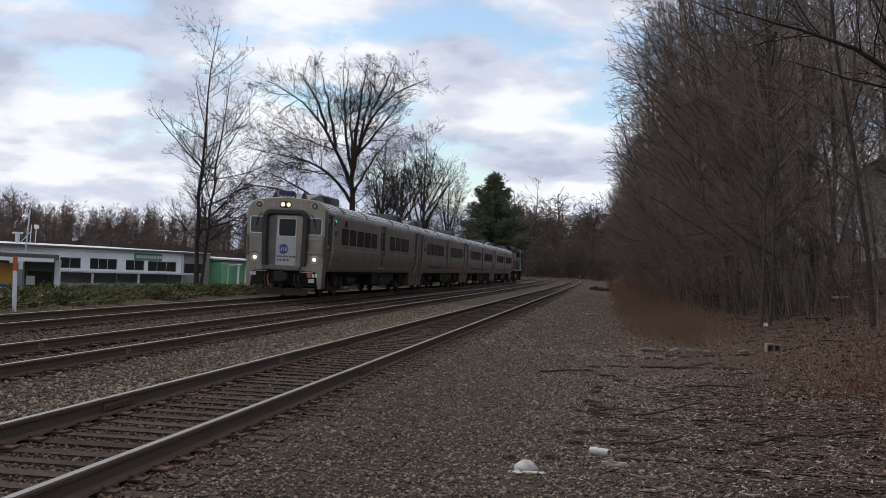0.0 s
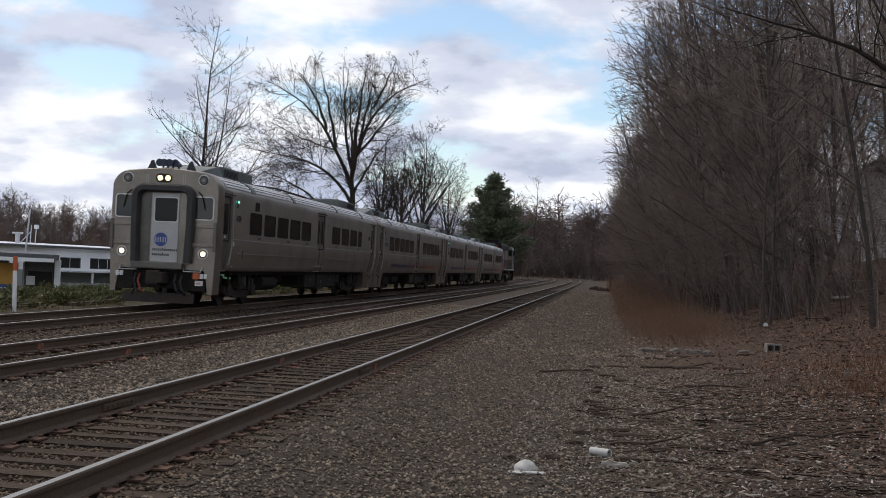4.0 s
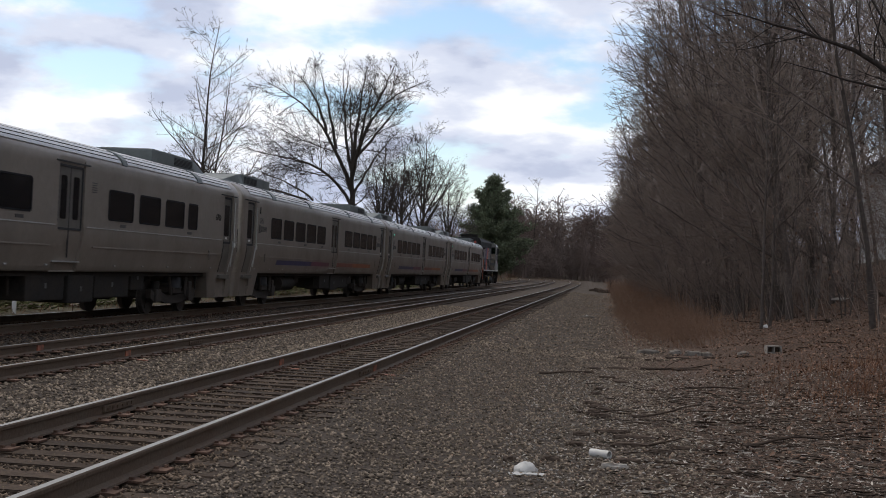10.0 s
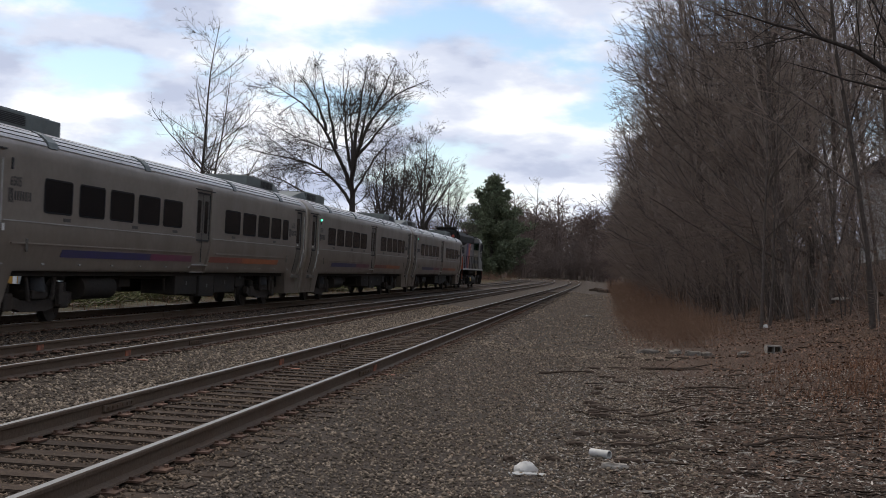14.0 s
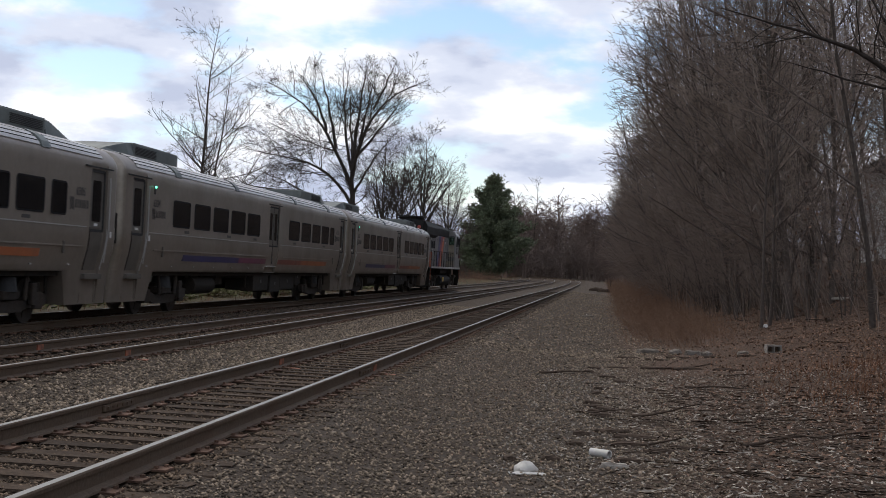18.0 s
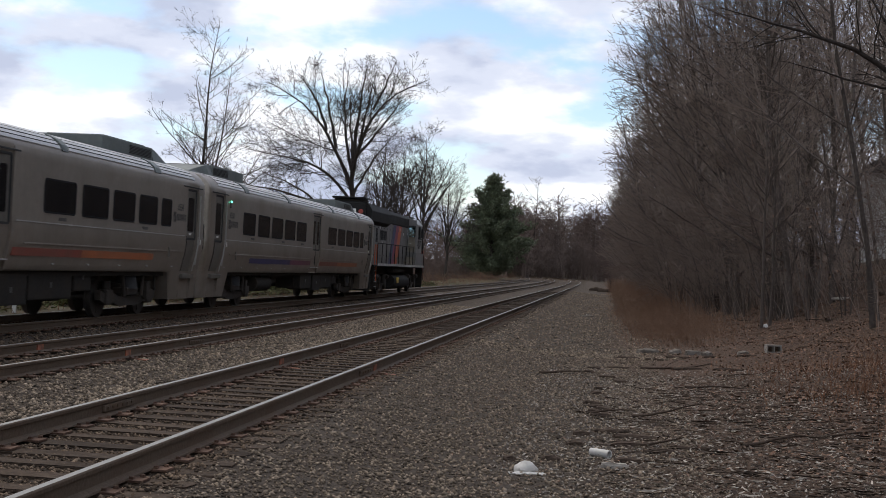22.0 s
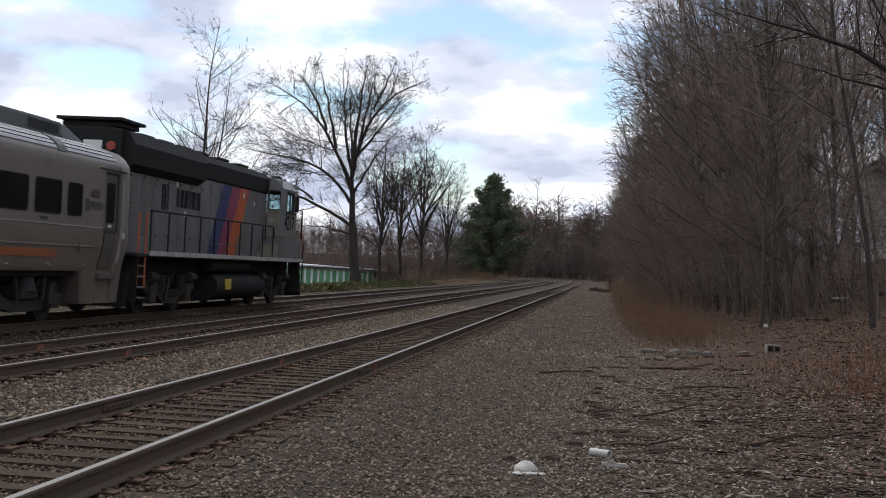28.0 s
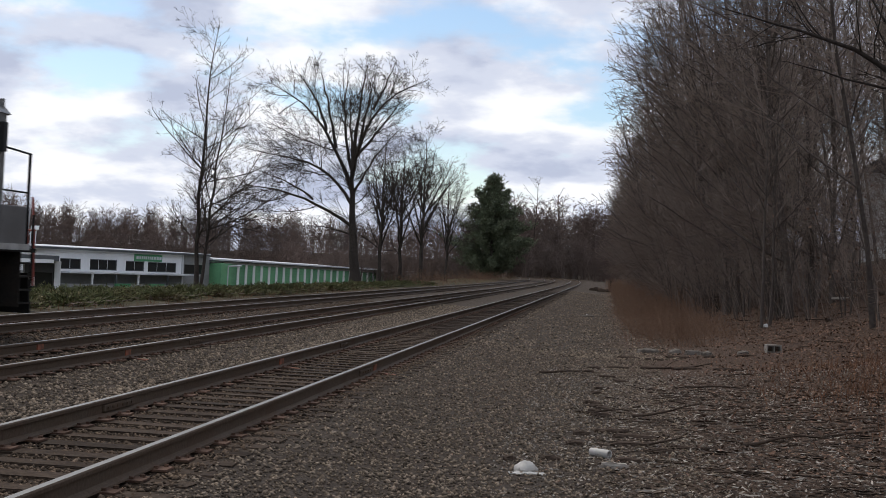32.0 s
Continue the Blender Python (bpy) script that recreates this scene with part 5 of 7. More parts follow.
def resample(row, k):
    """k points at even steps along a polyline, bent smoothly through its corners."""
    row = np.array(row, float)
    for _ in range(2):
        mid = (row[:-1] + row[1:]) / 2
        row = np.concatenate([row[:1], mid, row[-1:]])
    ln = np.concatenate([[0], np.cumsum(np.linalg.norm(np.diff(row, axis=0), axis=1))])
    return np.stack([np.interp(np.linspace(0, ln[-1], k), ln, row[:, i]) for i in range(3)], 1)


def sprout(rng, p, r, per_m, begin, angle, ratio, seg, wobble, lift, floor, bias=(0, 0, 0)):
    """Side branches on limbs p (n, k, 3) of radii r (n, k): per_m to the metre from begin on, at an angle, ratio of the limb's length."""
    n, k, _ = p.shape
    ln0 = np.linalg.norm(np.diff(p, axis=1), axis=2).sum(1)
    count = np.maximum(1, rng.poisson(per_m * ln0 * (1 - begin)))
    i = np.repeat(np.arange(n), count)
    t = begin + (1 - begin) * rng.uniform(0, 1, len(i)) ** 0.85
    f = t * (k - 1) * 0.999
    j = f.astype(int)
    w = (f - j)[:, None]
    q = p[i, j] * (1 - w) + p[i, j + 1] * w
    d = p[i, j + 1] - p[i, j]
    d /= np.linalg.norm(d, axis=1)[:, None] + 1e-9
    side = rng.normal(size=d.shape)
    side -= (side * d).sum(1)[:, None] * d
    side /= np.linalg.norm(side, axis=1)[:, None] + 1e-9
    an = np.radians(angle) * rng.uniform(0.65, 1.3, len(i))[:, None]
    d = d * np.cos(an) + side * np.sin(an) + np.array(bias)
    ln = ln0[i] * ratio * (1.15 - 0.75 * t) * rng.uniform(0.6, 1.3, len(i))
    pts = [q]
    for _ in range(seg):
        d = d / (np.linalg.norm(d, axis=1)[:, None] + 1e-9)
        q = q + d * (ln / seg)[:, None]
        pts.append(q)
        d = d + rng.normal(0, wobble, d.shape) + np.array([0, 0, lift])
    start = np.maximum(floor, np.minimum(0.62 * (r[i, j] * (1 - w[:, 0]) + r[i, j + 1] * w[:, 0]), ln * 0.011))
    taper = np.linspace(1, 0.35, seg + 1)[None]
    return np.stack(pts, 1), np.maximum(start[:, None] * taper, floor * 0.7)


def bare_tree(seed, limbs, orders, thin, rind="bark", fine="backlittwig", fork=9, bias=(0, 0, 0), sides=2):
    """A leafless tree: limbs are rows of (points, radius at the foot), the trunk first; orders of side branches grow on them in turn:
    (per metre, from, angle, ratio, pieces, wobble, lift)."""
    rng = np.random.default_rng(seed)
    p = np.stack([resample(row, fork) for row, _ in limbs])
    p[:, 1:-1] += rng.normal(0, 0.05, p[:, 1:-1].shape) * np.array([1, 1, 0.3])
    r = np.stack([base * np.linspace(1, 0.09, fork) for _, base in limbs])
    r[0, 0] *= 1.35
    layers = [(p, r)]
    for k, o in enumerate(orders):
        layers.append(sprout(rng, *layers[-1], *o, thin, bias if k == 0 else (0, 0, 0)))
        if k == 1:      # twigs sit on the thick wood too
            more = sprout(rng, *layers[0], o[0] * 0.6, 0.25, 55, 0.13, o[4], o[5], o[6], thin)
            layers[-1] = tuple(np.concatenate([a, b]) for a, b in zip(layers[-1], more))

    def join(lots):
        vs, fs, count = [], [], 0
        for (pp, rr), count_ in lots:
            v, f = tubes(list(zip(pp, rr)), count_)
            vs.append(v)
            fs.append(f + count)
            count += len(v)
        return np.concatenate(vs), np.concatenate(fs)

    groups = [("trunk", [((p[:1], r[:1]), 8)], rind)]
    boughs = ([((p[1:], r[1:]), 5)] if len(limbs) > 1 else []) + [(layers[1], 3)]
    groups.append(("branchwork", boughs, rind))
    if len(layers) > 2:
        groups.append(("crown", [(layers[2], sides)] + [(q, 2) for q in layers[3:]], fine))
    meshes = []
    for nm, lots, look_ in groups:
        me = fast_mesh(nm, *join(lots))
        me.polygons.foreach_set("use_smooth", [True] * len(me.polygons))
        me.materials.append(M[look_])
        meshes.append((nm, me))
    return meshes


spire = bare_tree(11, ((((0, 0, -0.2), (-0.12, 0, 3.1), (-0.08, 0, 6.1), (0.1, 0, 9.1), (0.3, 0, 12.1), (0.55, 0, 14.1)), 0.125), (((0.15, 0.1, -0.2), (0.45, 0.1, 3.4), (0.75, 0.1, 7), (1.05, 0.1, 9.4), (1.3, 0.1, 12.2)), 0.10)),
                  ((3.0, 0.14, 58, 0.29, 6, 0.06, 0.09), (3.2, 0.12, 44, 0.46, 4, 0.08, 0.10), (4.4, 0.1, 44, 0.50, 3, 0.10, 0.12), (5.0, 0.1, 44, 0.55, 1, 0.12, 0.12)), 0.0066, fork=12, sides=3)
plant(spire, Matrix.Translation(bearing(-0.187, 69)), "tall slender bare two-stemmed tree behind the shrubs")
OAK_LIMBS = ((((0, 0, -0.3), (-0.3, 0, 3), (-0.7, 0, 6.5), (-0.75, 0, 10), (-0.6, 0, 12.5)), 0.46), (((-0.65, 0, 11), (-0.5, 0.1, 13.5), (-0.2, 0.2, 16.2), (0.2, 0.3, 18.6)), 0.18),
             (((-0.75, 0, 10), (0.15, -0.3, 12.9), (1.2, -0.6, 15.1), (3.0, -1, 16.3), (5.4, -1.3, 17.2)), 0.17), (((0.8, -0.5, 14.6), (1.8, 0.2, 16.8), (2.5, 0.5, 18.8)), 0.13),
             (((-0.8, 0, 9.5), (-1.6, 0.8, 12), (-1.8, 1.2, 15), (-1.5, 1.5, 18.6)), 0.15), (((-0.75, 0, 8), (-1.9, -0.4, 10.8), (-3.2, -0.8, 12.9), (-4.6, -1, 14.9), (-6.7, -1.2, 15.7), (-8, -1.3, 16.4)), 0.18),
             (((-3.0, -0.8, 12.6), (-3.9, 0, 15.7), (-5.2, 0.5, 17), (-6.2, 0.8, 17.6)), 0.14), (((-2.1, -0.5, 11.2), (-3.0, -1.2, 14.8), (-3.6, -1.8, 18)), 0.15),
             (((-0.7, 0, 6.6), (-2.1, 0.5, 9.3), (-4.2, 0.9, 10.1), (-6.7, 1.2, 10.4), (-9.8, 1.5, 11)), 0.16), (((-0.55, 0, 4.8), (-2.1, -0.6, 5.8), (-4.2, -1, 7), (-6.7, -1.4, 7.5), (-9.3, -1.7, 7.9), (-11.3, -1.9, 7.6)), 0.16),
             (((-3.8, -0.9, 6.8), (-5.7, 0, 8.5), (-9.3, 0.5, 9.2)), 0.10), (((-0.6, 0, 7.4), (0.9, 0.6, 11), (3.2, 1.2, 13.4)), 0.13), (((-0.4, 0, 4), (-3.1, 1, 5), (-5.2, 1.5, 4.6)), 0.09),
             (((-0.75, 0, 8.5), (-0.9, 2.5, 12), (-1.6, 4.4, 15), (-1.7, 5, 17)), 0.18), (((-0.7, 0, 9), (0.2, -2.5, 12.5), (0.6, -4.6, 15), (1.2, -5, 17)), 0.18), (((-0.6, 0, 10.4), (1.6, 1.8, 13.4), (3.4, 3.2, 16.6)), 0.15))
oak = bare_tree(7, OAK_LIMBS, ((2.2, 0.25, 54, 0.44, 6, 0.10, 0.06), (2.9, 0.15, 48, 0.55, 4, 0.10, 0.06), (3.2, 0.12, 46, 0.60, 3, 0.10, 0.06), (3.4, 0.1, 46, 0.62, 1, 0.16, 0.06)), 0.0105, fork=11, sides=3)
plant(oak, Matrix.Translation(bearing(-0.0655, 118)), "big spreading bare oak with a wide rounded crown", scale=1.08)


def round_tree(seed, tall, spread, leaders, base, thin):
    """A bare tree whose leaders fan out of a short trunk into a rounded crown."""
    rng = np.random.default_rng(seed)
    limbs = [(((0, 0, -0.3), (0.1, 0, tall * 0.35), (0.2, 0, tall * 0.7), (0.1, 0, tall)), base)]
    for k in range(leaders):
        a, z0 = 2.4 * k + rng.uniform(-0.4, 0.4), tall * rng.uniform(0.22, 0.5)
        out, top = spread * rng.uniform(0.55, 1.0), tall * rng.uniform(0.72, 0.97)
        c, s_ = math.cos(a), math.sin(a)
        limbs.append((((0.1, 0, z0), (c * out * 0.35, s_ * out * 0.35, z0 + (top - z0) * 0.35), (c * out * 0.75, s_ * out * 0.75, z0 + (top - z0) * 0.72), (c * out, s_ * out, top)), base * 0.5))
    return bare_tree(seed, limbs, ((1.3, 0.2, 44, 0.40, 4, 0.10, 0.08), (2.0, 0.15, 44, 0.55, 3, 0.14, 0.07), (2.4, 0.12, 45, 0.62, 2, 0.16, 0.06), (3.0, 0.1, 46, 0.62, 1, 0.16, 0.06)), thin)


round1 = round_tree(13, 17.2, 5.0, 10, 0.26, 0.015)
round2 = round_tree(17, 15.0, 3.4, 8, 0.22, 0.015)
plant(round1, Matrix.Translation(bearing(-0.0172, 156)), "bare round-crowned tree beside the far track")
plant(round2, Matrix.Translation(bearing(-0.0484, 138)), "bare tree standing behind the big oak")
plant(round2, Matrix.Translation(bearing(0.003, 172)) @ Matrix.Rotation(2.0, 4, "Z") @ Matrix.Scale(0.95, 4), "slim bare tree beside the far track")
plant(round1, Matrix.Translation(bearing(-0.033, 150)) @ Matrix.Rotation(1.1, 4, "Z") @ Matrix.Scale(0.9, 4), "bare tree standing behind the big oak")


def sprays(rng, n, place, size, width=0.35):
    """n slim leaf-like triangles: place(rng) gives a root and a way."""
    p, w = place(rng, n)
    w = w / (np.linalg.norm(w, axis=1)[:, None] + 1e-9)
    side = np.cross(w, rng.normal(size=(n, 3)))
    side /= np.linalg.norm(side, axis=1)[:, None] + 1e-9
    ln = size * rng.uniform(0.6, 1.3, n)[:, None]
    a, b, c = p - side * ln * width / 2, p + side * ln * width / 2, p + w * ln
    return np.stack([a, b, c], 1).reshape(-1, 3), np.arange(3 * n).reshape(-1, 3)


def conifer(seed, height, spread):
    """A pine in whorls: trunk, boughs and needle tufts."""
    rng = np.random.default_rng(seed)
    trunk = [(np.array([(0, 0, z) for z in np.linspace(-0.2, height, 9)]) + np.concatenate([rng.normal(0, 0.04, (9, 2)), np.zeros((9, 1))], 1), np.linspace(0.28, 0.03, 9))]
    boughs, roots, ways = [], [], []
    z = 0.6
    while z < height - 0.3:
        t = z / height
        reach = spread * (1 - t) ** 0.8 * (0.5 + 0.5 * min(1, t * 4)) * (0.86 + 0.22 * math.sin(z * 2.1))
        for k in range(6):
            a = rng.uniform(0, 6.283)
            r = reach * rng.uniform(0.5, 1.2)
            s = np.linspace(0, 1, 5)[:, None]
            tip = np.array([math.cos(a), math.sin(a), 0.0])
            pts = np.array([0, 0, z]) + tip * s * r + np.array([0, 0, 1.0]) * (0.28 * r * s - 0.10 * r * s ** 2 + 0.18 * r * s ** 3)
            boughs.append((pts, np.linspace(0.05, 0.01, 5)))
            m = int(7 + 11 * r)
            q = rng.uniform(0.25, 1.0, m)[:, None]
            c = np.array([0, 0, z]) + tip * q * r + np.array([0, 0, 1.0]) * (0.28 * r * q - 0.10 * r * q ** 2 + 0.18 * r * q ** 3) + rng.normal(0, 0.20, (m, 3)) * (0.5 + q)
            roots.append(np.repeat(c, 5, 0))
            ways.append(np.repeat(np.tile(tip, (m, 1)), 5, 0) * 0.7 + rng.normal(0, 0.7, (m * 5, 3)) + np.array([0, 0, 0.5]))
        z += 0.34
    rt, wy = np.concatenate(roots), np.concatenate(ways)
    needles = fast_mesh("needles", *sprays(rng, len(rt), lambda g, n: (rt, wy), 0.50, 0.30))
    needles.materials.append(M["pine"])
    tr = fast_mesh("trunk", *tubes(trunk, 8))
    tr.materials.append(M["bark"])
    bo = fast_mesh("boughs", *tubes(boughs, 3))
    bo.materials.append(M["bark"])
    return [("trunk", tr), ("bough", bo), ("needle_foliage", needles)]


pine = conifer(5, 16.6, 9.2)
plant(pine, Matrix.Translation(bearing(0.0370, 210)), "dark green full pine tree beside the far track")
plant(pine, Matrix.Translation(bearing(0.0215, 222)) @ Matrix.Rotation(1.0, 4, "Z") @ Matrix.Scale(0.5, 4), "smaller dark green pine beside a larger one")
far_single = bare_tree(41, ((((0, 0, -0.3), (0.2, 0, 9), (0.5, 0, 17)), 0.2),), ((1.4, 0.5, 42, 0.26, 4, 0.1, 0.1), (2.0, 0.2, 40, 0.55, 3, 0.12, 0.08), (2.6, 0.2, 40, 0.6, 2, 0.15, 0.05)), 0.018)
plant(far_single, Matrix.Translation(bearing(0.0685, 262)) @ Matrix.Scale(1.1, 4), "tall thin bare tree standing above the far wood")


def juniper(seed):
    rng = np.random.default_rng(seed)
    stems = []
    roots, ways = [], []
    for k in range(46):
        a, r = rng.uniform(0, 6.283), rng.uniform(0.3, 1.35)
        tip = np.array([math.cos(a) * r, math.sin(a) * r * 0.8, rng.uniform(0.16, 0.46) * (1.15 - 0.35 * r)])
        s = np.linspace(0, 1, 4)[:, None]
        pts = tip * np.array([1, 1, 0]) * s + np.array([0, 0, 1]) * tip[2] * np.sqrt(s)
        stems.append((pts, np.linspace(0.02, 0.006, 4)))
        m = 32
        q = rng.uniform(0.3, 1.05, m)[:, None]
        c = tip * np.array([1, 1, 0]) * q + np.array([0, 0, 1]) * tip[2] * np.sqrt(q) + rng.normal(0, 0.06, (m, 3))
        roots.append(c)
        ways.append(np.tile(tip * np.array([1, 1, 0.6]), (m, 1)) + rng.normal(0, 0.45, (m, 3)) + np.array([0, 0, 0.45]))
    rt, wy = np.concatenate(roots), np.concatenate(ways)
    fol = fast_mesh("foliage", *sprays(rng, len(rt), lambda g, n: (rt, wy), 0.145, 0.36))
    fol.materials.append(M["juniper"])
    st = fast_mesh("stem", *tubes(stems, 2))
    st.materials.append(M["twig"])
    return [("stem", st), ("foliage", fol)]


junipers = [juniper(60 + i) for i in range(4)]
dice = random.Random(21)
y = 24.0
while y < 128:
    for row in range(3 if y < 62 else 2):
        o = -12.9 - row * 1.7 + dice.uniform(-0.35, 0.35)
        plant(junipers[dice.randrange(4)], at(o, y + dice.uniform(-0.6, 0.6), -0.05, dice.uniform(0, 6.28)) @ Matrix.Diagonal((1.1, 1.1, dice.uniform(0.7, 1.0), 1)), "low spreading green juniper shrub with brown tips", "juniper hedge", name="juniper_shrub", category="shrub")
    y += 2.0 if y < 70 else 3.0

# the wood on the bank
LEAN = (-0.22, 0, 0.06)
edge_trees = [bare_tree(80 + i, ((((0, 0, -0.4), (-0.2, 0, 4), (-0.5 - 0.2 * i, 0.1, 9), (-1.3, 0, 14.5 + i % 3)), 0.075 + 0.015 * (i % 3)), (((-0.1, 0, 1.8), (-0.7, 0.5, 6), (-2.2, 0.9, 11.5)), 0.05), (((-0.2, 0, 3.5), (-1.0, -0.6, 8), (-3.0, -1.0, 12.8)), 0.045)),
                        ((2.1, 0.10, 50, 0.25, 5, 0.10, 0.06), (2.6, 0.12, 44, 0.54, 3, 0.12, 0.05), (3.4, 0.1, 44, 0.58, 2, 0.14, 0.04), (3.4, 0.1, 44, 0.6, 1, 0.15, 0.04)), 0.0055, "palebark", "twig", bias=LEAN) for i in range(5)]
poles = [bare_tree(90 + i, ((((0, 0, -0.4), (-0.15, 0, 6), (-0.3 * i, 0.2, 12), (-0.8, 0, 16 + i % 2)), 0.062), (((-0.1, 0, 5), (0.8, 0.8, 10), (1.2, 1.2, 14)), 0.045)),
                   ((1.5, 0.16, 46, 0.30, 4, 0.09, 0.08), (2.4, 0.15, 42, 0.50, 3, 0.13, 0.05), (3.0, 0.1, 42, 0.55, 2, 0.15, 0.04), (2.6, 0.1, 44, 0.6, 1, 0.15, 0.04)), 0.0058, "palebark", "twig", bias=(-0.15, 0, 0)) for i in range(5)]
saplings = [bare_tree(100 + i, tuple((((0.15 * math.cos(2.1 * k), 0.15 * math.sin(2.1 * k), -0.2), (-0.3 + 0.5 * math.cos(2.1 * k), 0.5 * math.sin(2.1 * k), 2.6), (-1.0 + 1.3 * math.cos(2.1 * k), 1.3 * math.sin(2.1 * k), 5.6 + 0.5 * (k % 2))), 0.030) for k in range(4)),
                      ((2.8, 0.08, 46, 0.32, 4, 0.12, 0.05), (3.4, 0.1, 42, 0.54, 2, 0.12, 0.04), (3.6, 0.1, 42, 0.55, 1, 0.14, 0.03)), 0.0050, "palebark", "twig", 7, LEAN) for i in range(4)]
far_edge = [bare_tree(110 + i, ((((0, 0, -0.4), (-0.3, 0, 6), (-0.9, 0, 14 + i)), 0.11), (((-0.1, 0, 2), (-1.2, 0.4, 7), (-2.4, 0.6, 11.5)), 0.07)),
                      ((2.2, 0.05, 46, 0.25, 3, 0.10, 0.08), (2.4, 0.1, 42, 0.54, 2, 0.13, 0.05), (2.4, 0.1, 42, 0.55, 1, 0.14, 0.04)), 0.011, "palebark", "twig", 7, LEAN) for i in range(3)]
dice = random.Random(33)
WOOD_WORDS = "tall slender bare tree on the leaf-covered bank"
plant(poles[3], Matrix.Translation(bearing(0.331, 31.5)) @ Matrix.Rotation(-0.11, 4, "Y"), "slim leaning bare tree at the foot of the bank", "wood on the bank", scale=1.1)
plant(poles[1], Matrix.Translation(bearing(0.246, 40)) @ Matrix.Rotation(0.02, 4, "Y"), "slim grey bare tree at the foot of the bank", "wood on the bank", scale=0.8)
plant(poles[2], Matrix.Translation(bearing(0.252, 40.6)) @ Matrix.Rotation(1.4, 4, "Z"), "slim grey bare tree at the foot of the bank", "wood on the bank", scale=0.75)
# a big old tree outside the view reaches in with one heavy limb
veteran = bare_tree(131, ((((0, 0, -0.4), (0.2, 0, 3), (0.0, 0, 7), (-0.4, 0.3, 14)), 0.34), (((0.1, 0, 3.9), (-0.6, 0.1, 4.8), (-1.3, 0.3, 5.4), (-2.2, 0.3, 5.8), (-3.2, 0.2, 5.95), (-4.6, 0.1, 6.3)), 0.085), (((-0.5, 0.1, 4.7), (-1.5, 0.8, 5.1), (-3.2, 1.2, 5.5)), 0.04), (((0, 0, 6), (-1.4, 0.6, 7.5), (-3.2, 1.0, 8.6)), 0.07)),
                    ((1.8, 0.2, 48, 0.36, 5, 0.10, 0.03), (2.8, 0.12, 44, 0.50, 3, 0.13, 0.03), (4.0, 0.1, 44, 0.55, 2, 0.15, 0.02), (4.0, 0.1, 44, 0.6, 1, 0.15, 0.02)), 0.0036, "bark", "backlittwig", 11)
plant(veteran, Matrix.Translation(bearing(0.385, 25.5)), "old bare tree with a heavy limb reaching over the bank", "wood on the bank")
y = 33.0
while y < 88:
    for row, (lo, hi) in enumerate(((9.2, 10.6), (11.0, 13.5), (14, 17.5), (18, 22), (23, 30))):
        if (row == 0 and y < 42) or (row == 1 and y < 39):
            continue
        m = at(dice.uniform(lo, hi), y + dice.uniform(-1.1, 1.1), -0.05, dice.uniform(-0.5, 0.5)) @ Matrix.Rotation(dice.uniform(-0.14, 0.03), 4, "Y") @ Matrix.Rotation(dice.uniform(-0.08, 0.08), 4, "X")
        plant((edge_trees if row < 2 and y > 42 else poles)[dice.randrange(5)], m, WOOD_WORDS, "wood on the bank", scale=dice.uniform(1.08, 1.32) if row == 0 and y > 52 else dice.uniform(0.85, 1.2))
    y += 2.9
y = 88.0
while y < 250:
    for lo, hi in ((7.8, 9.2), (10.5, 14))[:2 if y < 170 else 1]:
        m = at(dice.uniform(lo, hi), y + dice.uniform(-1.5, 1.5), -0.05, dice.uniform(-0.5, 0.5)) @ Matrix.Rotation(dice.uniform(-0.08, 0.02), 4, "Y")
        plant(far_edge[dice.randrange(3)], m, WOOD_WORDS, "wood on the bank", scale=dice.uniform(0.9, 1.3))
    y += 4.5
for o, y in ((11.2, 34.5), (12.6, 36.5), (14.4, 35.0), (11.0, 38.5), (13.2, 40.0), (15.6, 39.0), (10.6, 42.0), (12.2, 44.0)):
    plant(saplings[dice.randrange(4)], at(o, y, -0.05, dice.uniform(-0.6, 0.6)), "thin bare sapling clump on the leaf litter", "saplings on the bank", scale=dice.uniform(0.55, 0.9), name="sapling")
y = 44.0
while y < 130:
    m = at(dice.uniform(7.6, 9.6) if y > 56 else dice.uniform(9.0, 11.0), y + dice.uniform(-0.8, 0.8), -0.05, dice.uniform(-0.6, 0.6))
    plant(saplings[dice.randrange(4)], m, "bushy clump of bare brown saplings at the wood's edge", "saplings on the bank", scale=dice.uniform(0.75, 1.25), name="sapling")
    y += 1.6
# unseen: the same trees added behind the camera, to shade train side and ground
y = -40.0
while y < 18:
    plant(poles[dice.randrange(5)], at(dice.uniform(13, 18), y + dice.uniform(-1.5, 1.5), -0.05, dice.uniform(0, 6.28)), WOOD_WORDS, "wood on the bank", scale=dice.uniform(0.9, 1.3))
    y += 6.5


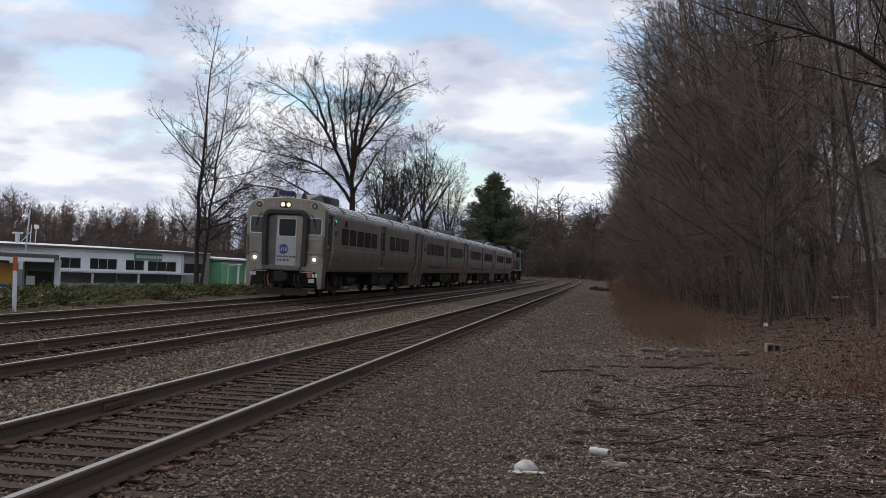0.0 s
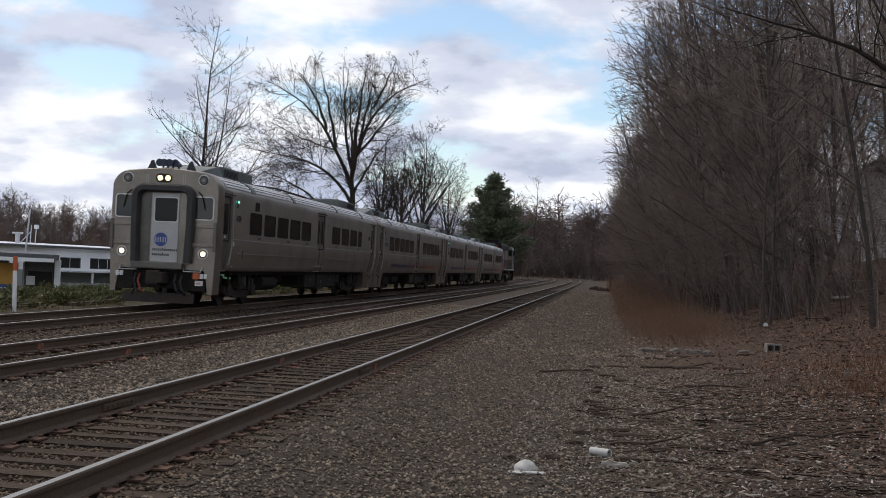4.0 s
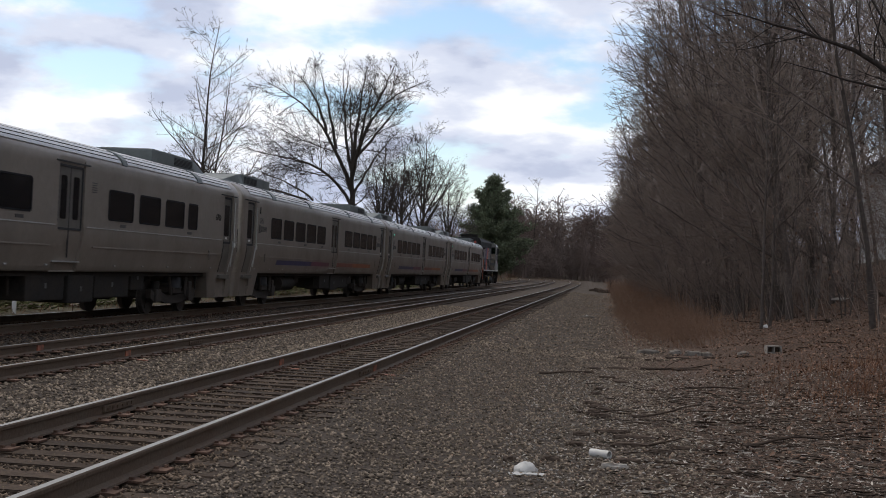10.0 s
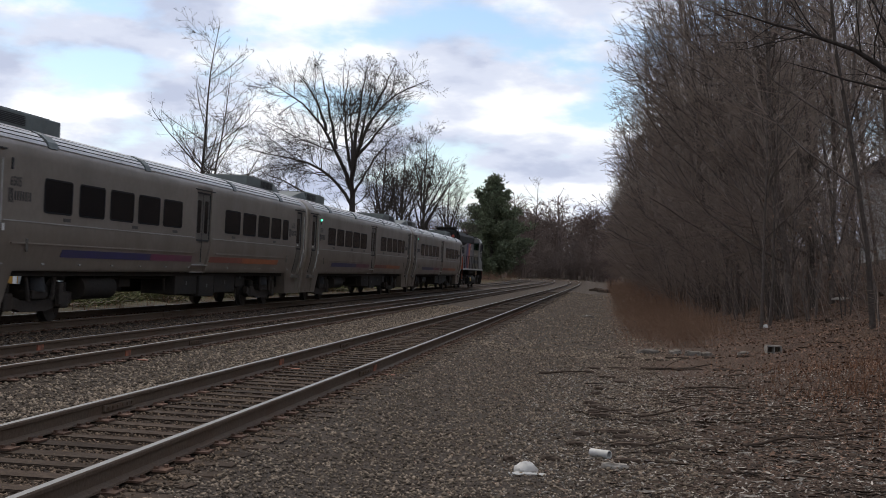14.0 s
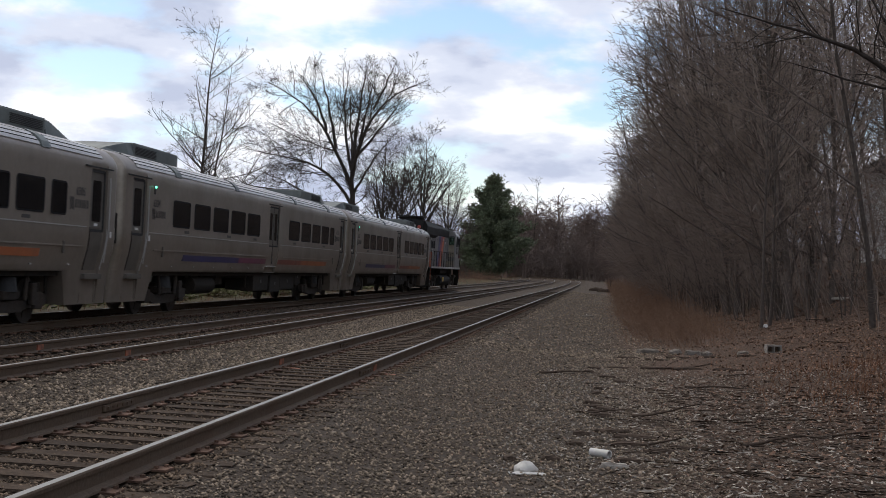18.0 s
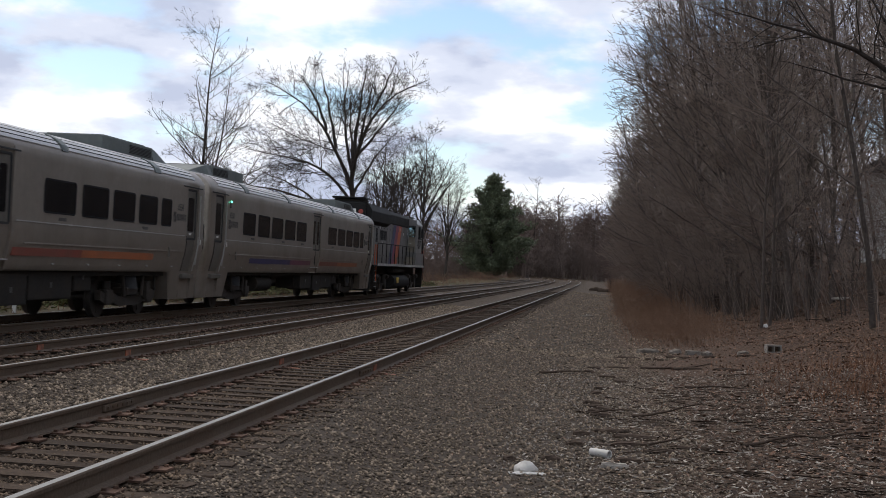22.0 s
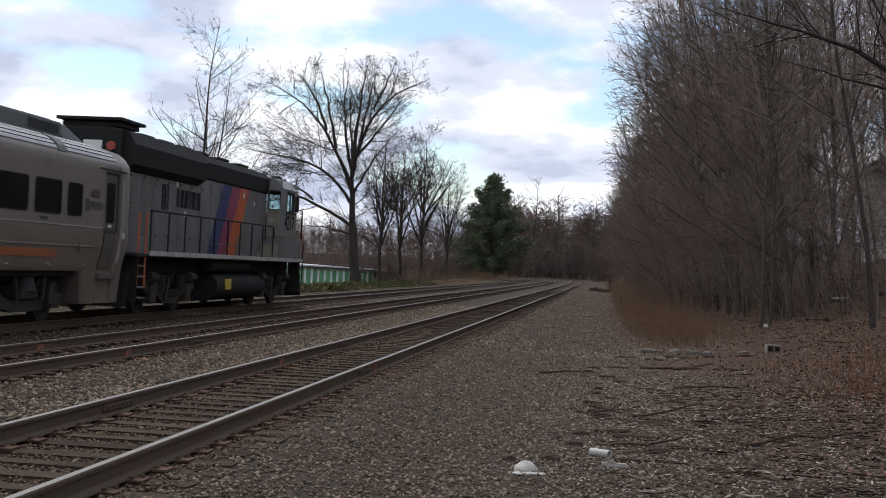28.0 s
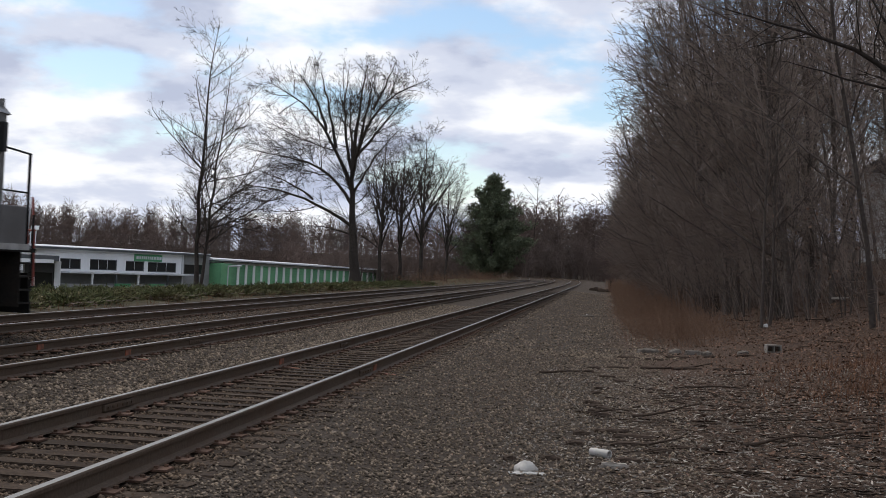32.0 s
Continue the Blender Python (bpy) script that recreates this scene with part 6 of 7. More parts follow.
def stems(seed, n, where, tall, radius, twigs, lean=0.18, droop=0.0, swell=0.0):
    """Loose upright stems with a few side twigs, joined: where(rng) gives o and y."""
    rng = np.random.default_rng(seed)
    main, side = [], []
    for _ in range(n):
        o, yy = where(rng)
        h = tall * rng.uniform(0.5, 1.2) * (1 if not swell else 0.45 + swell * abs(noise.noise(Vector((o * 0.5, yy * 0.22, 2)))))
        p = np.array([o, yy, ground_z(o, yy) - 0.03])
        d = np.array([rng.normal(0, lean) - lean * 1.3, rng.normal(0, lean), 1.0])
        pts = [p]
        for k in range(4):
            d = d / np.linalg.norm(d)
            pts.append(pts[-1] + d * h / 4)
            d = d + rng.normal(0, 0.12, 3) - np.array([droop * 0.4, 0, droop * k * 0.3])
        pts = np.array(pts)
        main.append((pts, radius * np.linspace(1, 0.25, 5) * rng.uniform(0.6, 1.3)))
        for k in range(twigs):
            t = rng.uniform(0.25, 0.98) * 4
            j = min(int(t), 3)
            q = pts[j] + (pts[j + 1] - pts[j]) * (t - j)
            w = rng.normal(0, 1, 3) + np.array([-0.7, 0, 0.45])
            w /= np.linalg.norm(w)
            ln = h * rng.uniform(0.12, 0.34)
            side.append((np.array([q, q + w * ln * 0.5, q + w * ln + rng.normal(0, 0.05, 3) * ln]), radius * np.array([0.5, 0.32, 0.12])))
    v1, f1 = tubes(main, 3)
    if not side:
        return v1, f1
    v2, f2 = tubes(side, 2)
    return np.concatenate([v1, v2]), np.concatenate([f1, f2 + len(v1)])


def stuff(name, verts, faces, material, label, category):
    ob = link(name, fast_mesh(name, verts, faces), material)
    ob.matrix_world = ALONG
    return tagged(ob, label, category, kind="stuff")


def edge(rng, lo, hi, y0, y1, power=1.0):
    return rng.uniform(lo, hi), y0 + (y1 - y0) * rng.uniform(0, 1) ** power


stuff("thicket", *stems(3, 900, lambda r: (9.0 + 9 * r.uniform() ** 1.1, 46 + 100 * r.uniform() ** 1.5), 5.0, 0.009, 22, 0.26), M["twig"], "tangled grey-brown saplings and bare undergrowth", "undergrowth")
stuff("thicket", *stems(4, 1100, lambda r: edge(r, 7.6, 13, 58, 240, 1.3), 6.0, 0.018, 12, 0.18), M["twig"], "tangled grey-brown saplings and bare undergrowth", "undergrowth")
stuff("thicket", *stems(9, 90, lambda r: edge(r, 9.8, 17, 32, 46, 1.0), 2.6, 0.009, 7, 0.22), M["twig"], "tangled grey-brown saplings and bare undergrowth", "undergrowth")
stuff("red_brush", *stems(5, 2100, lambda r: (r.triangular(4.7, 6.4, 8.4), 36.0 + 30 * r.uniform() ** 1.2), 1.15, 0.005, 6, 0.30, 0.14, 1.5), M["redtwig"], "low reddish-brown leafless brush at the wood's edge", "brush")
stuff("red_brush", *stems(6, 1300, lambda r: edge(r, 5.0, 8.8, 62, 190, 1.4), 1.5, 0.009, 5, 0.22, 0.1), M["redtwig"], "low reddish-brown leafless brush at the wood's edge", "brush")
stuff("red_brush", *stems(8, 200, lambda r: edge(r, 9.0, 13, 18, 32, 1.0), 0.5, 0.0035, 3, 0.25, 0.2), M["redtwig"], "thin reddish weeds on the leaf litter", "brush")


stuff("red_brush", *stems(10, 700, lambda r: edge(r, -15.0, -10.0, 112, 235, 1.0), 1.5, 0.012, 6, 0.24, 0.1), M["redtwig"], "low brown leafless brush beyond the far track", "brush")


def far_wood(seed, spots, material, name, label):
    """Many small bare trees joined: spots are world places with a height."""
    rng = np.random.default_rng(seed)
    kinds = []
    for k in range(4):
        tree = bare_tree(seed * 10 + k, ((((0, 0, -0.3), (0.3, 0, 6), (0.2, 0.4, 13)), 0.16), (((0.1, 0, 4), (1.2, 0.4, 8), (1.9, 0.5, 12)), 0.09)), ((1.5, 0.08, 50, 0.38, 2, 0.14, 0.07), (1.7, 0.1, 48, 0.66, 1, 0.15, 0.05)), 0.042, "fartwig", "fartwig", 4)
        vv, ff, count = [], [], 0
        for nm, me in tree:
            co = np.empty(3 * len(me.vertices), dtype=np.float32)
            me.vertices.foreach_get("co", co)
            vi = np.empty(len(me.loops), dtype=np.int32)
            me.loops.foreach_get("vertex_index", vi)
            vv.append(co.reshape(-1, 3))
            ff.append(vi.reshape(-1, 4) + count)
            count += len(me.vertices)
            bpy.data.meshes.remove(me)
        kinds.append((np.concatenate(vv), np.concatenate(ff)))
    vs, fs, base = [], [], 0
    for x, yy, z, h in spots:
        v, f = kinds[rng.integers(4)]
        a, s = rng.uniform(0, 6.283), h / 14
        c, sn = math.cos(a) * s, math.sin(a) * s
        w = np.stack([x + v[:, 0] * c - v[:, 1] * sn, yy + v[:, 0] * sn + v[:, 1] * c, z + v[:, 2] * s], 1)
        vs.append(w)
        fs.append(f + base)
        base += len(v)
    ob = link(name, fast_mesh(name, np.concatenate(vs), np.concatenate(fs)), material)
    return tagged(ob, label, "woodland", kind="stuff")


rng0 = np.random.default_rng(77)


def hillside(name, b0, b1, d0, d1, top, label):
    """A wooded rise across the view, from bearing b0 to b1, climbing between two depths."""
    cols, rows = 40, 8
    verts = []
    for j in range(rows):
        for i in range(cols):
            b = b0 + (b1 - b0) * i / (cols - 1)
            d = d0 + (d1 - d0) * j / (rows - 1)
            q = ALONG.inverted() @ Vector((b * d, d, 0))
            t = j / (rows - 1)
            z = -3.2 + (top + 3.2) * (t * t * (3 - 2 * t)) + 1.3 * noise.noise(Vector((b * 40, t * 3, 1.0)))
            verts.append((b * d, d, z if j < rows - 1 else z))
    faces = [(j * cols + i, j * cols + i + 1, (j + 1) * cols + i + 1, (j + 1) * cols + i) for j in range(rows - 1) for i in range(cols - 1)]
    n = len(verts)
    verts += [(verts[(rows - 1) * cols + i][0] * 1.3, verts[(rows - 1) * cols + i][1] * 1.3, -4.0) for i in range(cols)]
    faces += [((rows - 1) * cols + i, (rows - 1) * cols + i + 1, n + i + 1, n + i) for i in range(cols - 1)]
    ob = solid(name, verts, faces, M["litterhill"], None, smooth=True)
    return tagged(ob, label, "hillside", kind="structure")


M["litterhill"] = paint("leaf_covered_hill", (0.03, 0.023, 0.019), (0.105, 0.08, 0.066), 0.95, 0, 1.6, 0.12, 0.8, gap=0.5, shine=0.1)
hillside("backdrop_hill", -0.60, 0.05, 215, 246, 3.0, "brown wooded hillside behind the low buildings")
spots = []
for k in range(900):
    b = rng0.uniform(-0.40, 0.045)
    d, h = (rng0.uniform(206, 232), rng0.uniform(6.0, 9.5)) if k % 2 == 0 else (rng0.uniform(232, 248), rng0.uniform(6.0, 9.5))
    t = min(max((d - 215) / 31, 0), 1)
    h *= 0.93 + 0.5 * noise.noise(Vector((b * 38, 4.0, 0)))
    spots.append((b * d, d, -3.3 + 6.0 * t * t * (3 - 2 * t), h))
hillside("backdrop_hill", 0.02, 0.42, 300, 365, 7.5, "dark wooded rise where the tracks bend away")
far_wood(5, spots, M["fartwig"], "far_wood", "bare brown woodland on the hillside")
spots = []
for k in range(180):
    b, d = rng0.uniform(0.035, 0.150), rng0.uniform(255, 345)
    spots.append((b * d, d, 0.3, rng0.uniform(12, 18.0)))
for k in range(150):
    b, d = rng0.uniform(0.04, 0.135), rng0.uniform(238, 256)
    spots.append((b * d, d, 0.2, rng0.uniform(4, 9)))
far_wood(6, spots, M["fartwig"], "far_wood", "bare grey-brown woodland where the tracks bend away")

spots = []
for k in range(150):
    q = at(rng0.uniform(26, 62), rng0.uniform(42, 150), -0.2).translation
    spots.append((q.x, q.y, q.z, rng0.uniform(9, 15)))
far_wood(7, spots, M["fartwig"], "far_wood", "bare brown woodland climbing the bank")

# ---- buildings beyond the tracks ----
M["wall_white"] = paint("white_painted_wall", (0.76, 0.765, 0.76), (0.84, 0.845, 0.84), 0.8, 0, 3, 0.3, 0.05, stain=(0.62, 0.61, 0.585), stain_amount=0.35)
M["wall_grey"] = paint("grey_dock_wall", (0.22, 0.22, 0.215), (0.30, 0.30, 0.29), 0.85, 0, 3, 0.4, 0.1)
M["roof_white"] = paint("pale_metal_roof", (0.52, 0.53, 0.54), (0.66, 0.67, 0.68), 0.5, 0.2, 2, 0.3, 0.05)
M["fascia"] = paint("dark_fascia", (0.07, 0.075, 0.08), (0.11, 0.115, 0.12), 0.6, 0, 4, 0.5, 0.05)
M["green_door"] = paint("green_roller_door", (0.12, 0.32, 0.16), (0.165, 0.40, 0.205), 0.55, 0, 4, 0.6, 0.05, vary=0.18)
M["green_sign"] = paint("green_sign", (0.05, 0.25, 0.10), (0.07, 0.30, 0.13), 0.5, 0, 4, 0.6, 0.0)
M["window_dark"] = glass("dark_window", (0.02, 0.022, 0.024), 0.08)
M["van_yellow"] = paint("yellow_panel", (0.55, 0.28, 0.03), (0.65, 0.35, 0.05), 0.5, 0, 4, 0.6, 0.0)
M["van_blue"] = paint("blue_panel", (0.04, 0.08, 0.25), (0.06, 0.11, 0.32), 0.5, 0, 4, 0.6, 0.0)
M["roof_dark"] = paint("dark_shingle", (0.05, 0.045, 0.045), (0.09, 0.08, 0.078), 0.9, 0, 6, 0.5, 0.2)
M["cladding"] = paint("pale_siding", (0.66, 0.65, 0.62), (0.76, 0.75, 0.72), 0.8, 0, 6, 0.5, 0.05)

ROW = Matrix.Translation((-42.6, 150.0, 0.0)) @ Matrix.Rotation(math.atan2(57.0, 27.2), 4, "Z")     # x along the front, y into the building




def wall_with_openings(name, material, parent, x0, x1, z0, z1, thick, holes):
    """A wall along x cut by rectangular holes (a, b, low, high), as butted blocks in one mesh."""
    bm, x = B(), x0
    for a, b, lo, hi in sorted(holes):
        if a > x:
            box(bm, x, a, 0, thick, z0, z1)
        if lo > z0:
            box(bm, a, b, 0, thick, z0, lo)
        if hi < z1:
            box(bm, a, b, 0, thick, hi, z1)
        x = b
    box(bm, x, x1, 0, thick, z0, z1)
    bmesh.ops.remove_doubles(bm, verts=bm.verts, dist=0.001)
    return part(name, bm, material, parent)


office = empty("office_building", ROW, label="long low white building with dark windows and a loading canopy", category="building")
holes = [(-26.0, -22.0, -0.72, 0.5), (-20.0, -16.5, -0.72, 0.5), (-14.0, -9.5, -0.72, 0.5), (-1.7, 1.8, -0.72, 0.5), (3.35, 8.2, -0.75, 0.52), (9.8, 13.35, -0.75, 0.48), (14.05, 19.8, -0.8, 0.44)]
wall_with_openings("front_wall", M["wall_white"], office, -34, 21.0, -1.0, 1.62, 0.3, holes).data.name = "front_wall"
for a, b, lo, hi in holes:
    fr = part("window", box(box(box(box(B(), a, b, 0.06, 0.16, lo, lo + 0.09), a, b, 0.06, 0.16, hi - 0.09, hi), a, a + 0.09, 0.065, 0.155, lo + 0.09, hi - 0.09), b - 0.09, b, 0.065, 0.155, lo + 0.09, hi - 0.09), M["fascia"], office, "dark framed window band")
    n = max(2, int((b - a) / 1.5))
    step = (b - a - 0.18) / n
    for k in range(n):
        q = a + 0.09 + k * step
        boxed("pane", M["window_dark"], fr, q, q + step - 0.06, 0.10, 0.12, lo + 0.09, hi - 0.09)
        if k:
            boxed("mullion", M["roof_white"], fr, q - 0.06, q, 0.07, 0.14, lo + 0.09, hi - 0.09)
boxed("dock_wall", M["wall_grey"], office, -34, 21.0, 0.02, 0.3, -2.95, -1.0)
boxed("rear_wall", M["wall_white"], office, -34, 24, 18.0, 18.3, -2.95, 1.62)
for x in (-34.0, 23.7):
    boxed("end_wall", M["wall_white"], office, x, x + 0.3, 0.3, 18.0, -2.95, 1.62)
rings = [[(x, -0.5, 1.62), (x, 18.6, 1.9), (x, 18.6, 2.05), (x, -0.5, 1.80)] for x in (-35, 26.5)]
loft("roof", rings, M["roof_white"], office, "pale flat metal roof", smooth=False)
boxed("roof_fascia", M["fascia"], office, -35, 26.5, -0.56, -0.502, 1.50, 1.74, label="dark roof-edge gutter")
canopy = boxed("loading_canopy", M["roof_white"], office, -3.0, 21.4, -2.6, -0.01, -1.12, -0.95, label="pale loading canopy")
for x in (1.05, 5.2, 9.3, 15.0, 21.0):
    boxed("canopy_post", M["wall_white"] if x in (1.05, 9.3, 21.0) else M["fascia"], office, x - 0.1, x + 0.1, -2.5, -2.3, -2.95, -1.12)
boxed("dock_edge", M["wall_grey"], office, -3.0, 21.4, -2.7, 0.01, -2.95, -2.35)
for x in (4.6, 11.0):
    boxed("dock_bin", M["green_sign"], office, x, x + 2.6, -2.98, -2.72, -2.9, -2.2, bevel=0.03, label="green bin before the dock")
sign = boxed("sign_board", M["green_sign"], office, 11.3, 16.7, -0.12, -0.01, 0.50, 1.34, bevel=0.02, label="green sign board with pale lettering")
bm, x = B(), 11.6
while x < 16.2:
    w = 0.22 + 0.1 * (int(x * 10) % 3)
    box(bm, x, x + w, -0.135, -0.121, 0.75, 1.12)
    x += w + 0.14
part("sign_lettering", bm, M["roof_white"], sign)
# entrance block
wall_with_openings("entrance_wall", M["wall_grey"], office, 21.0, 27.0, -2.95, 1.5, 0.25, [(21.5, 26.0, -0.9, 0.3)])
boxed("entrance_glass", M["window_dark"], office, 21.5, 26.0, 0.1, 0.14, -0.9, 0.3)
boxed("downpipe", M["roof_white"], office, 20.85, 21.15, -0.14, -0.01, -2.9, 1.5)
boxed("cable_box", M["wall_white"], office, -8.0, -7.4, -0.2, -0.01, 0.2, 0.6)
rods("roof_vent", M["roof_white"], office, [(-5.4, 3.0, 1.9), (-5.4, 3.0, 2.9)], 0.25, "pale roof vent", 10)
boxed("vent_cap", M["roof_white"], office, -5.85, -4.95, 2.6, 3.4, 2.9, 3.1, bevel=0.05)
for x in (-3.4, -2.6):
    rods("roof_mast", M["roof_white"], office, [(x, 3.0, 1.8), (x + 0.1, 3.0, 4.0)], 0.06, sides=6)
rods("roof_mast", M["roof_white"], office, [(-5.0, 3.0, 1.9), (-3.4, 3.0, 3.2)], 0.05, sides=6)
boxed("mast_box", M["wall_white"], office, -2.7, -2.3, 2.8, 3.2, 3.6, 4.05, bevel=0.03)

storage = empty("storage_building", ROW @ Matrix.Translation((27.2, 0, 0)) @ Matrix.Rotation(radians(0.62), 4, "Y"), label="long low storage building with green roller doors between white pilasters", category="building")
boxed("back_wall", M["wall_white"], storage, 0, 82, 0.35, 9.0, -3.6, 0.95)
rings = [[(x, -0.6, 1.02), (x, 9.4, 1.35), (x, 9.4, 1.5), (x, -0.6, 1.22)] for x in (-0.3, 82.5)]
loft("roof", rings, M["roof_white"], storage, "pale corrugated roof", smooth=False)
boxed("eave_shadow_board", M["fascia"], storage, -0.3, 82.5, -0.5, 0.34, 0.88, 1.018)
door = None
for k in range(40):
    x = 3.0 + k * 1.95
    if door is None:
        zig = [(0.09 if j % 2 else 0.06, -3.4 + 0.2 * j) for j in range(21)]
        rings = [[(x_, a_, z_) for a_, z_ in zig] + [(x_, 0.2, 0.6), (x_, 0.2, -3.4)] for x_ in (0.0, 1.35)]
        door = loft("roller_door", rings, M["green_door"], storage, smooth=False)
    else:
        d2 = new("roller_door", door.data)
        d2.parent = storage
        d2.location = (x - 3.0, 0, 0)
    p2 = new("pilaster", bpy.data.meshes["pilaster"]) if k else boxed("pilaster", M["wall_white"], storage, 4.38, 4.9, 0.0, 0.34, -3.5, 0.60)
    if k:
        p2.parent = storage
        p2.location = (x - 3.0, 0, 0)
door.location = (3.0, 0, 0)
for o_ in storage.children:
    if o_.name.startswith("roller_door") and o_ is not door:
        o_.location.x += 3.0
boxed("lintel", M["roof_white"], storage, 3.0, 81.0, 0.02, 0.34, 0.62, 0.87)
boxed("green_end_room", M["green_door"], storage, 0.2, 2.6, -1.6, 0.34, -3.5, 0.66, bevel=0.02, label="green end compartment")
rods("gate_frame", M["roof_white"], storage, [(0.4, -2.6, -3.4), (0.4, -2.6, 0.3), (3.4, -2.6, 0.45)], 0.09, "white pipe gate frame", 6)

# the fuel stop's canopy and kiosk, nearer to the tracks
stop = empty("fuel_stop", Matrix.Translation(bearing(-0.305, 108)) @ Matrix.Rotation(radians(18), 4, "Z"), label="small fuel stop with flat canopy and yellow kiosk", category="building")
boxed("canopy_roof", M["fascia"], stop, -7.0, 1.2, -3.0, 3.0, 3.30, 3.75, bevel=0.03, label="dark flat canopy roof")
boxed("canopy_band", M["wall_white"], stop, -7.0, 0.8, -3.05, -3.002, 3.12, 3.42, label="white canopy band")
for x in (-6.4, 1.2):
    boxed("canopy_post", M["wall_white"], stop, x - 0.25, x + 0.25, -0.3, 0.3, 0, 3.3, bevel=0.03)
boxed("kiosk_wall", M["fascia"], stop, -1.4, 1.4, 0.4, 2.6, 0, 3.29)
boxed("kiosk_window", M["window_dark"], stop, -1.1, 0.8, 0.36, 0.399, 1.0, 2.3)
boxed("kiosk_frame", M["wall_white"], stop, -1.25, -0.55, 0.30, 0.358, 1.15, 1.9)
boxed("yellow_panel", M["van_yellow"], stop, -7.2, -1.9, -0.6, -0.4, 1.15, 2.9, label="yellow wall panel")
boxed("blue_panel", M["van_blue"], stop, -7.2, -1.9, -0.6, -0.4, 0.35, 1.146, label="blue wall panel")
bm = B()
for k in range(3):
    box(bm, -3.6 + 0.32 * k, -3.4 + 0.32 * k, -0.62, -0.602, 0.65, 0.9)
part("panel_lettering", bm, M["wall_white"], stop)
rods("flag_pole", M["roof_white"], stop, [(-1.6, 2.6, 0), (-1.2, 2.6, 7.4)], 0.07, "grey pole", 6)


def house(place, w, d, h, label, wallm):
    root = empty("house", place, label=label, category="house")
    boxed("wall", wallm, root, -w / 2, w / 2, -d / 2, d / 2, -1, h)
    rings = [[(-w / 2 - 0.3, y, h), (w / 2 + 0.3, y, h), (0, y, h + w * 0.35)] for y in (-d / 2 - 0.3, d / 2 + 0.3)]
    loft("roof", rings, M["roof_dark"], root, smooth=False)
    for x in (-w / 4, w / 4):
        wi = boxed("window", M["wall_white"], root, x - 0.6, x + 0.6, -d / 2 - 0.06, -d / 2 + 0.01, h * 0.35, h * 0.8)
        boxed("pane", M["window_dark"], wi, x - 0.5, x + 0.5, -d / 2 - 0.07, -d / 2 - 0.055, h * 0.35 + 0.1, h * 0.8 - 0.1)
    return root


for b, d, w, z in ((-0.266, 252, 4.0, 4.6), (-0.247, 256, 5.0, 5.0), (-0.229, 250, 3.6, 4.2)):
    house(Matrix.Translation(bearing(b, d, z - 2.2)) @ Matrix.Rotation(radians(12), 4, "Z"), w, 6, 2.2, "small pale house among the trees on the hill", M["wall_white"])
house(Matrix.Translation(bearing(0.392, 66) - Vector((0, 0, 0.6))) @ Matrix.Rotation(radians(-20), 4, "Z"), 9, 8, 3.6, "pale house with siding half hidden behind the wood", M["cladding"])

# a white van parked by the far end of the yard
van = empty("van", Matrix.Translation(bearing(0.0065, 238, -1.75)) @ Matrix.Rotation(radians(75), 4, "Z"), label="white delivery van parked in the yard", category="van")
rings = []
for y, hh, w in ((-2.6, 1.1, 0.9), (-2.4, 1.25, 0.95), (-1.6, 1.4, 0.98), (-1.0, 2.15, 0.98), (2.5, 2.25, 0.98), (2.6, 2.1, 0.95)):
    rings.append([(-w, y, 0.4), (w, y, 0.4), (w, y, hh - 0.15), (w - 0.12, y, hh), (-w + 0.12, y, hh), (-w, y, hh - 0.15)])
loft("body", rings, M["wall_white"], van)
for s in (-1, 1):
    boxed("side_window", M["window_dark"], van, *sorted((s * 0.97, s * 0.995)), -0.9, 0.2, 1.35, 1.95)
    for y in (-1.7, 1.6):
        part("wheel", rod(B(), (s * 0.75, y, 0.35), (s * 0.99, y, 0.35), 0.35, 16), M["rubber"], van, smooth=True)

# marker post beside the far track
post = empty("marker_post", Matrix.Translation(bearing(-0.325, 35.6)) @ Matrix.Rotation(radians(-1.5), 4, "Y"), label="slim white marker post with an orange top", category="post")
boxed("post", M["white"], post, -0.055, 0.055, -0.03, 0.03, -0.1, 1.12, bevel=0.008)
boxed("post_top", M["orange"], post, -0.056, 0.056, -0.031, 0.031, 1.121, 1.52, bevel=0.008, label="orange reflective top")

# ---- loose things beside the near track ----
M["concrete"] = paint("weathered_concrete", (0.18, 0.16, 0.135), (0.30, 0.27, 0.235), 0.9, 0, 20, 3, 0.4, stain=(0.12, 0.11, 0.09), stain_amount=0.5)
M["oldblock"] = paint("stained_block", (0.105, 0.088, 0.072), (0.19, 0.165, 0.138), 0.9, 0, 20, 6, 0.4)
M["deadwood"] = islands(paint("dead_wood", (0.026, 0.018, 0.013), (0.11, 0.08, 0.06), 0.9, 0, 18, 2, 0.4, shine=0.12), 0.5)
M["palewood"] = islands(paint("bleached_wood", (0.20, 0.175, 0.145), (0.40, 0.36, 0.31), 0.9, 0, 18, 2, 0.4, shine=0.12), 0.5)
M["plastic"] = paint("dirty_white_plastic", (0.40, 0.385, 0.355), (0.56, 0.545, 0.51), 0.55, 0, 18, 5, 0.1, stain=(0.28, 0.25, 0.21), stain_amount=0.5)
M["pebble"] = islands(paint("pale_pebble", (0.17, 0.148, 0.125), (0.42, 0.38, 0.335), 0.85, fine=40, coarse=6, bump=0.2, shine=0.12), 0.6)
M["mark"] = paint("orange_spray_mark", (0.26, 0.085, 0.045), (0.36, 0.12, 0.06), 0.8, 0, 25, 6, 0.1, stain=(0.09, 0.055, 0.04), stain_amount=0.9)


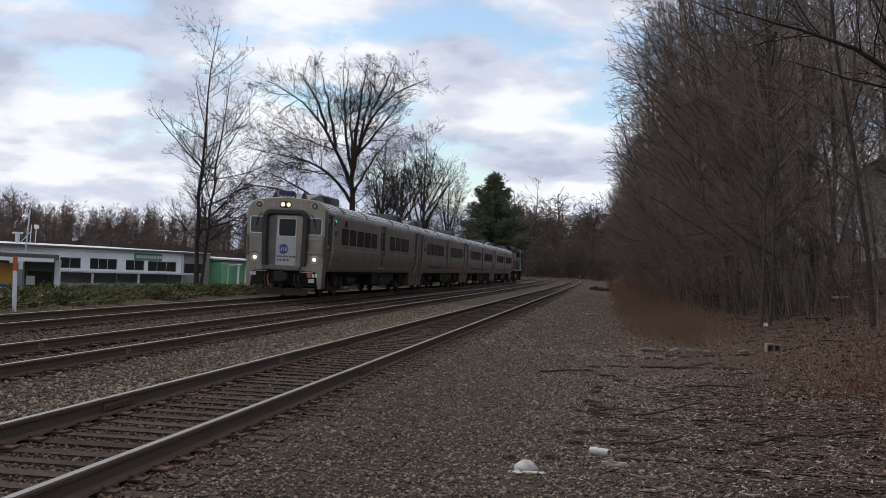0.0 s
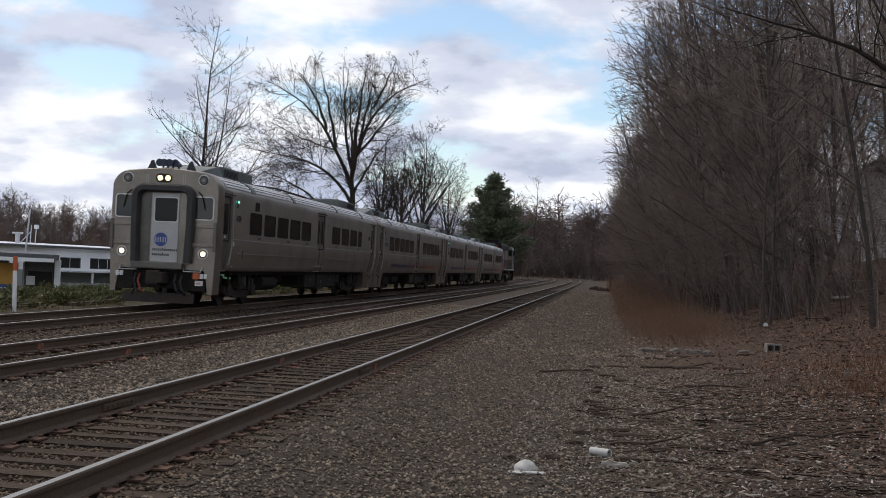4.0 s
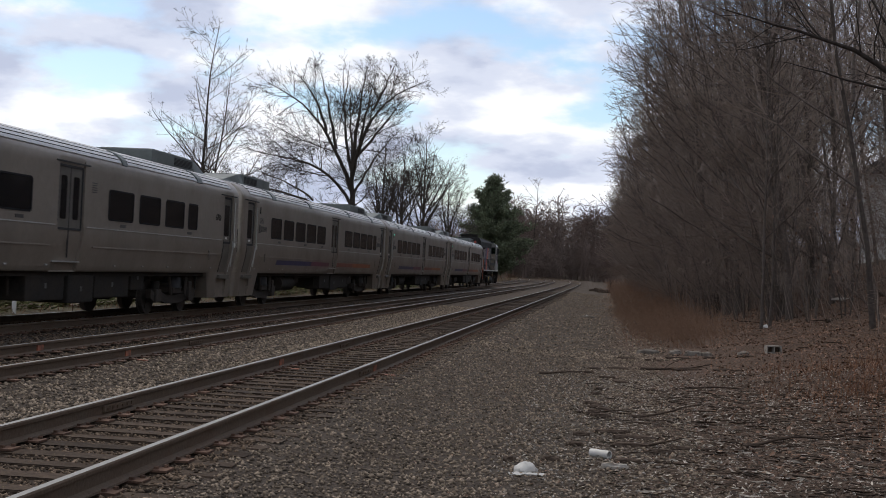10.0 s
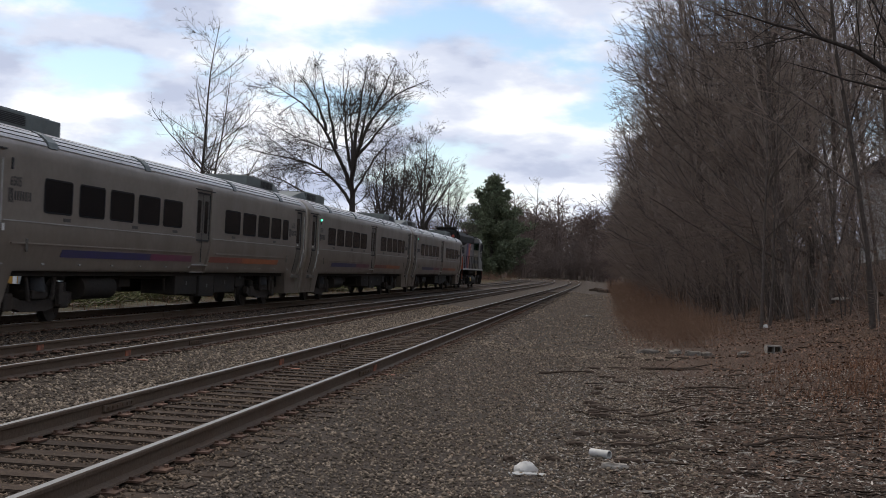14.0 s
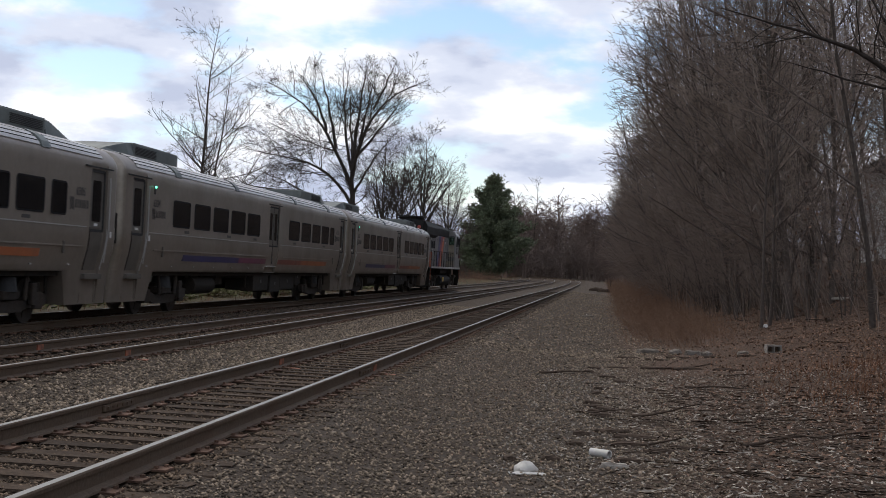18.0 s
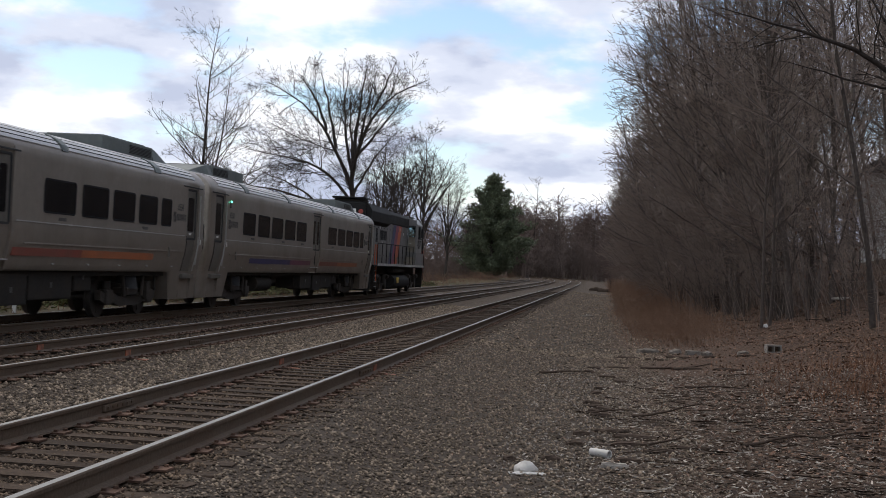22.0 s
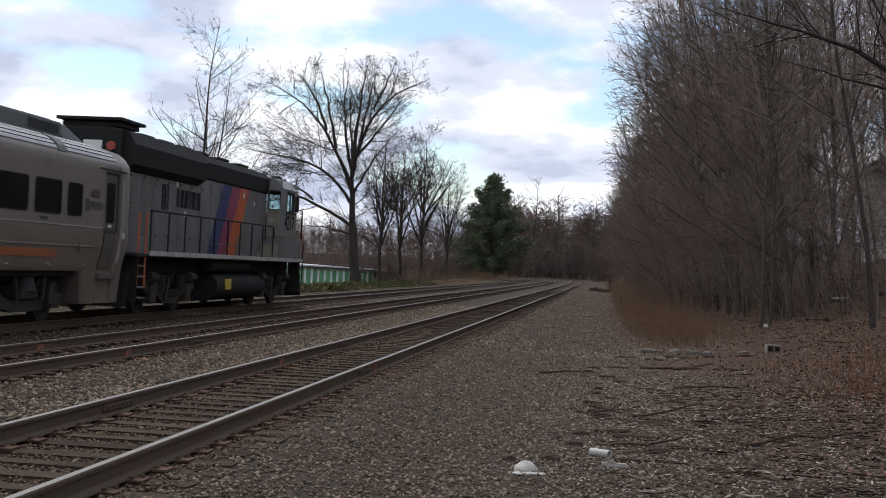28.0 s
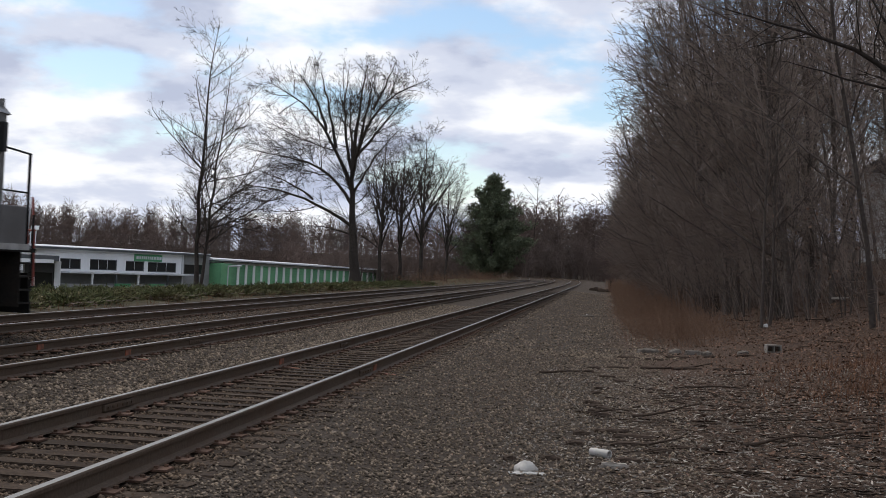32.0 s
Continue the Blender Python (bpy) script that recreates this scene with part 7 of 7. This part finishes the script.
def rest(b, depth, turn=0.0, up=0.0):
    return Matrix.Translation(bearing(b, depth) + Vector((0, 0, up))) @ Matrix.Rotation(turn, 4, "Z")


# hollow concrete block standing on its side, and broken slabs in a line with it
blk = empty("concrete_block", rest(0.2555, 29.7, 0.1) @ Matrix.Scale(0.84, 4), label="grey hollow concrete block lying on the leaves", category="block")
bm = B()
for x0, x1, z0, z1 in ((-0.2, 0.2, 0, 0.035), (-0.2, 0.2, 0.165, 0.20), (-0.2, -0.165, 0.035, 0.165), (-0.018, 0.018, 0.035, 0.165), (0.165, 0.2, 0.035, 0.165)):
    box(bm, x0 * 1.05, x1 * 1.05, -0.1, 0.1, z0 * 1.15, z1 * 1.15)
part("block", bm, M["concrete"], blk)
# dark plate added behind the cells, standing in for the shade inside
boxed("web_plate", M["deadwood"], blk, -0.17, 0.17, 0.06, 0.085, 0.04, 0.19)


# crumpled white plastic half buried in the gravel
rng = np.random.default_rng(2)
bm = B()
bmesh.ops.create_icosphere(bm, subdivisions=3, radius=1.0)
for v in bm.verts:
    n = noise.noise(v.co * 2.3)
    v.co = Vector((v.co.x * 0.115, v.co.y * 0.10, max(v.co.z, -0.2) * 0.10)) * (1 + 0.22 * n)
rag = part("plastic_tub", bm, M["plastic"], None, "", True)
rag.matrix_world = rest(0.0713, 12.25, 0.3)
tagged(rag, "crumpled dirty white plastic tub half buried in gravel", "litter")
bm = B()
bmesh.ops.create_grid(bm, x_segments=14, y_segments=6, size=1.0)
for v in bm.verts:
    v.co = Vector((v.co.x * 0.17, v.co.y * 0.05, 0.012 + 0.02 * noise.noise(v.co * 3)))
bmesh.ops.solidify(bm, geom=bm.faces, thickness=0.008)
strip = part("plastic_rim", bm, M["plastic"], rag)
strip.matrix_world = rest(0.0722, 12.1, 0.05, 0.0)

# pale pipe end and a bleached billet
bm = B()
for r0, r1, dx in ((0.062, 0.058, 0),):
    n = 20
    rings = []
    for x, r in ((-0.115, 0.044), (0.115, 0.047), (0.115, 0.036), (-0.09, 0.034)):
        rings.append([bm.verts.new((x, r * math.cos(6.283 * k / n), 0.042 + r * math.sin(6.283 * k / n))) for k in range(n)])
    for a, b_ in zip(rings, rings[1:]):
        for k in range(n):
            bm.faces.new((a[k], a[(k + 1) % n], b_[(k + 1) % n], b_[k]))
    bm.faces.new(list(reversed(rings[-1])))
    bm.faces.new(rings[0])
cup = part("pipe_piece", bm, M["plastic"], None, "", True)
cup.matrix_world = rest(0.1272, 13.5, -0.75)
tagged(cup, "short dirty white pipe piece lying on gravel", "litter")


def lump(name, w, d, h, seed, material, place, label, category, facets=2):
    """A broken, uneven piece: a ball pressed flat, pitted and cut off below."""
    bm = B()
    bmesh.ops.create_icosphere(bm, subdivisions=facets + 1, radius=1.0)
    off = Vector((seed * 3.1, seed * 1.7, seed * 0.9))
    for v in bm.verts:
        c = v.co.copy()
        k = 1 + 0.30 * noise.noise(c * 1.6 + off) + 0.16 * noise.noise(c * 5 + off)
        q = Vector((math.copysign(abs(c.x) ** 0.6, c.x), math.copysign(abs(c.y) ** 0.7, c.y), math.copysign(abs(c.z) ** 0.6, c.z)))
        v.co = Vector((q.x * w, q.y * d, max(q.z, -0.25) * h)) * k
    ob = part(name, bm, material)
    ob.matrix_world = place
    return tagged(ob, label, category)


lump("wood_billet", 0.13, 0.04, 0.055, 3, M["palewood"], rest(0.1382, 12.75, -0.1), "short bleached piece of split wood on gravel", "wood piece")
for i, (b, d, w, t) in enumerate(((0.0895, 13.1, 0.09, 0.3), (0.058, 12.9, 0.06, 0.2), (0.150, 14.5, 0.20, 0.03), (0.172, 14.0, 0.17, 0.1), (0.108, 14.4, 0.10, 0.2), (0.122, 18.4, 0.12, 0.1), (0.148, 13.2, 0.13, -0.1),
                                   (0.119, 26.0, 0.14, 0.2), (0.116, 25.0, 0.10, -0.3), (0.126, 21.4, 0.13, 0.1), (0.122, 20.5, 0.10, 0.5), (0.119, 18.9, 0.12, -0.2), (0.128, 18.0, 0.10, 0.0), (0.126, 17.2, 0.14, 0.3),
                                   (0.121, 17.7, 0.08, -0.4), (0.112, 15.3, 0.10, 0.1), (0.135, 15.6, 0.20, 0.05), (0.152, 15.2, 0.24, -0.08), (0.130, 24.0, 0.16, 0.2), (0.140, 23.0, 0.14, -0.1), (0.138, 26.5, 0.22, 0.0), (0.168, 27.0, 0.3, 0.05),
                                   (0.145, 29.6, 0.28, 0.1), (0.166, 29.2, 0.24, -0.1), (0.184, 29.8, 0.30, 0.05), (0.212, 29.6, 0.26, 0.0), (0.236, 29.2, 0.24, 0.15), (0.191, 26.6, 0.34, -0.05), (0.222, 26.0, 0.30, 0.1))):
    lump("rotten_log", w, 0.045, 0.05, 7 + i, M["deadwood"], rest(b, d, t), "dark rotten lump of wood on gravel", "log")


lump("plastic_scrap", 0.07, 0.05, 0.09, 51, M["white"], rest(0.249, 40.0, 0.2), "scrap of white plastic in the leaves", "litter")
lump("plastic_scrap", 0.05, 0.04, 0.04, 52, M["white"], rest(0.112, 60.0, 0.2), "scrap of white plastic on the gravel", "litter")
lump("fallen_log", 0.42, 0.06, 0.075, 53, M["palewood"], rest(0.309, 43.0, 0.1), "pale fallen log on the bank", "log")
SLABS = ((0.1945, 31.4, 0.40, 0.15, 0.1), (0.205, 31.2, 0.22, 0.13, 0.5), (0.2330, 31.0, 0.26, 0.12, -0.2), (0.160, 32.6, 0.55, 0.13, 0.0), (0.181, 32.0, 0.3, 0.12, 0.2), (0.1130, 58.0, 0.6, 0.10, 0.2), (0.2505, 45.0, 0.14, 0.12, 0.4))
for i, (b, d, w, h, t) in enumerate(SLABS):
    lump("concrete_slab", w / 2, 0.12, h * 0.8, 30 + i, M["oldblock"], rest(b, d, t), "broken piece of grey concrete in the leaves", "slab")


for i, (b, d, w, t) in enumerate(((0.1175, 152, 0.8, 0.5), (0.1235, 146, 0.7, -0.6), (0.1195, 160, 0.6, 0.4), (0.1262, 150, 0.5, -0.2))):
    lump("old_timber", w, 0.16, 0.34, 60 + i, M["deadwood"], rest(b, d, t), "dark old timber lying beside the track", "timber")
post = part("wood_post", rod(B(), (0, 0, -0.2), (0.03, 0, 1.25), 0.10, 8, 0.09), M["deadwood"], None, "", True)
post.matrix_world = rest(0.1292, 148)
tagged(post, "short dark wooden post beside old timbers", "post")


def branch(b, depth, length, radius, turn, seed, label, kids=5):
    rng = np.random.default_rng(seed)
    out = [[], [], []]
    spec = ((7, 0.10, 0.0, kids, 0.3, 40, 0.35), (3, 0.15, 0.02, 2, 0.3, 40, 0.4), (2, 0.1, 0, 0, 0, 0, 0))
    grow(rng, (0, 0, radius), (1, 0.0, 0.01), length, radius, 0, spec, out)
    for lv in out:
        for p, r in lv:
            p[:, 2] = np.abs(p[:, 2]) * 0.5 + radius * 0.6
    bits = [q for lv in out for q in lv]
    ob = link("fallen_branch", fast_mesh("fallen_branch", *tubes(bits, 5)), M["deadwood"])
    ob.matrix_world = rest(b, depth, turn)
    tagged(ob, label, "branch", "fallen branches")


for i, (b, d, ln, r, t) in enumerate(((0.0780, 24.0, 0.95, 0.024, 0.02), (0.155, 26.8, 1.5, 0.026, 0.02), (0.190, 22.2, 1.5, 0.022, -0.1), (0.139, 14.6, 0.8, 0.022, 0.03), (0.185, 14.4, 1.0, 0.02, 0.05), (0.235, 14.6, 1.1, 0.025, 0.25),
                                      (0.250, 23.0, 2.4, 0.022, 0.02), (0.30, 21.0, 0.7, 0.018, -0.1), (0.150, 17.2, 1.0, 0.02, 0.0), (0.20, 18.0, 1.2, 0.018, -0.15), (0.285, 15.5, 1.0, 0.016, 0.2), (0.115, 17.5, 0.7, 0.016, 0.4),
                                      (0.31, 17.5, 1.1, 0.018, 0.1), (0.215, 24.4, 1.2, 0.022, -0.05), (0.295, 37.0, 2.4, 0.06, 0.1), (0.335, 40.0, 2.0, 0.07, 0.2))):
    branch(b, d, ln, r, t, 100 + i, "dead brown branch lying on the litter")

# spray marks on the ties and joint bars on the rails
for o, y in ((OFFSETS[1] - 0.98, 20.6), (OFFSETS[1] + 0.99, 20.5), (OFFSETS[0] - 0.55, 20.5), (OFFSETS[0] + 0.98, 20.4)):
    bm = box(B(), -0.11, 0.11, -0.06, 0.06, -0.02, 0.004)
    for v in bm.verts:
        v.co += Vector((0.02 * noise.noise(v.co * 30), 0.02 * noise.noise(v.co * 31), 0))
    ob = part("paint_mark", bm, M["mark"], tracks[0] if o > -2 else tracks[1], "orange sprayed survey mark")
    ob.location = (o, y, -0.186)
    bm = box(B(), -0.01, 0.012, -0.11, 0.11, -0.135, -0.045)
    ob = part("paint_mark", bm, M["mark"], tracks[0] if o > -2 else tracks[1], "orange sprayed survey mark")
    ob.location = ((OFFSETS[1] if o < -2 else OFFSETS[0]) + (-0.735 if o < OFFSETS[1] or -2 < o < 0 else 0.766), y, 0)
bar = None
for k, side, y in ((0, -1, 13.6), (0, 1, 19.5), (1, -1, 17.0), (1, 1, 24.0), (1, 1, 36.0), (0, -1, 25.5), (2, 1, 34)):
    for face in (-1, 1):
        bm = box(B(), -0.014, 0.014, -0.42, 0.42, -0.125, -0.055, 0.006)
        for q in (-0.33, -0.2, -0.07, 0.07, 0.2, 0.33):
            box(bm, face * 0.014 - 0.012, face * 0.014 + 0.012, q - 0.018, q + 0.018, -0.105, -0.075)
        jb = part("joint_bar", bm, M["rail"], tracks[k], "bolted joint bar")
        jb.location = (OFFSETS[k] + side * 0.7525 + face * 0.026, y, 0)

# ---- loose stuff: stones, chips, leaves, grass ----


def scatter_stones(seed, n, where, lo, hi, flat=0.7):
    rng = np.random.default_rng(seed)
    o, y, lift = where(rng, n)
    z = np.array([ground_z(a, b) for a, b in zip(o, y)]) + lift
    s = rng.uniform(lo, hi, n) * rng.choice([1, 1, 1, 1.5], n)
    base = np.array([(1, 0, 0), (-1, 0, 0), (0, 1, 0), (0, -1, 0), (0, 0, 1), (0, 0, -1)], float)
    tri = np.array([(0, 2, 4), (2, 1, 4), (1, 3, 4), (3, 0, 4), (2, 0, 5), (1, 2, 5), (3, 1, 5), (0, 3, 5)])
    v = base[None] * rng.uniform(0.65, 1.25, (n, 6, 1)) + rng.normal(0, 0.16, (n, 6, 3))
    v[:, :, 2] *= flat
    a = rng.uniform(0, 6.283, n)
    c, sn = np.cos(a)[:, None], np.sin(a)[:, None]
    tilt = rng.normal(0, 0.4, (n, 1))
    x2 = v[:, :, 0] * c - v[:, :, 1] * sn
    y2 = v[:, :, 0] * sn + v[:, :, 1] * c
    z2 = v[:, :, 2] + tilt * x2 * 0.5
    out = np.stack([x2, y2, z2], 2) * s[:, None, None] / 2 + np.stack([o, y, z], 1)[:, None, :]
    return out.reshape(-1, 3), (tri[None] + 6 * np.arange(n)[:, None, None]).reshape(-1, 3)


def ballast(rng, n, o0, o1, y0, y1, power):
    """Spots off the rails and, inside the tracks, off the ties."""
    oo, yy = [], []
    while len(oo) < n:
        o, y = rng.uniform(o0, o1), y0 + (y1 - y0) * rng.uniform() ** power
        ok = True
        for k in range(3):
            d = abs(o - OFFSETS[k])
            if abs(d - 0.7525) < 0.085:
                ok = False
            first = (4.0, 3.0, 14.0)[k]
            if d < 1.32 and abs((y - first + 0.265) % 0.53 - 0.265) < 0.135 and rng.uniform() < (0.68 if k == 0 else 0.6):
                ok = False
        if ok:
            oo.append(o)
            yy.append(y)
    oo, yy = np.array(oo), np.array(yy)
    return oo, yy, np.full(n, 0.006)


stuff("ballast_stones", *scatter_stones(1, 25000, lambda r, n: ballast(r, n, 1.15, 5.4, 8.2, 32, 1.6), 0.020, 0.046), M["stone"], "loose angular grey ballast stones", "gravel")
stuff("ballast_stones", *scatter_stones(2, 14000, lambda r, n: ballast(r, n, -1.25, 1.15, 8.5, 36, 1.4), 0.024, 0.05), M["dirtystone"], "loose angular grey ballast stones", "gravel")
stuff("ballast_stones", *scatter_stones(3, 15000, lambda r, n: ballast(r, n, -3.2, -1.25, 10, 60, 1.4), 0.026, 0.06), M["stone"], "loose angular grey ballast stones", "gravel")
stuff("ballast_stones", *scatter_stones(4, 11000, lambda r, n: ballast(r, n, 1.2, 6.0, 30, 130, 1.5), 0.035, 0.075), M["stone"], "loose angular grey ballast stones", "gravel")
stuff("ballast_stones", *scatter_stones(5, 7000, lambda r, n: ballast(r, n, -7.0, -5.2, 20, 60, 1.3), 0.035, 0.07), M["dirtystone"], "loose angular grey ballast stones", "gravel")
stuff("ballast_stones", *scatter_stones(6, 6000, lambda r, n: ballast(r, n, -5.2, -3.1, 17, 55, 1.3), 0.035, 0.07), M["dirtystone"], "rust-stained ballast between the rails", "gravel")


stuff("pebbles", *scatter_stones(7, 10000, lambda r, n: ballast(r, n, 3.2, 9.5, 8.4, 27, 1.5), 0.012, 0.034), M["pebble"], "small pale pebbles among bark chips", "gravel")


def flakes(seed, n, where, lo, hi, thin, long):
    """Curled flat pieces: leaves when short, bark and chips when long."""
    rng = np.random.default_rng(seed)
    pts = [where(rng) for _ in range(n)]
    o, y = np.array([p[0] for p in pts]), np.array([p[1] for p in pts])
    z = np.array([ground_z(a, b) for a, b in zip(o, y)]) + rng.uniform(0.004, 0.03, n)
    s = rng.uniform(lo, hi, n)
    a = rng.uniform(0, 6.283, n)
    u = np.stack([np.cos(a), np.sin(a), rng.normal(0, 0.25 if hi < 0.1 else 0.05, n)], 1) * (s * long)[:, None]
    w = np.stack([-np.sin(a), np.cos(a), rng.normal(0, 0.45, n)], 1) * (s * thin)[:, None]
    c = np.stack([o, y, z], 1)
    curl = np.array([0, 0, 1.0]) * (s * rng.uniform(0.0, 0.35 if hi < 0.1 else 0.08, n))[:, None]
    v = np.stack([c - u - w * 0.4 + curl, c - w, c + u * 0.9 + curl, c + w], 1).reshape(-1, 3)
    return v, np.arange(4 * n).reshape(-1, 4)


stuff("leaf_litter", *flakes(11, 34000, lambda r: (r.triangular(5.0, 9.5, 16.0), 13 + 45 * r.uniform() ** 1.3), 0.018, 0.050, 0.6, 0.8), M["leaf"], "dry brown fallen leaves", "leaf litter")
stuff("leaf_litter", *flakes(12, 2000, lambda r: (r.uniform(2.5, 6.5), 9 + 25 * r.uniform() ** 1.2), 0.010, 0.024, 0.6, 0.8), M["leaf"], "dry brown fallen leaves", "leaf litter")
stuff("bark_chips", *flakes(13, 15000, lambda r: (r.triangular(3.6, 6.4, 9.0), 8.5 + 17 * r.uniform() ** 1.4), 0.010, 0.042, 0.22, 1.0), M["deadwood"], "scattered dark bark chips", "bark chips")
stuff("bark_chips", *flakes(14, 6000, lambda r: (r.triangular(3.6, 6.0, 9.0), 8.5 + 17 * r.uniform() ** 1.4), 0.012, 0.045, 0.22, 1.0), M["palewood"], "scattered bleached wood chips", "wood chips")


stuff("bark_strips", *flakes(21, 1100, lambda r: (r.triangular(3.8, 5.6, 9.0), 8.6 + 10 * r.uniform() ** 1.3), 0.05, 0.15, 0.13, 1.0), M["deadwood"], "long dark strips of bark on the ground", "bark")
stuff("wood_splinters", *flakes(22, 420, lambda r: (r.triangular(3.8, 5.6, 9.0), 8.6 + 12 * r.uniform() ** 1.3), 0.04, 0.12, 0.11, 1.0), M["palewood"], "bleached splinters of wood on the ground", "wood splinters")


def sticks(seed, n, where, lo, hi, r):
    rng = np.random.default_rng(seed)
    out = []
    for _ in range(n):
        o, y = where(rng)
        ln = rng.uniform(lo, hi)
        a = rng.normal(0.1, 0.75)
        d = np.array([math.cos(a), math.sin(a), rng.normal(0, 0.05)])
        p = np.array([o, y, ground_z(o, y) + rng.uniform(0.008, 0.03)])
        k = np.array([0, 0, 0]) + rng.normal(0, 0.05, 3) * ln
        out.append((np.array([p - d * ln / 2, p + k * np.array([1, 1, 0.2]), p + d * ln / 2]), r * np.array([1, 0.8, 0.5]) * rng.uniform(0.5, 1.5)))
    return tubes(out, 4)


stuff("sticks", *sticks(15, 1000, lambda r: (r.triangular(3.9, 6.5, 11), 9 + 14 * r.uniform() ** 1.2), 0.06, 0.42, 0.0075), M["deadwood"], "scattered dead twigs on the ground", "twigs")
stuff("sticks", *sticks(16, 60, lambda r: (r.uniform(8.5, 16), 20 + 28 * r.uniform()), 0.3, 1.1, 0.010), M["deadwood"], "scattered dead twigs on the ground", "twigs")


def blades(seed, n, where, tall):
    rng = np.random.default_rng(seed)
    pts = np.array([where(rng) for _ in range(n)])
    z = np.array([ground_z(a, b) for a, b in pts])
    root = np.column_stack([pts, z])
    way = rng.normal(0, 0.45, (n, 3)) + np.array([0, 0, 1.0])
    return sprays(rng, n, lambda g, m: (root, way), tall, 0.05)


stuff("dead_grass", *blades(17, 2300, lambda r: (r.normal(8.8, 1.0), r.normal(22, 3.2)), 0.22), M["deadgrass"], "thin tufts of dead tan grass", "grass")
stuff("dead_grass", *blades(18, 3000, lambda r: (r.uniform(-18, -11.2), 22 + 70 * r.uniform()), 0.35), M["deadgrass"], "thin tufts of dead tan grass", "grass")
# a few leaves still hang in the wood
rng = np.random.default_rng(19)
cl = []
for k in range(90):
    o, y, z = rng.uniform(9, 15), rng.uniform(24, 55), rng.uniform(1.5, 8)
    cl.append(np.array([o, y, z]) + rng.normal(0, 0.5, (22, 3)))
cl = np.concatenate(cl)
stuff("hanging_leaves", *sprays(rng, len(cl), lambda g, n: (cl, g.normal(0, 1, (n, 3)) - np.array([0, 0, 0.8])), 0.085, 0.7), M["leaf"], "withered brown leaves still on the twigs", "leaves")


def front(t):
    """Where the nose of the leading car stands along the track, t seconds into the clip."""
    return 49.465 - 3.31934 * t - 0.0421467 * t * t + 9.6076e-05 * t ** 3


def on_track(y):
    return ALONG @ Matrix.Translation((OFFSETS[2], y, HEIGHTS[2]))


def motions():
    for i, car in enumerate(TRAIN):
        walk(car, [(t, on_track(front(t) + 25.91 * i)) for t in range(0, 33)])
        for axle in [o for o in car.children if o.name.startswith("wheelset")]:
            place = axle.location.copy()
            walk(axle, [(k * 0.125, Matrix.Translation(place) @ Matrix.Rotation((front(k * 0.125) - front(0)) / -place.z, 4, "X")) for k in range(0, 257)])


motions()
